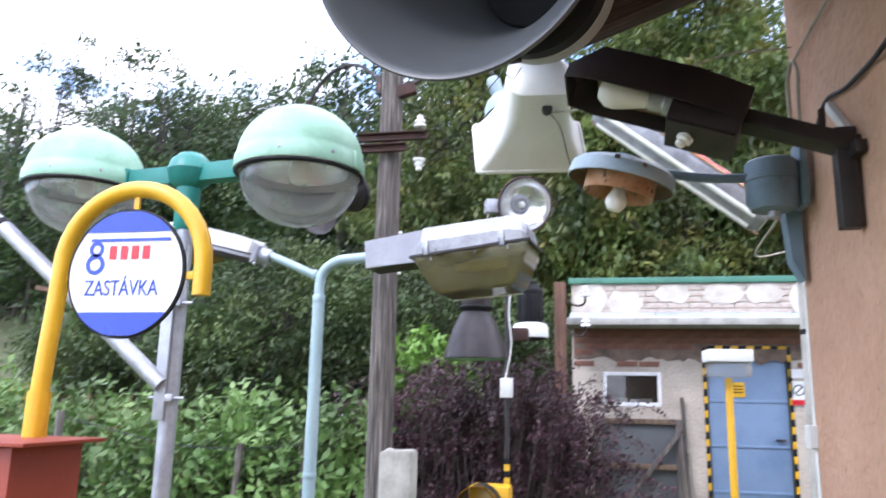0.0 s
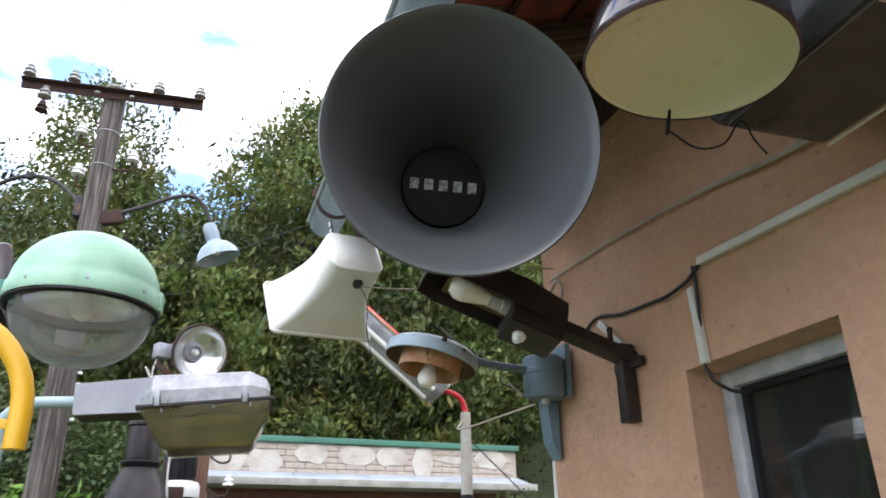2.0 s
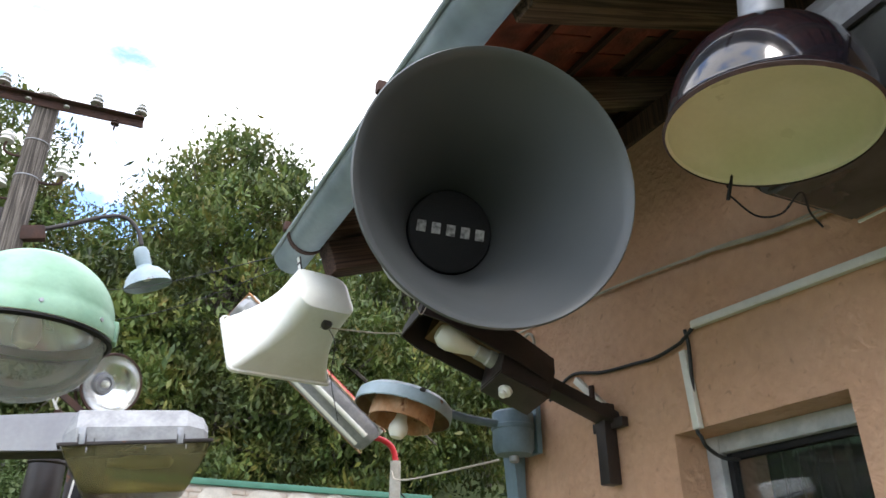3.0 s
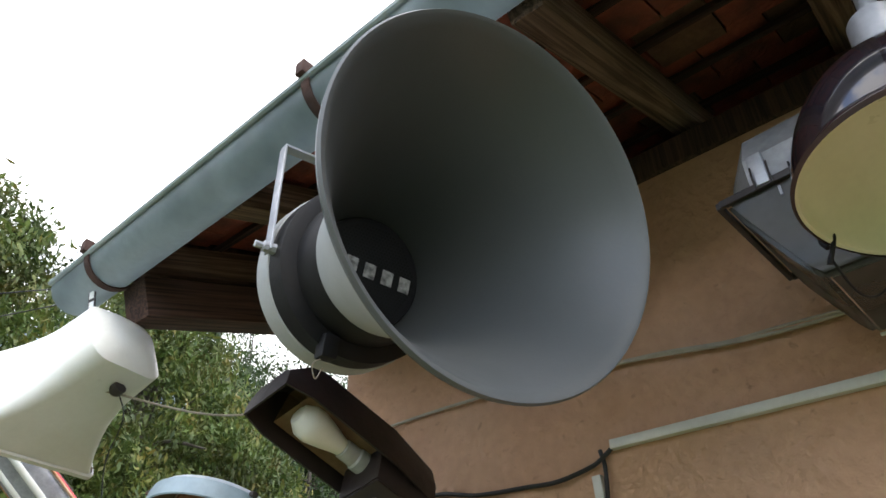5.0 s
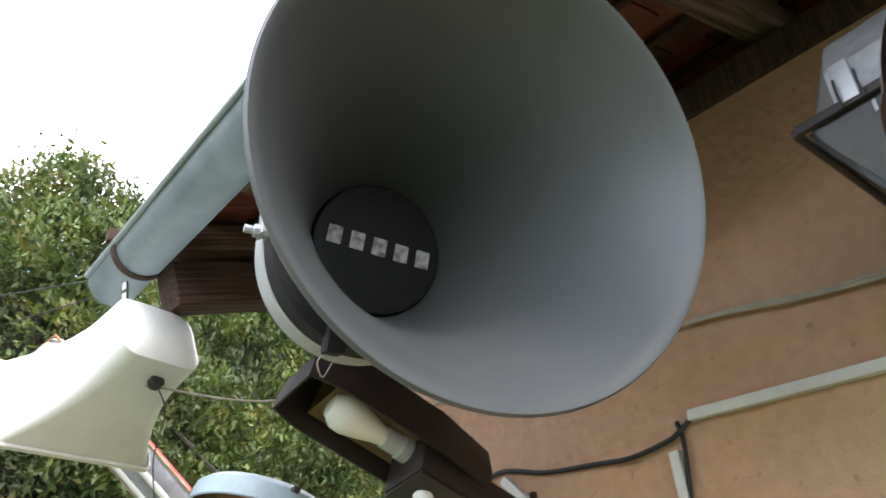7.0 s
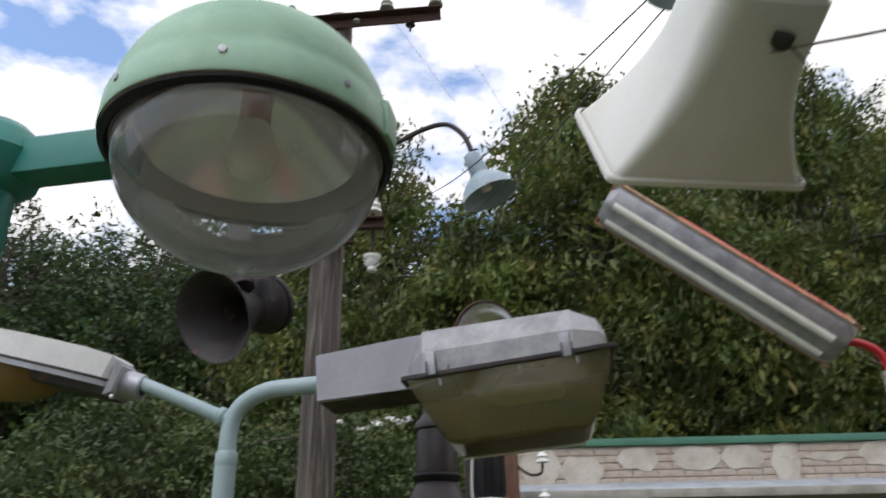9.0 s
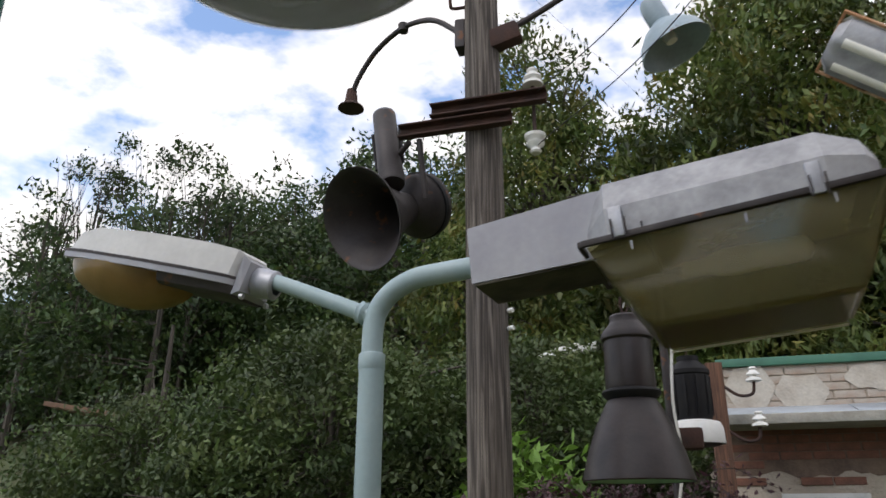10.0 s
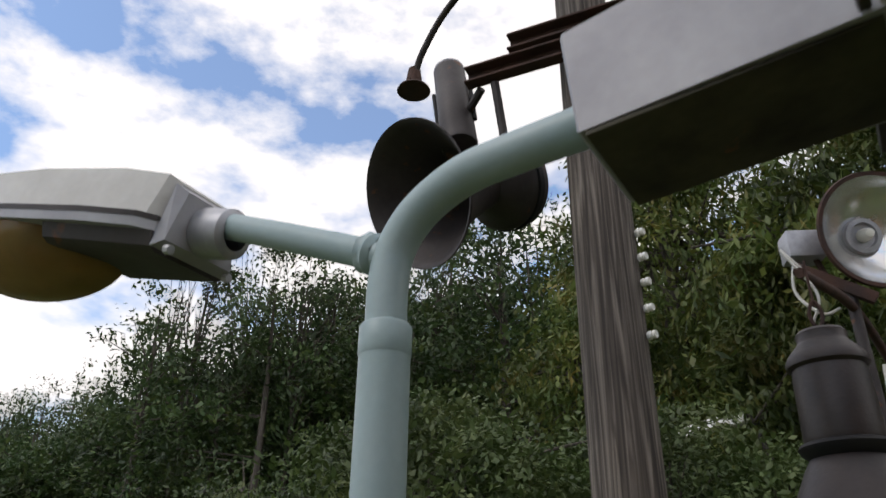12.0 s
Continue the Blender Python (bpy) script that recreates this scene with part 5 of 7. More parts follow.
# ---- lamps on the house wall ----
def build_hood_lamp():
    ax, up = Vector((0.932, -0.093, -0.351)).normalized(), Vector((0.362, 0.179, 0.915))
    side = up.cross(ax).normalized()
    up = ax.cross(side)
    m = Matrix((ax, side, up)).transposed().to_4x4()
    m.translation = (1.839, 2.272, 2.413)
    l = thing("hood_lamp", m, "dark brown metal hood lamp with a bare bulb on the wall", "lamp")
    secs = []
    for x, w, h_ in ((0.0, 0.080, 0.012), (0.075, 0.098, 0.086), (0.36, 0.098, 0.086), (0.52, 0.072, 0.072)):
        secs.append([(x, -w, -0.055), (x, -w * 0.98, min(0.0, h_ - 0.02)), (x, -w * 0.66, h_), (x, w * 0.66, h_), (x, w * 0.98, min(0.0, h_ - 0.02)), (x, w, -0.055)])
    hood = bmesh.new()
    rings = [[hood.verts.new(q) for q in ring] for ring in secs]
    for a, b in zip(rings, rings[1:]):
        for k in range(5):
            hood.faces.new((a[k], a[k + 1], b[k + 1], b[k]))
    for end in (rings[0], rings[-1]):
        hood.faces.new(end)
    bmesh.ops.recalc_face_normals(hood, faces=hood.faces[:])
    bmesh.ops.solidify(hood, geom=hood.faces[:], thickness=0.005)
    part("hood", hood, BROWN_LAMP, l)
    part("lining", loft([[(x, y * 0.9, z - 0.008) for _, y, z in secs[1][1:5]] for x in (0.085, 0.34)], False), DISH_IN, l, "stained brown lining")
    part("gear_box", box((0.20, 0.15, 0.12), (0.42, 0.0, -0.045), 0.012), BROWN_LAMP, l)
    part("box_lid", box((0.19, 0.14, 0.008), (0.42, 0.0, -0.108), 0.003), BROWN_LAMP, l)
    part("arm", box((0.40, 0.062, 0.05), (0.66, 0, -0.012), 0.006), BROWN_LAMP, l)
    turn = Matrix.Rotation(math.pi / 2, 4, 'Y')
    part("bulb", lathe([(0, 0), (0.028, 0.004), (0.046, 0.028), (0.048, 0.055), (0.038, 0.095), (0.026, 0.135), (0.022, 0.155)], 28, Matrix.Translation((0.095, 0, -0.022)) @ turn), BULB, l)
    part("lamp_holder", lathe([(0.022, 0), (0.027, 0.005), (0.027, 0.045), (0.031, 0.05), (0.031, 0.085), (0, 0.085)], 20, Matrix.Translation((0.245, 0, -0.022)) @ turn), PORCELAIN_GREY, l)
    part("fuse", lathe([(0, 0.034), (0.012, 0.033), (0.016, 0.025), (0.012, 0.018), (0.024, 0.012), (0.025, 0.0), (0, 0.0)], 18, frame_axes((0.385, -0.004, -0.112), (-0.35, 0, -1))), PORCELAIN, l, "white porcelain fuse")
    w = thing("lamp_bracket", (WX - 0.003, 2.205, 2.045, 0, 0, 0), "dark steel wall bracket of the hood lamp", "bracket")
    part("upright", box((0.055, 0.05, 0.28), (-0.03, 0.0, -0.01), 0.005), BROWN_LAMP, w)
    part("cross_piece", box((0.03, 0.16, 0.035), (-0.014, -0.005, 0.055), 0.005), BROWN_LAMP, w)
    part("bolt", lathe([(0.012, 0), (0.012, 0.02), (0, 0.022)], 8, frame_axes((-0.03, -0.07, 0.055), (-1, 0, 0))), RUST, w)
    part("bolt", lathe([(0.010, 0), (0.010, 0.05), (0, 0.052)], 8, Matrix.Translation((-0.08, 0, 0.14))), RUST, w)


build_hood_lamp()


def build_dish_lamp():
    l = thing("dish_lamp", (1.989, 2.652, 2.193, 1.6, 14.2, 0), "grey-blue enamel dish lamp with a rusty inner ring", "lamp")
    part("dish", lathe([(0.06, 0.055), (0.10, 0.052), (0.162, 0.038), (0.180, 0.022), (0.1836, 0.0), (0.1836, -0.022), (0.180, -0.025)], 60), DISH_BLUE, l)
    part("dish_inside", lathe([(0.180, -0.024), (0.175, 0.0), (0.16, 0.018), (0.08, 0.026), (0, 0.026)], 60), DISH_IN, l, "brown stained underside")
    part("top_knob", lathe([(0.06, 0.05), (0.055, 0.075), (0.03, 0.08), (0, 0.08)], 30), DISH_BLUE, l)
    part("rust_ring", lathe([(0.117, 0.018), (0.121, -0.005), (0.121, -0.062), (0.117, -0.064), (0.113, -0.05), (0.113, 0.018)], 44), RUST_ORANGE, l, "orange rusted sheet ring")
    part("bulb", lathe([(0, -0.122), (0.022, -0.117), (0.036, -0.095), (0.036, -0.075), (0.024, -0.05), (0.018, -0.02), (0.018, 0.02)], 24), BULB, l)
    for a in (0.4, 2.5, 4.6):
        part("tab", box((0.018, 0.022, 0.012), (0.183 * math.cos(a), 0.183 * math.sin(a), 0.022), 0.003), DARK_STEEL, l)
    part("arm", tube([(0.12, 0, 0.045), (0.28, 0.004, 0.06), (0.46, 0.005, 0.10)], 0.016, 12), BLUE_GREY, l)
    b = thing("junction_box", (2.477, 2.659, 2.150, 0, 0, 0), "steel-blue round junction box on the house corner", "junction box")
    part("drum", lathe([(0, 0.085), (0.075, 0.083), (0.083, 0.075), (0.083, 0.03), (0.087, 0.026), (0.087, 0.012), (0.083, 0.008), (0.083, -0.06), (0.07, -0.085), (0.03, -0.09), (0, -0.09)], 44), BLUE_GREY, b)
    part("wall_plate", box((0.025, 0.11, 0.22), (0.09, 0.0, 0.03), 0.006), BLUE_GREY, b)
    part("neck", box((0.06, 0.06, 0.10), (0.07, 0, 0.0), 0.006), BLUE_GREY, b)
    part("gland", lathe([(0.02, -0.09), (0.02, -0.11), (0.014, -0.115), (0, -0.115)], 16), GALV, b)
    ch = loft([[(-0.015, -0.04, 0), (0.045, -0.04, 0), (0.045, 0.04, 0), (-0.015, 0.04, 0)], [(0.005, -0.04, -0.24), (0.04, -0.04, -0.31), (0.04, 0.04, -0.31), (0.005, 0.04, -0.24)]])
    bmesh.ops.transform(ch, matrix=Matrix.Translation((2.54, 2.78, 2.15)), verts=ch.verts)
    solid("cable_shroud", ch, BLUE_GREY, "grey-blue sheet metal cable shroud on the house corner", "shroud")


build_dish_lamp()


def conduit(name, pts, r, mat, label, category="cable", curve=True):
    return solid(name, tube(pts, r, 8, curve), mat, label, category)


def flat_conduit(pts, label):
    """Square trunking along the wall."""
    bm = bmesh.new()
    for a, b in zip(pts, pts[1:]):
        a, b = Vector(a), Vector(b)
        m = frame_axes(a, b - a, (1, 0, 0))
        one = box((0.022, 0.026, (b - a).length), (0, 0, (b - a).length / 2), 0.003)
        bmesh.ops.transform(one, matrix=m, verts=one.verts)
        merge(bm, one)
    return solid("cable_trunking", bm, PVC, label, "trunking")


flat_conduit([(WX - 0.012, 1.765, 2.335), (WX - 0.012, -1.2, 2.24)], "white plastic cable trunking along the plaster wall")
flat_conduit([(WX - 0.012, 1.818, 2.264), (WX - 0.012, 1.804, 2.01)], "short upright white cable trunking above the window")
flat_conduit([(WX - 0.012, 2.375, 2.31), (WX - 0.012, 2.20, 2.15)], "short slanting white cable trunking on the wall")
conduit("wall_cable", [(WX - 0.012, 1.76, 2.33), (WX - 0.02, 1.80, 2.30), (WX - 0.014, 1.84, 2.29), (WX - 0.018, 1.94, 2.275), (WX - 0.012, 2.05, 2.285), (WX - 0.012, 2.22, 2.30), (WX - 0.012, 2.40, 2.335), (WX - 0.012, 2.55, 2.27)], 0.0065, CABLE, "black cable sagging along the plaster wall")
conduit("window_cable", [(WX - 0.012, 1.80, 2.33), (WX - 0.016, 1.79, 2.26), (WX - 0.010, 1.812, 2.03), (WX - 0.008, 1.802, 1.985), (WX + 0.01, 1.80, 1.955), (WX + 0.07, 1.80, 1.93), (WX + 0.14, 1.80, 1.93)], 0.006, CABLE, "black cable entering the window reveal")
conduit("telephone_wire", [(WX - 0.01, 2.75, 2.62), (WX - 0.02, 2.2, 2.60), (WX - 0.02, 1.68, 2.55), (WX - 0.02, 1.40, 2.505), (WX - 0.02, 1.10, 2.485), (WX - 0.02, 0.5, 2.50), (WX - 0.02, -1.0, 2.60)], 0.005, CABLE_GREY, "twisted grey wire strung along the wall")
conduit("telephone_wire", [(WX - 0.012, 1.70, 2.56), (WX - 0.026, 1.55, 2.535), (WX - 0.018, 1.40, 2.512), (WX - 0.026, 1.25, 2.50), (WX - 0.02, 1.10, 2.492)], 0.0042, CABLE_GREY, "twisted grey wire strung along the wall")
conduit("wire_loop", [(WX - 0.01, 2.82, 2.40), (WX - 0.03, 2.75, 2.52), (WX - 0.04, 2.64, 2.575), (WX - 0.03, 2.61, 2.53), (WX - 0.02, 2.66, 2.47), (WX - 0.012, 2.70, 2.35)], 0.007, CABLE_GREY, "stiff grey wire loop at the house corner")
conduit("corner_conduit", [(WX + 0.01, WY + 0.02, 2.05), (WX + 0.005, WY + 0.02, 0.0)], 0.013, PVC, "white conduit down the house corner", "conduit", False)
solid("corner_box", box((0.05, 0.06, 0.075), (WX + 0.0, WY + 0.02, 1.33), 0.006), PVC, "small white junction box on the house corner", "box")
solid("downlight", lathe([(0, 0.05), (0.05, 0.05), (0.06, 0.02), (0.09, -0.01), (0.10, -0.05), (0, -0.05)], 28, Matrix.Translation((WX - 0.08, WY + 0.05, 0.98))), WHITE, "small pale lamp at the foot of the house corner", "lamp")
conduit("hanging_wire", [(1.70, 2.86, 2.53), (2.0, 2.75, 2.52), (2.3, 2.62, 2.60), (2.58, 2.70, 2.66)], 0.0035, CABLE_GREY, "thin wire slung from the horn to the house")


# ---- tilted tube light on a concrete post ----
def build_tube_light():
    a, b = Vector((1.93, 5.47, 3.59)), Vector((3.05, 5.44, 2.685))
    d = (b - a)
    z = Vector((0, 1, 0)).cross(d).normalized()
    if z.z < 0:
        z = -z
    x = d.normalized()
    up = (z * 0.85 + Vector((0, 0.5, 0))).normalized()
    up = (up - x * up.dot(x)).normalized()
    m = Matrix((x, up.cross(x), up)).transposed().to_4x4()
    m.translation = a
    l = thing("tube_light", m, "white fluorescent street light with a rusty rim, mounted aslant", "lamp")
    L = d.length
    def ring(xx, k=1.0):
        return [(xx, -0.145 * k, -0.01), (xx, -0.125 * k, 0.05 * k), (xx, -0.05 * k, 0.085 * k), (xx, 0.05 * k, 0.085 * k), (xx, 0.125 * k, 0.05 * k), (xx, 0.145 * k, -0.01)]
    part("housing", loft([ring(0.0, 0.75), ring(0.03), ring(L - 0.03), ring(L, 0.8)]), WHITE, l)
    rim = bmesh.new()
    for s in (-1, 1):
        box((L + 0.02, 0.012, 0.016), (L / 2, s * 0.149, -0.012), 0.003, bm=rim)
    box((0.012, 0.29, 0.016), (-0.004, 0, -0.012), 0.003, bm=rim)
    part("rim", rim, RUST_ORANGE, l, "rusty edge strip")
    part("red_stripe", box((L * 0.7, 0.006, 0.022), (L * 0.62, -0.150, 0.004), 0.002), RED_SIGN, l)
    diff = loft([[(xx, 0.135 * math.cos(t) * k, -0.018 - 0.085 * math.sin(t) * k * (1 + 0.10 * math.cos(6 * t))) for t in [math.pi * i / 18 for i in range(19)]] for xx, k in ((0.0, 0.7), (0.04, 1), (L - 0.06, 1), (L - 0.01, 0.75))])
    part("diffuser", diff, ALU, l, "ribbed grey diffuser")
    for s in (-1, 1):
        part("tube", tube([(0.06, s * 0.055, -0.082), (L - 0.08, s * 0.055, -0.082)], 0.026, 12, False), BULB, l)
    inv = m.inverted()
    bend = [(3.03, 5.44, 2.715), (3.13, 5.45, 2.705), (3.215, 5.46, 2.665), (3.255, 5.465, 2.59), (3.26, 5.465, 2.50)]
    part("stem", tube([tuple(inv @ Vector(q)) for q in bend], 0.022, 14), RED_SIGN, l, "red painted stem")
    p = thing("concrete_post", (3.26, 5.465, 0, 0, 0, 0), "slender weathered concrete post", "post")
    part("shaft", tube([(0.0, 0, -0.2), (0, 0, 2.557)], (0.062, 0.040), 20, False), CONCRETE, p)
    part("tie", lathe([(0.046, 1.9), (0.050, 1.905), (0.050, 1.93), (0.046, 1.935)], 24), BLACK, p)


build_tube_light()
conduit("stay_wire", [(3.24, 5.48, 2.40), (4.0, 5.9, 1.95), (4.6, 6.1, 1.5)], 0.006, CABLE, "dark sagging stay wire from the concrete post")
conduit("stay_wire", [(2.53, 2.85, 2.08), (2.72, 4.2, 2.2), (3.22, 5.45, 2.48)], 0.005, CABLE_GREY, "grey wire between the house corner and the concrete post")


# ---- lamp stand behind: bell lamp, black lamp, spotlight ----
def build_lamp_stand():
    s = thing("lamp_stand", (1.085, 6.74, 0, 0, 0, 0), "thin dark steel lamp stand with a yellow and black band", "lamp stand")
    part("pole", tube([(0, 0, -0.1), (0, 0, 2.95)], 0.024, 14, False), DARK_STEEL, s)
    for i in range(4):
        part("band", tube([(0, 0, 0.72 + i * 0.055), (0, 0, 0.72 + (i + 1) * 0.055)], 0.027, 14, False), (YELLOW, BLACK)[i % 2], s)
    part("outrigger", tube([(-0.2, -0.62, 2.80), (0, 0, 2.86), (0.18, 0.66, 2.72)], 0.02, 10), RUST, s)
    part("cross_piece", box((0.34, 0.04, 0.05), (-0.05, -0.02, 2.98), 0.005, Matrix.Rotation(radians(35), 4, 'Y')), RUST, s)
    part("wire", tube([(-0.19, -0.6, 2.82), (-0.25, -0.62, 2.90), (-0.16, -0.60, 2.72), (-0.19, -0.58, 2.62)], 0.005, 6), PVC, s)
    part("wire", tube([(0.05, -0.03, 2.6), (0.02, -0.06, 2.2), (0.04, -0.04, 1.9), (-0.01, -0.05, 1.62)], 0.008, 8), PVC, s)
    part("switch_box", box((0.11, 0.06, 0.17), (0.0, -0.05, 1.535), 0.008), WHITE, s, "white switch box")
    part("joint_box", box((0.16, 0.16, 0.12), (0.09, 0.2, 2.02), 0.02), RUST, s, "rusty iron joint box")


build_lamp_stand()


def build_bell_lamp():
    l = thing("bell_lamp", (0.904, 6.109, 1.749, 0, 0, 0), "large dark brown enamel bell lamp hanging from the stand", "lamp")
    part("shade", lathe([(0.259, 0.0), (0.263, 0.006), (0.259, 0.03), (0.228, 0.14), (0.184, 0.26), (0.134, 0.36), (0.118, 0.385)], 64), BROWN_LAMP, l)
    part("shade_inside", lathe([(0.258, 0.003), (0.250, 0.03), (0.218, 0.14), (0.174, 0.26), (0.12, 0.36), (0, 0.37)], 48), GREEN, l, "stained inside of the shade")
    part("flange", lathe([(0.12, 0.37), (0.115, 0.385), (0.138, 0.405), (0.1454, 0.42), (0.138, 0.432), (0.12, 0.438)], 48), BLACK, l)
    part("body", lathe([(0.12, 0.435), (0.124, 0.45), (0.118, 0.665), (0.115, 0.69)], 48), BROWN_LAMP, l)
    part("cap", lathe([(0.118, 0.68), (0.130, 0.69), (0.132, 0.705), (0.12, 0.73), (0.085, 0.77), (0.08, 0.78), (0.083, 0.805), (0.075, 0.815), (0, 0.82)], 48), BROWN_LAMP, l)
    part("eye", tube([(0, 0, 0.81), (0.02, 0, 0.88), (0, 0, 0.93), (-0.02, 0, 0.88), (0, 0, 0.81)], 0.007, 8), RUST, l)
    part("chain", tube([(0, 0, 0.91), (0.0, 0, 1.09)], 0.005, 6, False), RUST, l)


build_bell_lamp()


def build_black_lamp():
    l = thing("ribbed_lamp", (1.231, 7.373, 2.026, 0, 0, 0), "black ribbed lamp body with a white enamel skirt", "lamp")
    part("skirt", lathe([(0.173, 0.0), (0.177, 0.008), (0.173, 0.10), (0.155, 0.135), (0.10, 0.15)], 48), WHITE, l, "white enamel skirt")
    part("underside", lathe([(0.170, 0.004), (0.13, -0.01), (0.0, -0.012)], 40), BLACK, l)
    part("body", lathe([(0.105, 0.14), (0.118, 0.17), (0.12, 0.43), (0.128, 0.44), (0.128, 0.465), (0.10, 0.50), (0.07, 0.525), (0.07, 0.558), (0, 0.562)], 48), BLACK, l)
    for k in range(10):
        a = 2 * math.pi * k / 10
        part("rib", box((0.012, 0.016, 0.25), (0.122 * math.cos(a), 0.122 * math.sin(a), 0.30), 0.003, Matrix.Rotation(a, 4, 'Z')), BLACK, l)
    part("chain", tube([(0, 0, 0.55), (-0.01, 0, 0.72)], 0.006, 6, False), RUST, l)
    part("label_plate", box((0.05, 0.004, 0.03), (-0.04, -0.173, 0.06), 0.001), PORCELAIN, l)


build_black_lamp()


def build_spot():
    n = Vector((0.394, -0.889, -0.234)).normalized()
    l = thing("spotlight", frame_axes((1.251, 6.708, 3.195), n), "round spotlight with a rusty rim and polished reflector", "spotlight")
    R = 0.248
    part("reflector", lathe([(R, 0.0), (R - 0.01, -0.03), (0.17, -0.10), (0.09, -0.14), (0.06, -0.15)], 56), MIRROR, l, "bright dented reflector")
    part("shell", lathe([(R + 0.006, 0.0), (R, -0.03), (0.18, -0.11), (0.10, -0.17), (0, -0.18)], 56), RUST, l)
    part("rim", lathe([(R - 0.008, 0.004), (R + 0.010, 0.008), (R + 0.014, -0.008), (R, -0.014)], 56), RUST, l)
    part("lamp_holder", lathe([(0.085, -0.14), (0.08, -0.12), (0.06, -0.118), (0.055, -0.135), (0, -0.14)], 30), GALV, l)
    part("bulb", lathe([(0.03, -0.135), (0.03, -0.10), (0.02, -0.07), (0, -0.06)], 20), BULB, l)
    b = thing("spot_box", (0.945, 6.80, 3.205, 0, 0, 20), "pale metal ballast box beside the spotlight", "box")
    part("box_body", box((0.16, 0.12, 0.13), (0, 0, 0), 0.008), GALV, b)
    part("arm", tube([(0.07, 0, -0.02), (0.24, 0.02, -0.03)], 0.018, 10, False), GALV, b)
    part("bracket", tube([(0.05, 0, -0.06), (0.10, 0, -0.2), (0.17, -0.02, -0.33)], 0.014, 8), RUST, b)
    part("wire", tube([(-0.05, 0, -0.06), (-0.07, 0, -0.22), (0.0, -0.05, -0.34), (0.1, 0, -0.30)], 0.007, 8), PVC, b)


build_spot()


def build_bollard():
    b = thing("box_lamp", (2.917, 6.60, 0.02, 0, 0, 4), "white box lamp with a clear lower part on a yellow post", "lamp")
    part("post", tube([(0, 0, -0.2), (0, 0, 1.62)], 0.03, 14, False), YELLOW, b)
    part("lid", box((0.36, 0.24, 0.10), (0, 0, 1.80), 0.012), WHITE, b)
    part("diffuser", box((0.33, 0.21, 0.12), (0, 0, 1.69), 0.012), GLOBE_GLASS, b, "cloudy clear diffuser")


build_bollard()


def build_stump():
    bm = box((0.22, 0.20, 1.35), (0.565, 5.06, 0.415), 0.03)
    bmesh.ops.subdivide_edges(bm, edges=bm.edges[:], cuts=3, use_grid_fill=True)
    for v in bm.verts:
        v.co += Vector((noise.noise(v.co * 14), noise.noise(v.co * 14 + Vector((9, 0, 0))), noise.noise(v.co * 14 + Vector((0, 9, 0))))) * 0.012
    solid("concrete_stump", bm, CONCRETE, "rough crumbling concrete post stump beside the pole", "stump")


build_stump()


def build_signal():
    s = thing("signal_lamp", (1.03, 5.60, -0.12, 0, 0, 0), "yellow and black signal lamp with a dark visor", "signal lamp")
    part("post", tube([(0.05, 0.2, -0.1), (0.05, 0.2, 0.8)], 0.03, 12, False), DARK_STEEL, s)
    part("housing", box((0.30, 0.22, 0.26), (0.05, 0.22, 0.80), 0.03), YELLOW, s)
    part("visor", loft([[(0.15 * math.cos(a) * k, y, 0.80 + 0.15 * math.sin(a) * k) for a in [2 * math.pi * i / 28 for i in range(28)]] for y, k in ((-0.12, 1), (0.12, 1), (0.12, 0.94), (-0.12, 0.94))], False), BLACK, s)
    part("visor_rim", loft([[(0.155 * math.cos(a) * k, y, 0.80 + 0.155 * math.sin(a) * k) for a in [2 * math.pi * i / 28 for i in range(28)]] for y, k in ((-0.125, 1), (-0.115, 1), (-0.115, 0.95), (-0.125, 0.95))], False), YELLOW, s)


build_signal()


def build_notice_board():
    b = thing("notice_board", (4.30, 7.0, -0.04, 0, 0, 0), "yellow notice board with black capital letters on two posts", "sign")
    part("board", box((0.74, 0.02, 0.42), (0, 0, 0.95), 0.004), YELLOW, b)
    part("border", box((0.78, 0.014, 0.46), (0, 0.006, 0.95), 0.004), BLACK, b)
    for x in (-0.3, 0.3):
        part("post", tube([(x, 0.03, -0.2), (x, 0.03, 1.15)], 0.022, 10, False), DARK_STEEL, b)
    text_mesh("KAZUJE S", 0.13, BLACK, "lettering", b, Matrix.Translation((0.0, -0.012, 0.99)) @ Matrix.Rotation(math.pi / 2, 4, 'X'), 0.001, 0, 0.66)


build_notice_board()

# ---- shed at the back ----
SY, SX0, SX1 = 9.25, 1.56, 5.50


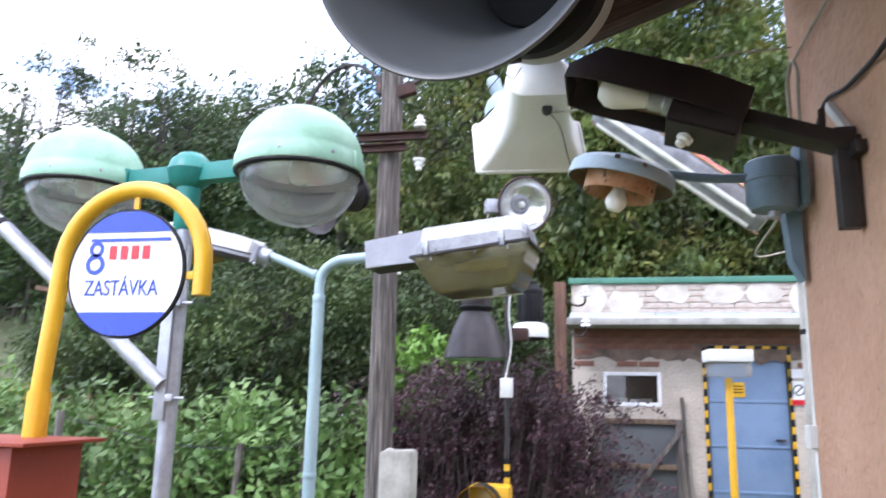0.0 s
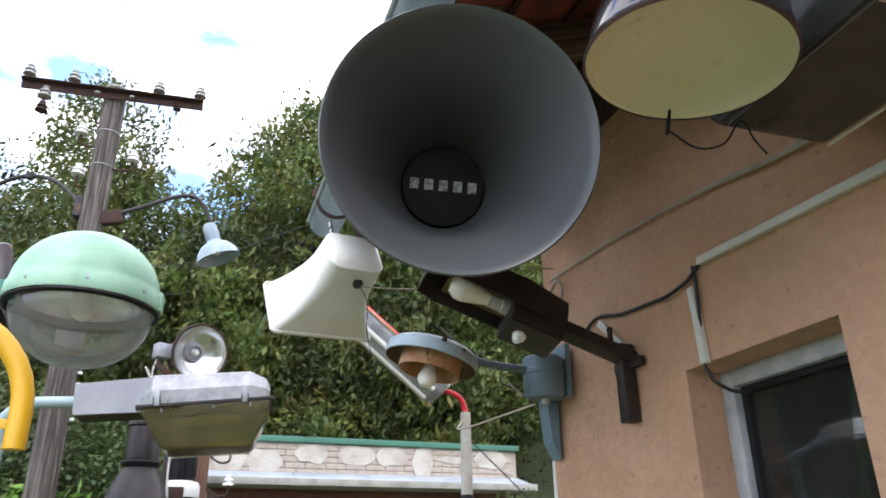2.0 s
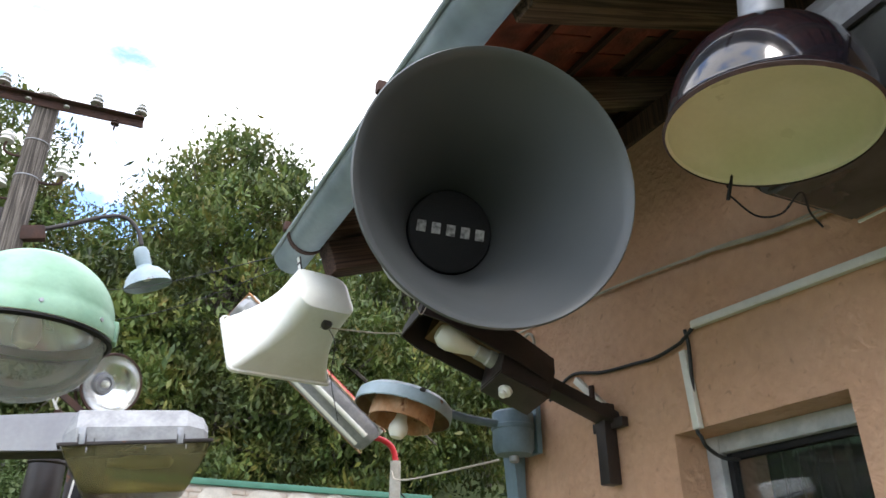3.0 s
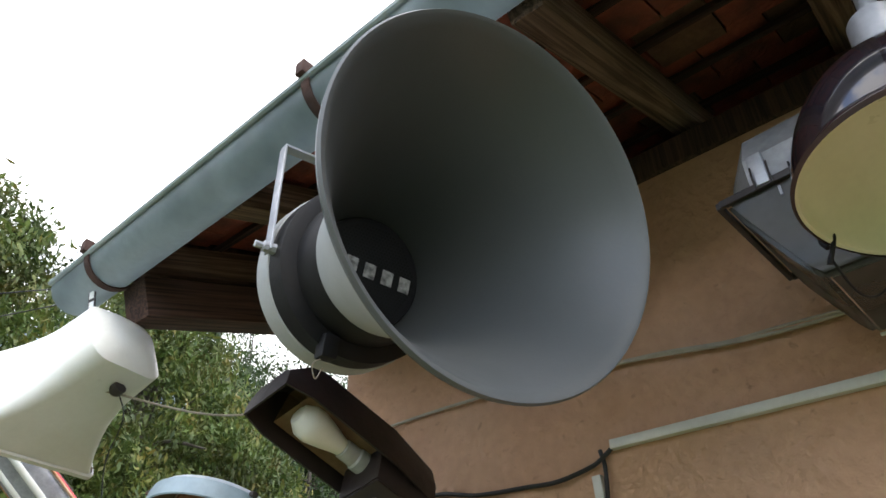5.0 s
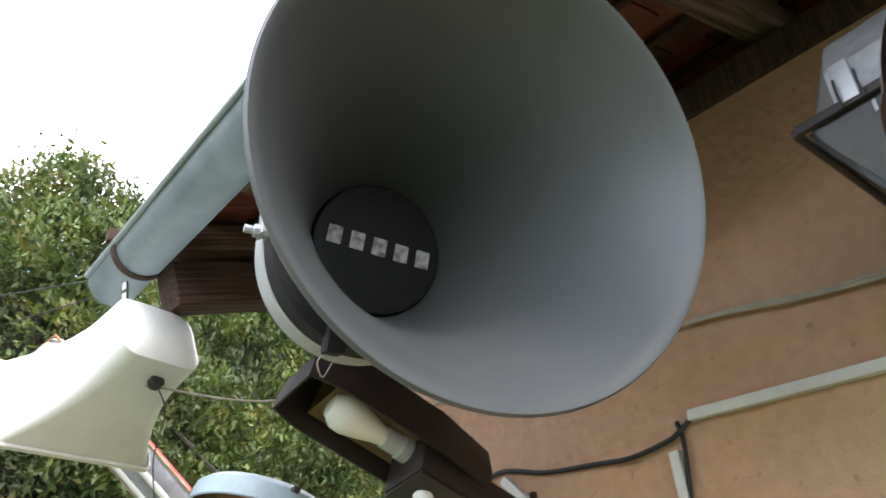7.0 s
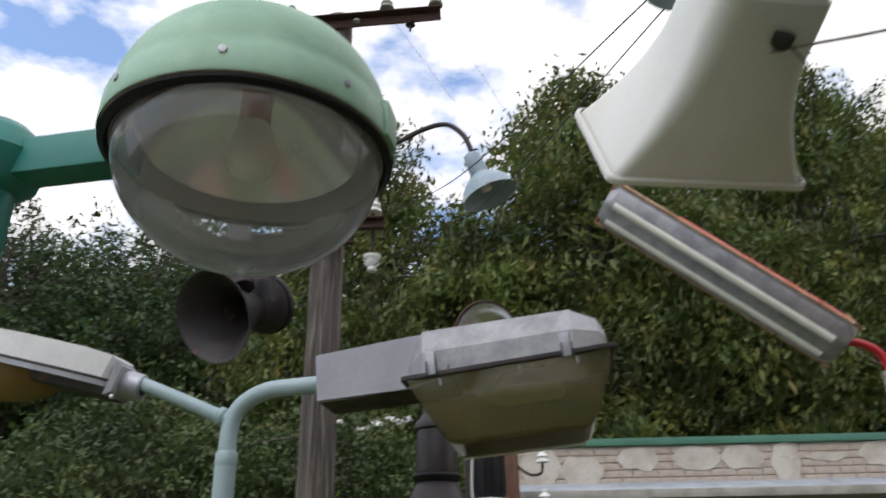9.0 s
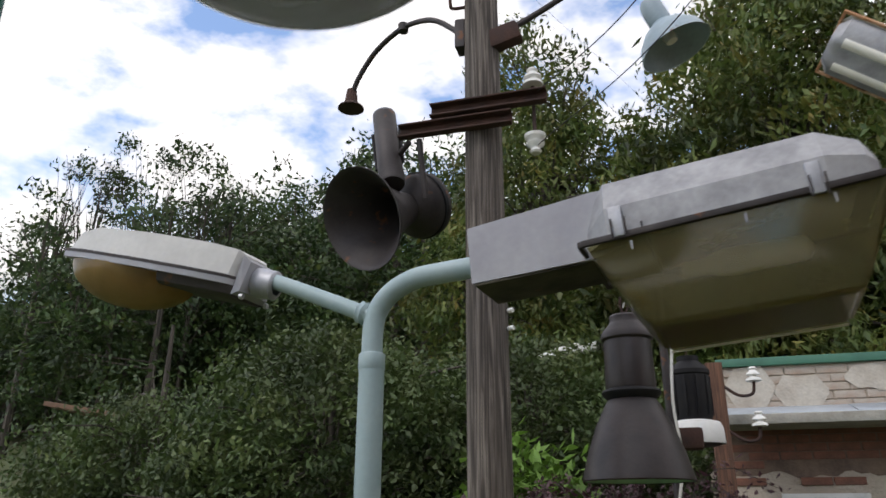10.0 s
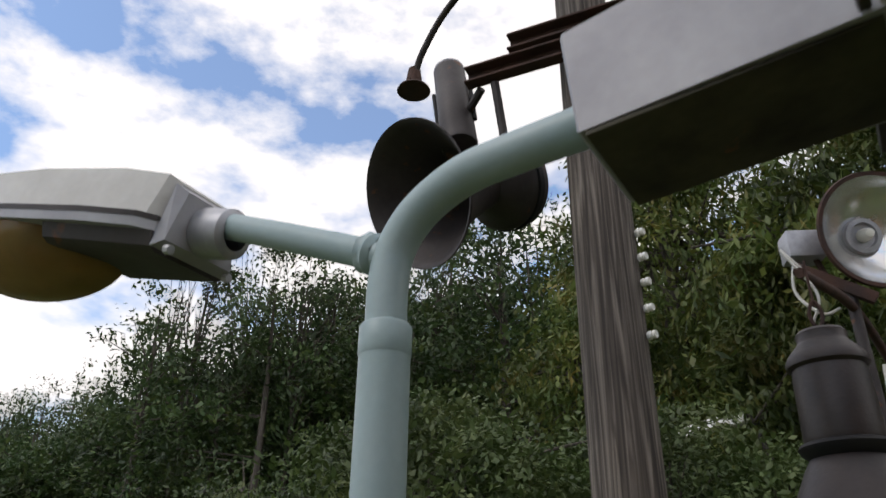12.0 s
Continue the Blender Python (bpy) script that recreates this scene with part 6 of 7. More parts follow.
def build_shed():
    s = thing("shed", (0, 0, 0, 0, 0, 0), "old low brick shed with crumbling plaster, parapet and blue steel door", "shed")
    wx0, wx1, wz0, wz1 = 1.92, 2.58, 1.39, 1.785
    dx0, dx1, dz = 3.05, 4.01, 2.08
    D = 3.4
    for a, b, c, d in ((SX0, wx0, -0.2, 2.3), (wx0, wx1, -0.2, wz0), (wx0, wx1, wz1, 2.3), (wx1, dx0, -0.2, 2.3), (dx0, dx1, dz, 2.3), (dx1, SX1, -0.2, 2.3)):
        part("wall", box((b - a, 0.3, d - c), ((a + b) / 2, SY + 0.15, (c + d) / 2), 0), SHED_PLASTER, s)
    part("wall", box((0.3, D - 0.3, 2.4), (SX0 + 0.15, SY + 0.3 + (D - 0.3) / 2, 1.0), 0), SHED_PLASTER, s)
    part("wall", box((0.3, D - 0.3, 2.4), (SX1 - 0.15, SY + 0.3 + (D - 0.3) / 2, 1.0), 0), SHED_PLASTER, s)
    part("wall", box((SX1 - SX0, 0.2, 2.4), ((SX0 + SX1) / 2, SY + D + 0.1, 1.0), 0), SHED_PLASTER, s)
    roof = part("roof_slab", box((SX1 - SX0 + 0.1, D + 0.6, 0.08), ((SX0 + SX1) / 2, SY + D / 2 - 0.2, 2.335), 0.01), CONCRETE, s, "concrete eaves slab")
    par = part("parapet", box((SX1 - SX0, 0.22, 0.37), ((SX0 + SX1) / 2, SY + 0.11, 2.655), 0.008), SHED_PLASTER, s, "crumbling plastered brick parapet")
    part("trim", box((SX1 - SX0 + 0.06, 0.30, 0.07), ((SX0 + SX1) / 2, SY + 0.10, 2.875), 0.006), ROOF_GREEN, s, "green metal coping")
    for i in range(4):
        L = (SX1 - SX0 + 0.04) / 4
        fl = box((L - 0.006, 0.42, 0.012), (SX0 - 0.02 + L * (i + 0.5), SY - 0.20, 2.43 + 0.003 * (i % 2)), 0.002, Matrix.Rotation(radians(16), 4, 'X'))
        part("flashing", fl, FLASHING, s, "sheet zinc flashing")
    part("gutter_edge", box((SX1 - SX0 + 0.04, 0.02, 0.035), ((SX0 + SX1) / 2, SY - 0.41, 2.37), 0.004), FLASHING, s)
    d = part("door", box((dx1 - dx0 - 0.1, 0.05, dz - 0.05), ((dx0 + dx1) / 2, SY + 0.06, (dz - 0.05) / 2), 0.006), DOOR_BLUE, s, "blue painted sheet steel door")
    for z in (0.47, 0.97, 1.47):
        part("rail", box((dx1 - dx0 - 0.11, 0.012, 0.03), ((dx0 + dx1) / 2, SY + 0.03, z), 0.003), DOOR_BLUE, d)
    part("door_handle", box((0.10, 0.04, 0.02), (dx1 - 0.16, SY + 0.01, 1.05), 0.005), DARK_STEEL, d)
    for x in (dx0 + 0.02, dx1 - 0.02):
        for i in range(26):
            st = box((0.036, 0.02, 0.079), (x, SY - 0.004, 0.04 + i * 0.08), 0.001)
            part("hazard_stripe", st, (YELLOW, BLACK)[i % 2], s)
    for i in range(10):
        part("hazard_stripe", box((0.084, 0.02, 0.036), (dx0 + 0.10 + i * 0.086, SY - 0.004, dz + 0.0), 0.001), (BLACK, YELLOW)[i % 2], s)
    part("door_sticker", box((0.145, 0.003, 0.17), (3.43, SY + 0.026, 1.60), 0), YELLOW, s, "yellow sticker with illegible bars")
    for i in range(3):
        part("sticker_bar", box((0.11, 0.002, 0.014), (3.43, SY + 0.023, 1.64 - i * 0.035), 0), BLACK, s)
    w = part("window", box((0.04, 0.06, wz1 - wz0), (wx0 + 0.02, SY + 0.02, (wz0 + wz1) / 2), 0.004), WHITE, s, "white wooden window")
    part("window_frame", box((0.04, 0.06, wz1 - wz0), (wx1 - 0.02, SY + 0.02, (wz0 + wz1) / 2), 0.004), WHITE, w)
    part("window_frame", box((wx1 - wx0 - 0.08, 0.06, 0.04), ((wx0 + wx1) / 2, SY + 0.02, wz1 - 0.02), 0.004), WHITE, w)
    part("window_frame", box((wx1 - wx0 - 0.08, 0.06, 0.045), ((wx0 + wx1) / 2, SY + 0.02, wz0 + 0.022), 0.004), WHITE, w)
    part("pane", box((wx1 - wx0 - 0.06, 0.004, wz1 - wz0 - 0.06), ((wx0 + wx1) / 2, SY + 0.03, (wz0 + wz1) / 2), 0), GLASS, w)
    # Near-black sheet and floor: the shed's inner shade, set as colour.
    part("shed_shade_sheet", box((SX1 - SX0 - 0.7, 0.02, 2.1), ((SX0 + SX1) / 2, SY + 1.6, 1.0), 0), SHADE_BLACK, s)
    part("floor", box((SX1 - SX0 - 0.6, D - 0.4, 0.02), ((SX0 + SX1) / 2, SY + D / 2, 0.0), 0), SHADE_BLACK, s)
    for i in range(4):
        part("clutter", box((0.05 + 0.03 * i, 0.05, 0.06 + 0.02 * (i % 2)), (wx0 + 0.1 + 0.13 * i, SY + 0.14, wz0 + 0.05), 0.006), (WHITE, PORCELAIN_GREY)[i % 2], s)
    # warning plates
    part("plate", box((0.165, 0.004, 0.27), (4.07, SY - 0.012, 1.57), 0), WHITE, s, "white prohibition plate")
    part("plate", box((0.165, 0.004, 0.27), (4.25, SY - 0.012, 1.57), 0), WHITE, s, "white warning plate")
    part("plate_bar", box((0.155, 0.003, 0.06), (4.07, SY - 0.016, 1.47), 0), RED_SIGN, s)
    part("plate_bar", box((0.155, 0.003, 0.06), (4.25, SY - 0.016, 1.47), 0), ORANGE, s)
    part("prohibition_ring", lathe([(0.05, 0), (0.062, 0), (0.062, 0.002), (0.05, 0.002), (0.05, 0)], 28, frame_axes((4.07, SY - 0.015, 1.605), (0, -1, 0))), BLACK, s)
    part("prohibition_bar", box((0.012, 0.003, 0.11), (4.07, SY - 0.016, 1.605), 0, Matrix.Rotation(radians(40), 4, 'Y')), BLACK, s)
    part("warning_triangle", ngon_prism([(4.185, 1.545), (4.315, 1.545), (4.25, 1.66)], 0.003), ORANGE, s).location.y = SY - 0.018
    part("plate", box((0.15, 0.004, 0.10), (4.06, SY - 0.012, 1.79), 0), WHITE, s)
    # lattice gate and planks under the window
    g = thing("board_gate", (0, 0, 0, 0, 0, 0), "weathered wooden frame gate leaning under the shed window", "gate")
    for z in (1.22, 0.72, 0.2):
        part("rail", box((0.95, 0.04, 0.06), (2.3, SY - 0.10, z), 0.006), RAFTER_WOOD, g)
    for x in (1.85, 2.75):
        part("stile", box((0.07, 0.05, 1.25), (x, SY - 0.10, 0.62), 0.006), POLE_WOOD, g)
    part("brace", box((0.05, 0.04, 1.05), (2.45, SY - 0.13, 0.72), 0.006, Matrix.Rotation(radians(38), 4, 'Y')), POLE_WOOD, g)
    part("panel", box((0.88, 0.015, 1.15), (2.3, SY - 0.06, 0.62), 0.003), HORN_GREY, g, "dull grey sheet panel")
    st = solid("leaning_pole", tube([(2.85, SY - 0.12, 0), (2.80, SY - 0.05, 1.5)], 0.022, 8, False), POLE_WOOD, "grey wooden stake leaning on the shed", "stake")
    return s, par


SHED, PARAPET = build_shed()


def build_shed_post():
    p = thing("brown_post", (1.462, 8.531, 0, 0, 0, 0), "brown stained timber post with two hook insulators", "post")
    part("shaft", box((0.13, 0.13, 2.95), (0, 0, 1.275), 0.012), BROWN_WOOD, p)
    for z in (2.585, 2.245):
        hk = part("hook", tube([(0.05, -0.05, z - 0.02), (0.16, -0.06, z - 0.10), (0.26, -0.06, z - 0.09), (0.28, -0.06, z)], 0.012, 8), RUST, p)
        insulator(hk, (0.28, -0.06, z + 0.01), PORCELAIN, 1.4)


build_shed_post()


# ---- far small things ----
def build_far_bits():
    h = thing("garden_hut", (-7.6, 13.8, 1.05, 0, 0, 12), "small garden hut with a rusty sheet roof among trees", "hut")
    part("wall", box((2.2, 1.8, 2.0), (0, 0, 1.0), 0.01), BEAM_WOOD, h)
    part("roof", box((2.9, 2.4, 0.08), (0, 0, 2.1), 0.01, Matrix.Rotation(radians(9), 4, 'Y')), TILE_DARK, h)
    w = thing("glazed_frame", (-3.3, 13.2, 0.9, 0, 0, 8), "small pale cold frame with metal bars in the garden", "cold frame")
    part("base", box((1.5, 0.9, 0.5), (0, 0, 0.25), 0.01), WHITE, w)
    for i in range(6):
        part("bar", box((0.03, 0.95, 0.05), (-0.7 + 0.28 * i, 0, 0.75), 0.004, Matrix.Rotation(radians(25), 4, 'X')), GALV, w)
    part("glass", box((1.45, 0.9, 0.02), (0, 0, 0.72), 0.004, Matrix.Rotation(radians(25), 4, 'X')), FLASHING, w)
    l = thing("distant_lamp", (-0.25, 12.75, 3.80, 0, -14, 0), "white flat street lamp head above the bushes", "lamp")
    part("lid", loft([[(x, y * w, z * w) for y, z in ((-0.15, -0.05), (-0.13, 0.04), (-0.06, 0.08), (0.06, 0.08), (0.13, 0.04), (0.15, -0.05))] for x, w in ((-0.36, 0.5), (-0.30, 0.85), (-0.05, 1.0), (0.22, 0.95), (0.28, 0.7))]), WHITE, l)
    part("neck", box((0.26, 0.18, 0.10), (0.40, 0, -0.04), 0.03), WHITE, l)
    part("post", tube([(0.48, 0, -0.04), (0.58, 0.05, -0.25), (0.60, 0.05, -3.4)], 0.03, 10), DARK_STEEL, l)
    for x, y, hgt in ((-3.0, 6.2, 1.25), (-1.35, 6.5, 1.0), (-0.75, 6.6, 1.05)):
        solid("fence_stake", tube([(x, y, -0.1), (x + 0.04, y, hgt)], 0.035, 8, False), POLE_WOOD, "weathered wooden stake among raspberry canes", "stake", "", "garden stakes")
    solid("fence_wire", tube([(-3.0, 6.2, 1.2), (-1.3, 6.5, 0.95), (1.2, 8.2, 1.3)], 0.006, 6), CABLE, "dark sagging garden wire", "wire")


build_far_bits()
conduit("service_wire", [(0.64, 5.15, 3.36), (1.1, 4.3, 3.12), (1.60, 3.1, 2.93)], 0.0022, CABLE, "thin service wire from pole to house")
conduit("service_wire", [(0.64, 5.15, 3.10), (1.2, 4.2, 2.95), (1.66, 3.0, 2.88)], 0.002, CABLE, "thin service wire from pole to house")
for dx, dz in ((0, 0), (0.32, 0.02), (0.95, 0.07), (1.27, 0.1)):
    conduit("line_wire", [(-0.25 + dx, 5.18, 4.68 + dz), (1.2 + dx * 1.2, 12, 6.6 + dz), (3.0 + dx * 1.6, 26, 11.5)], 0.0012, CABLE, "thin overhead line wire")

# ---- trees and bushes ----
tree("walnut_tree", (3.6, 14.4, ground_height(3.6, 14.4)), (3.6, 14.4, 9.3),
     [(3.4, 14.2, 6.4, 2.6, 2.2, 3.4), (1.6, 13.6, 4.9, 1.8, 1.6, 2.1), (5.4, 13.8, 5.2, 2.1, 1.7, 2.4), (3.6, 14.4, 9.2, 1.5, 1.4, 1.7), (3.0, 13.0, 4.2, 1.9, 1.2, 1.3)],
     LEAF_WALNUT, "tall walnut tree with drooping yellow-green leaves", (0.16, 0.058), 1450, 58, 0.20, 0.24, 0.9, "walnut trees")
tree("walnut_tree", (-0.6, 15.6, ground_height(-0.6, 15.6)), (-0.8, 15.6, 10.2),
     [(-0.7, 15.4, 6.2, 2.0, 1.9, 3.2), (-1.9, 15.0, 4.8, 1.4, 1.4, 2.0), (-0.9, 15.6, 9.6, 1.2, 1.2, 1.7), (0.6, 14.9, 5.0, 1.4, 1.3, 2.0)],
     LEAF_WALNUT, "slender walnut tree with a thin airy top", (0.15, 0.055), 800, 46, 0.20, 0.2, 0.9, "walnut trees")
tree("walnut_tree", (8.2, 15.6, ground_height(8.2, 15.6)), (8.2, 15.6, 10.5),
     [(8.2, 15.4, 7.2, 2.5, 2.2, 3.3), (6.8, 14.6, 5.2, 1.8, 1.5, 2.0), (10.2, 15.2, 6.4, 2.0, 1.7, 2.2), (8.2, 15.6, 10.2, 1.4, 1.3, 1.5)],
     LEAF_WALNUT, "broad walnut tree on the slope behind the shed", (0.16, 0.058), 1200, 52, 0.21, 0.24, 0.9, "walnut trees")
tree("fruit_tree", (-2.3, 9.6, ground_height(-2.3, 9.6)), (-2.3, 9.6, 3.3),
     [(-2.3, 9.5, 2.25, 1.5, 1.3, 1.2), (-3.3, 9.8, 1.8, 1.1, 1.0, 0.95), (-1.2, 9.5, 1.9, 1.0, 0.9, 1.0)],
     LEAF_FRUIT, "low dense fruit tree with dark green leaves", (0.075, 0.04), 1100, 40, 0.105, 0.1, 0.3, "fruit trees")
tree("fruit_tree", (-0.4, 10.6, ground_height(-0.4, 10.6)), (-0.4, 10.6, 3.0),
     [(-0.4, 10.5, 2.3, 1.2, 1.1, 1.2), (0.5, 10.8, 2.0, 1.0, 1.0, 1.1)],
     LEAF_FRUIT, "low fruit tree with grey-green leaves", (0.075, 0.04), 700, 34, 0.11, 0.09, 0.3, "fruit trees")
tree("fruit_tree", (-5.6, 11.2, ground_height(-5.6, 11.2)), (-5.6, 11.2, 4.2),
     [(-5.6, 11.2, 2.3, 1.2, 1.1, 0.9), (-6.9, 11.6, 2.1, 1.1, 1.0, 0.8)],
     LEAF_FRUIT, "dark fruit tree further along the garden", (0.085, 0.045), 700, 30, 0.17, 0.1, 0.3, "fruit trees")

for x, y, top in ((-17.0, 20.0, 12.8), (-14.4, 18.5, 11.9), (-12.6, 18.7, 12.2), (-10.7, 18.4, 11.1), (-7.4, 19.5, 11.4)):
    blobs = [(x + RNG.normal() * 0.75, y + RNG.normal() * 0.4, top - 0.3 - 0.55 * k, 0.45 + 0.16 * k, 0.5, 0.30) for k in range(8)]
    tree("locust_tree", (x, y, ground_height(x, y)), (x + 0.3, y, top - 1.6), blobs, LEAF_FOREST,
         "tall thin locust tree with an airy crown on the hill", (0.14, 0.065), 80, 24, 0.15, 0.07, 0.5, "locust trees", 0.1)


def shrub(name, blobs, mat, label, leaf, clumps, per, sigma, droop=0.1, category="shrub", shell=0.4, stems=24):
    ob = thing(name, (blobs[0][0], blobs[0][1], 0, 0, 0, 0), label, category)
    o = (blobs[0][0], blobs[0][1], 0)
    loc = [(b[0] - o[0], b[1] - o[1], b[2], *b[3:]) for b in blobs]
    pts, cc = crown_points(loc, per, clumps, sigma, shell)
    keep = pts[:, 2] > 0.02
    bm = bmesh.new()
    for q in cc[:: max(1, len(cc) // stems)]:
        q = Vector(q)
        r = Vector((q.x * 0.35, q.y * 0.35, -0.05))
        tube([r, r.lerp(q, 0.55) + Vector((0, 0, 0.12)), q], (0.014, 0.003), 5, steps=4, bm=bm)
    part("stem_work", bm, BARK, ob)
    leaf_mesh("leaves", pts[keep], *leaf, mat, droop, ob)
    return ob


def build_barberry():
    """Long arching sprays from a broad stool, set with small leaves."""
    ob = thing("barberry_bush", (0.8, 7.75, 0, 0, 0, 0), "dense purple-leaved barberry bush beside the shed", "shrub")
    bm, pts = bmesh.new(), []
    for i in range(560):
        root = Vector((RNG.uniform(-1.25, 1.05), RNG.uniform(-0.3, 0.3), -0.05))
        a = RNG.uniform(0, 2 * math.pi)
        reach, high = RNG.uniform(0.15, 0.75), RNG.uniform(0.6, 1.98) * (1 - 0.22 * abs(root.x))
        out = Vector((math.cos(a) * reach, math.sin(a) * reach * 0.7, 0))
        path = [root, root + out * 0.35 + Vector((0, 0, high * 0.75)), root + out * 0.75 + Vector((0, 0, high)), root + out * 1.25 + Vector((0, 0, high * RNG.uniform(0.72, 0.95)))]
        line = tube(path, (0.007, 0.002), 4, steps=3, bm=bm)
        for q in smooth_path(path, 16)[10:]:
            pts.extend(np.array(q) + RNG.normal(size=(2, 3)) * 0.03)
    part("stem_work", bm, BARK, ob)
    leaf_mesh("leaves", np.array(pts), 0.045, 0.024, LEAF_PURPLE, -0.3, ob)


build_barberry()
shrub("raspberry_bush", [(-2.2, 6.9, 0.6, 0.7, 0.6, 0.7), (-1.5, 7.0, 0.75, 0.45, 0.5, 0.75), (-0.9, 6.9, 0.5, 0.6, 0.5, 0.6), (-0.55, 7.0, 0.85, 0.3, 0.35, 0.55)], LEAF_BERRY,
      "leafy raspberry canes in the garden", (0.105, 0.065), 420, 15, 0.15, 0.1, stems=70)
shrub("raspberry_bush", [(-3.3, 7.1, 0.7, 0.7, 0.6, 0.8), (-4.2, 7.3, 0.55, 0.7, 0.6, 0.6), (-5.2, 7.8, 0.8, 0.9, 0.7, 0.8)], LEAF_BERRY,
      "leafy raspberry canes in the garden", (0.105, 0.065), 420, 15, 0.15, 0.1, stems=60)
shrub("elder_bush", [(-0.12, 9.0, 1.5, 0.5, 0.45, 0.7)], LEAF_BRIGHT, "young bright green sapling behind the pole", (0.13, 0.06), 130, 16, 0.13, 0.6)
shrub("dry_flower_bed", [(-4.6, 9.0, 0.6, 1.2, 0.5, 0.7), (-3.4, 8.8, 0.5, 0.6, 0.4, 0.6)], LEAF_DRY, "dry brown stalks in the flower bed", (0.22, 0.015), 220, 14, 0.13, -0.8, "plant")
shrub("yellow_flowers", [(-5.9, 9.0, 1.0, 0.5, 0.4, 0.5)], LEAF_YELLOW, "clump of yellow autumn flowers", (0.04, 0.03), 120, 12, 0.08, -0.2, "flowers")
shrub("slope_bush", [(4.75, 7.6, 1.35, 0.42, 0.4, 0.8), (4.7, 7.5, 0.7, 0.5, 0.4, 0.6)], LEAF_FRUIT, "small feathery green bush between shed and house", (0.06, 0.02), 380, 20, 0.09, -0.3)
shrub("slope_bush", [(7.0, 9.4, 1.3, 0.8, 0.7, 1.0), (8.4, 10.2, 1.6, 0.9, 0.8, 1.1)], LEAF_FRUIT, "green bush on the bank beside the shed", (0.08, 0.04), 420, 22, 0.13, 0.0)


def build_grass():
    n = 26000
    x = RNG.uniform(-9, 12, n)
    y = RNG.uniform(5.6, 15, n)
    keep = ~((x > 1.3) & (x < 5.4) & (y > 8.1) & (y < 12.2))
    x, y = x[keep], y[keep]
    z = np.array([ground_height(a, b) for a, b in zip(x, y)])
    pts = np.stack([x, y, z + 0.07], 1)
    ob = leaf_mesh("grass", pts, 0.24, 0.022, GRASS, -1.4)
    tagged(ob, "rough uncut meadow grass on the bank", "grass", "", "stuff")


build_grass()


def build_forest():
    """The wooded hill: crowns at many places on the slope, joined as one."""
    all_pts = []
    lims = bmesh.new()
    spots = []
    for _ in range(360):
        x = RNG.uniform(-46, 34)
        y = 17.5 + 21 * RNG.random() ** 0.85
        if -4 < x < 11 and y < 19:
            continue
        spots.append((x, y))
    for _ in range(70):
        spots.append((RNG.uniform(-24, -3.5), RNG.uniform(17.5, 27)))
    for x, y in spots:
        g = ground_height(x, y)
        h = RNG.uniform(3.8, 8.0) * (1.2 if x > 8 else 1.0) * (0.66 if x < -18 and y < 29 else 1.0)
        r = h * RNG.uniform(0.26, 0.36)
        k = 1.0 if y < 26 else 0.8
        blobs = [(x, y, g + h * 0.55, r, r, h * 0.42), (x + RNG.normal() * r * 0.6, y - r * 0.3, g + h * 0.4, r * 0.8, r * 0.8, h * 0.3), (x + RNG.normal() * r * 0.3, y, g + h * 0.86, r * 0.5, r * 0.5, h * 0.2)]
        pts, cc = crown_points(blobs, 26, int(92 * k), 0.22, 0.32)
        all_pts.append(pts)
        tube([(x, y, g - 0.2), (x + 0.1, y, g + h * 0.5), (x, y, g + h * 0.95)], (0.13, 0.02), 6, steps=3, bm=lims)
        for q in cc[::9]:
            q = Vector(q)
            s = Vector((x, y, min(q.z - 0.2, g + h * 0.7)))
            tube([s, s.lerp(q, 0.6), q], (0.03, 0.006), 4, steps=2, bm=lims)
    # undergrowth close to the slope
    n = 1500
    ux, uy = RNG.uniform(-40, 30, n), RNG.uniform(15.5, 38, n)
    uz = np.array([ground_height(a, b) for a, b in zip(ux, uy)])
    c = np.stack([ux, uy, uz + 0.5], 1)
    all_pts.append((c[:, None, :] + RNG.normal(size=(n, 30, 3)) * np.array([0.7, 0.7, 0.5])).reshape(-1, 3))
    pts = np.concatenate(all_pts)
    ob = leaf_mesh("hill_forest_leaves", pts, 0.165, 0.085, LEAF_FOREST, 0.35, spray=13)
    tagged(ob, "dense mixed deciduous forest on the steep hill", "forest", "", "stuff")
    tagged(link("hill_forest_trunks", lims, BARK), "grey trunks and branches of the hill forest", "forest", "", "stuff")


build_forest()


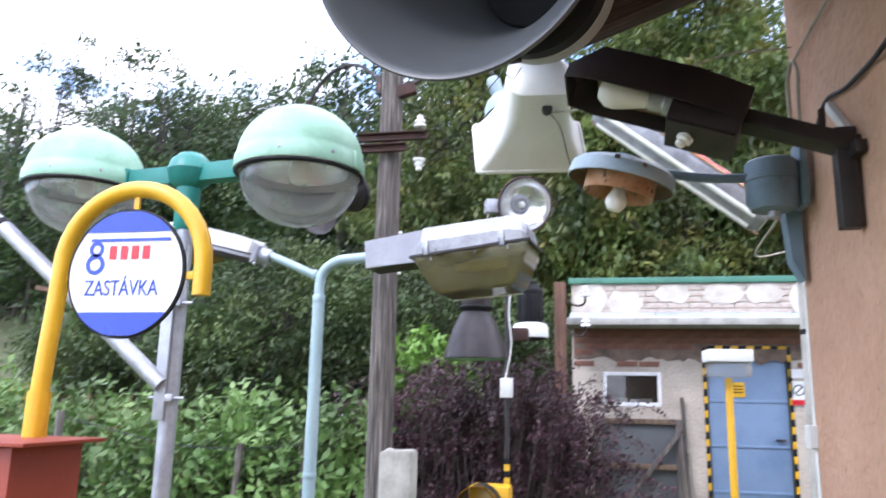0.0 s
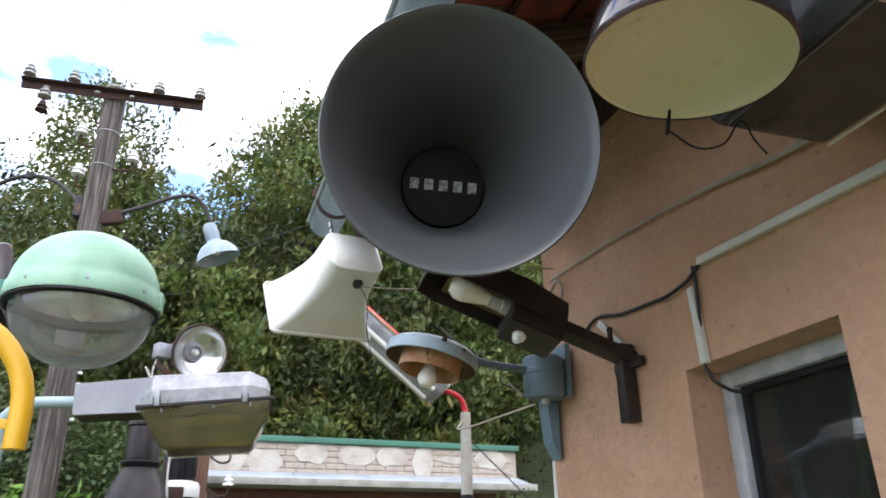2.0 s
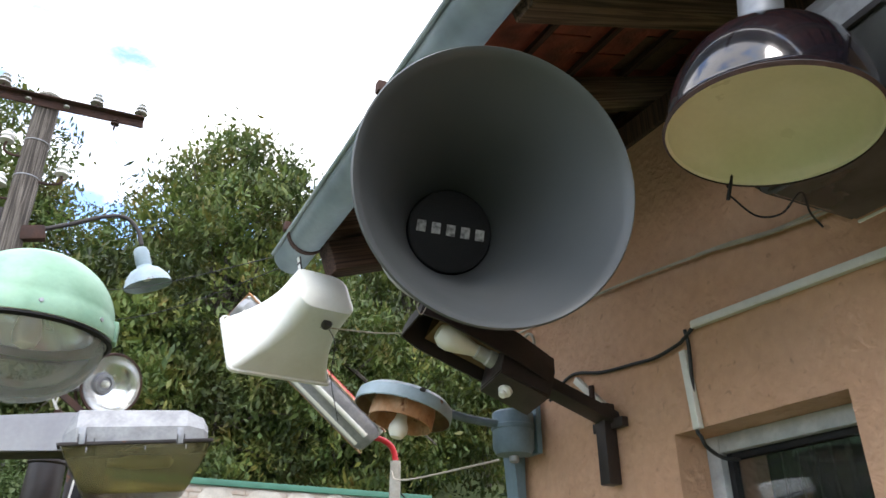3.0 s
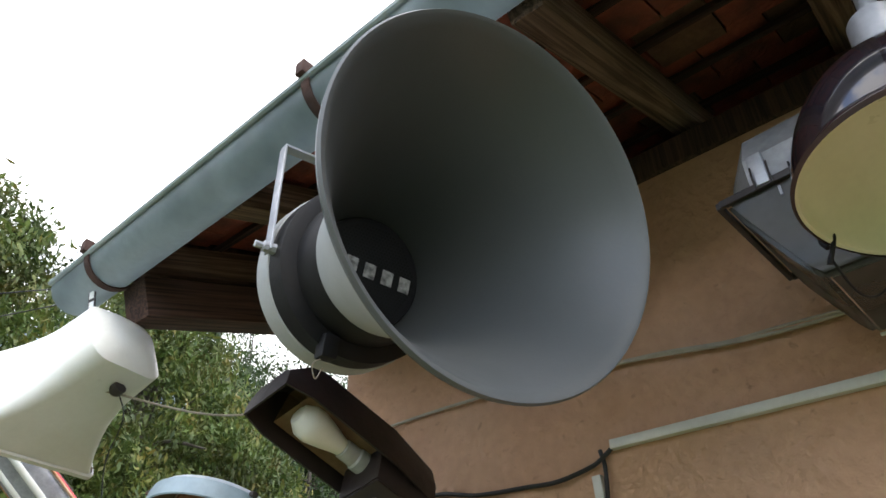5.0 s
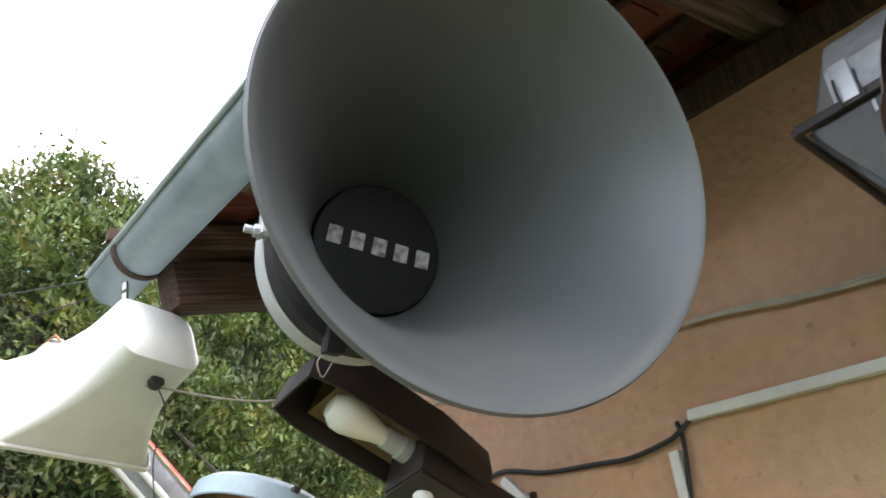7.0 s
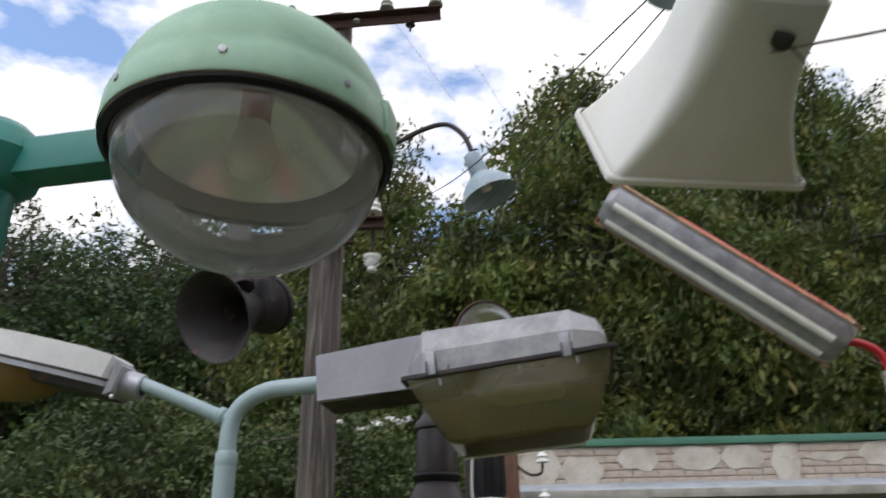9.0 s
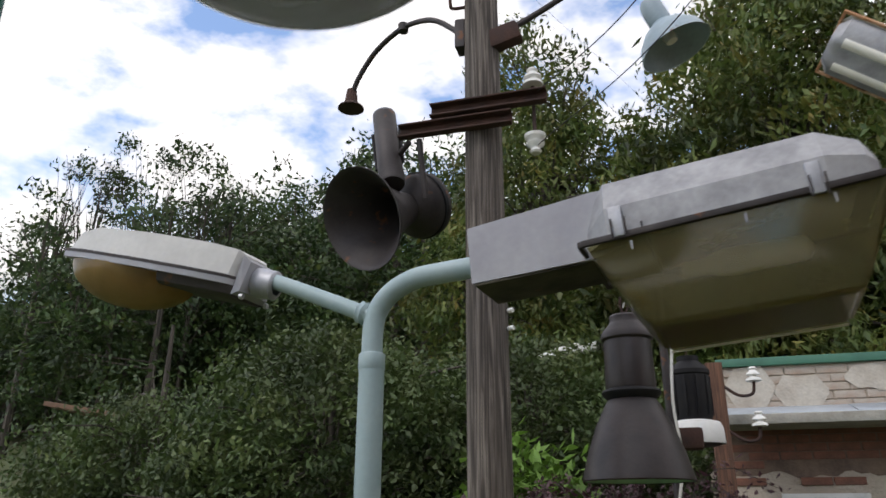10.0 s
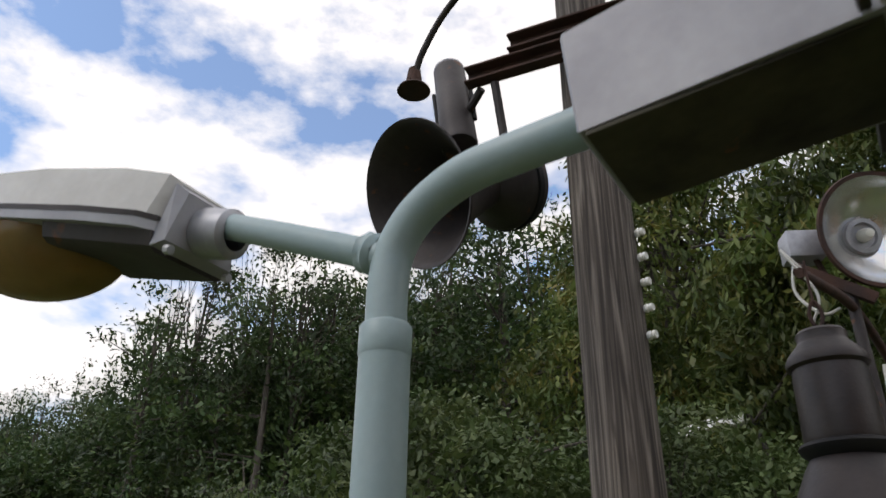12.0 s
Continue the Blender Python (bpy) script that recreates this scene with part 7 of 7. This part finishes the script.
# ---- roof tiles seen from below, parapet bricks ----
def build_tiles():
    w, l, t = 0.205, 0.262, 0.02
    meshes = []
    for k, mat in enumerate((TILE_RED, TILE_DARK)):
        bm = box((w - 0.006, l + 0.02, t), (0, 0, 0), 0.003)
        me = bpy.data.meshes.new("tile")
        bm.to_mesh(me)
        bm.free()
        me.materials.append(mat)
        meshes.append(me)
    ang = math.atan(SLOPE)
    made = 0
    for r in range(8):
        x = EX + 0.09 + r * 0.27 * math.cos(ang)
        for c in range(36):
            y = 2.96 - (c + 0.5) * w - (r % 2) * w / 2
            ob = new("tile", meshes[0 if RNG.random() < (0.88 if r < 3 else 0.5) else 1])
            ob.parent = ROOF
            ob.matrix_world = Matrix.Translation((x, y, roof_z(x) + 0.115)) @ Matrix.Rotation(-ang + 0.03, 4, 'Y') @ Matrix.Rotation(math.pi / 2, 4, 'Z') @ Matrix.Rotation(RNG.normal() * 0.01, 4, 'Z')
            made += 1
    rest = bmesh.new()
    bm = box((2.05, 7.8, 0.02), (4.15, 2.96 - 3.9, roof_z(4.15) + 0.13), 0, Matrix.Rotation(-ang, 4, 'Y'), rest)
    box((3.75, 7.8, 0.02), (6.80, 2.96 - 3.9, roof_z(3.38) + 0.13), 0, Matrix.Rotation(ang, 4, 'Y'), rest)
    # Unseen sheet added over the tiles to block light through their gaps.
    box((3.0, 7.8, 0.02), (EX + 1.45, 2.96 - 3.9, roof_z(EX + 1.45) + 0.155), 0, Matrix.Rotation(-ang, 4, 'Y'), rest)
    tagged(part("upper_roof_and_light_stop", rest, TILE_DARK, ROOF), kind="stuff")


build_tiles()


def ragged(x0, x1, z0, z1, y, thick, rough, step=0.06, top=False):
    """An upright sheet of render whose outline has crumbled away unevenly."""
    n = max(4, int((x1 - x0) / step))
    xs = [x0 + (x1 - x0) * i / n for i in range(n + 1)]
    ends = [min(1.0, 5 * i / n, 5 * (n - i) / n) if top else 1.0 for i in range(n + 1)]
    mid = (z0 + z1) / 2
    low = [(x, z0 + rough * (noise.noise(Vector((x * 5, z0, 2))) + 0.6 * noise.noise(Vector((x * 17, z0, 5))))) for x in xs]
    high = [(x, z1 + (rough * noise.noise(Vector((x * 6, z1, 8))) if top else 0)) for x in reversed(xs)]
    low = [(x, mid + (z - mid) * (0.15 + 0.85 * e)) for (x, z), e in zip(low, ends)]
    high = [(x, mid + (z - mid) * (0.15 + 0.85 * e)) for (x, z), e in zip(high, reversed(ends))]
    return loft([[(x, yy, z) for x, z in low + high] for yy in (y, y - thick)])


def build_bricks():
    def brick_mesh(mat, deep):
        bm = box((0.235, deep, 0.062), (0, 0, 0), 0.006)
        for v in bm.verts:
            v.co += Vector((noise.noise(v.co * 40), 0.3 * noise.noise(v.co * 30), noise.noise(v.co * 50 + Vector((3, 0, 0))))) * 0.004
        me = bpy.data.meshes.new("brick")
        bm.to_mesh(me)
        bm.free()
        me.materials.append(mat)
        return me
    red, pale = brick_mesh(BRICK, 0.03), brick_mesh(PALE_BRICK, 0.02)
    part("bare_wall", ragged(SX0 + 0.02, SX1 - 0.02, 1.93, 2.30, SY, 0.006, 0.09), MORTAR, SHED, "bare dark brickwork under the eaves")
    for r in range(7):
        for c in range(16):
            x = SX0 + 0.14 + c * 0.25 + (r % 2) * 0.125
            z = 1.88 + r * 0.068
            if x > SX1 - 0.15 or (2.92 < x < 4.14 and z < 2.15):
                continue
            if noise.noise(Vector((x * 1.7, z * 3.0, 4.0))) < (-0.6 if z > 2.02 else 0.12):
                continue
            ob = new("brick", red)
            ob.parent = SHED
            ob.location = (x, SY - 0.002 + 0.006 * RNG.random(), z)
    for r in range(5):
        for c in range(16):
            x = SX0 + 0.14 + c * 0.25 + (r % 2) * 0.11
            if x > SX1 - 0.13:
                continue
            ob = new("brick", pale)
            ob.parent = PARAPET
            ob.location = (x, SY - 0.004 + 0.004 * RNG.random(), 2.50 + r * 0.072)
    x = SX0 + 0.03
    while x < SX1 - 0.4:
        w = RNG.uniform(0.25, 0.62)
        z0 = RNG.choice([2.475, 2.60, 2.67])
        part("render_flake", ragged(x, min(x + w, SX1 - 0.03), z0, RNG.choice([2.74, 2.82, 2.835]), SY - 0.012, 0.009, 0.035, 0.04, True), FLAKE, PARAPET, "loose flaking lime render")
        x += w + RNG.uniform(-0.02, 0.16)


build_bricks()
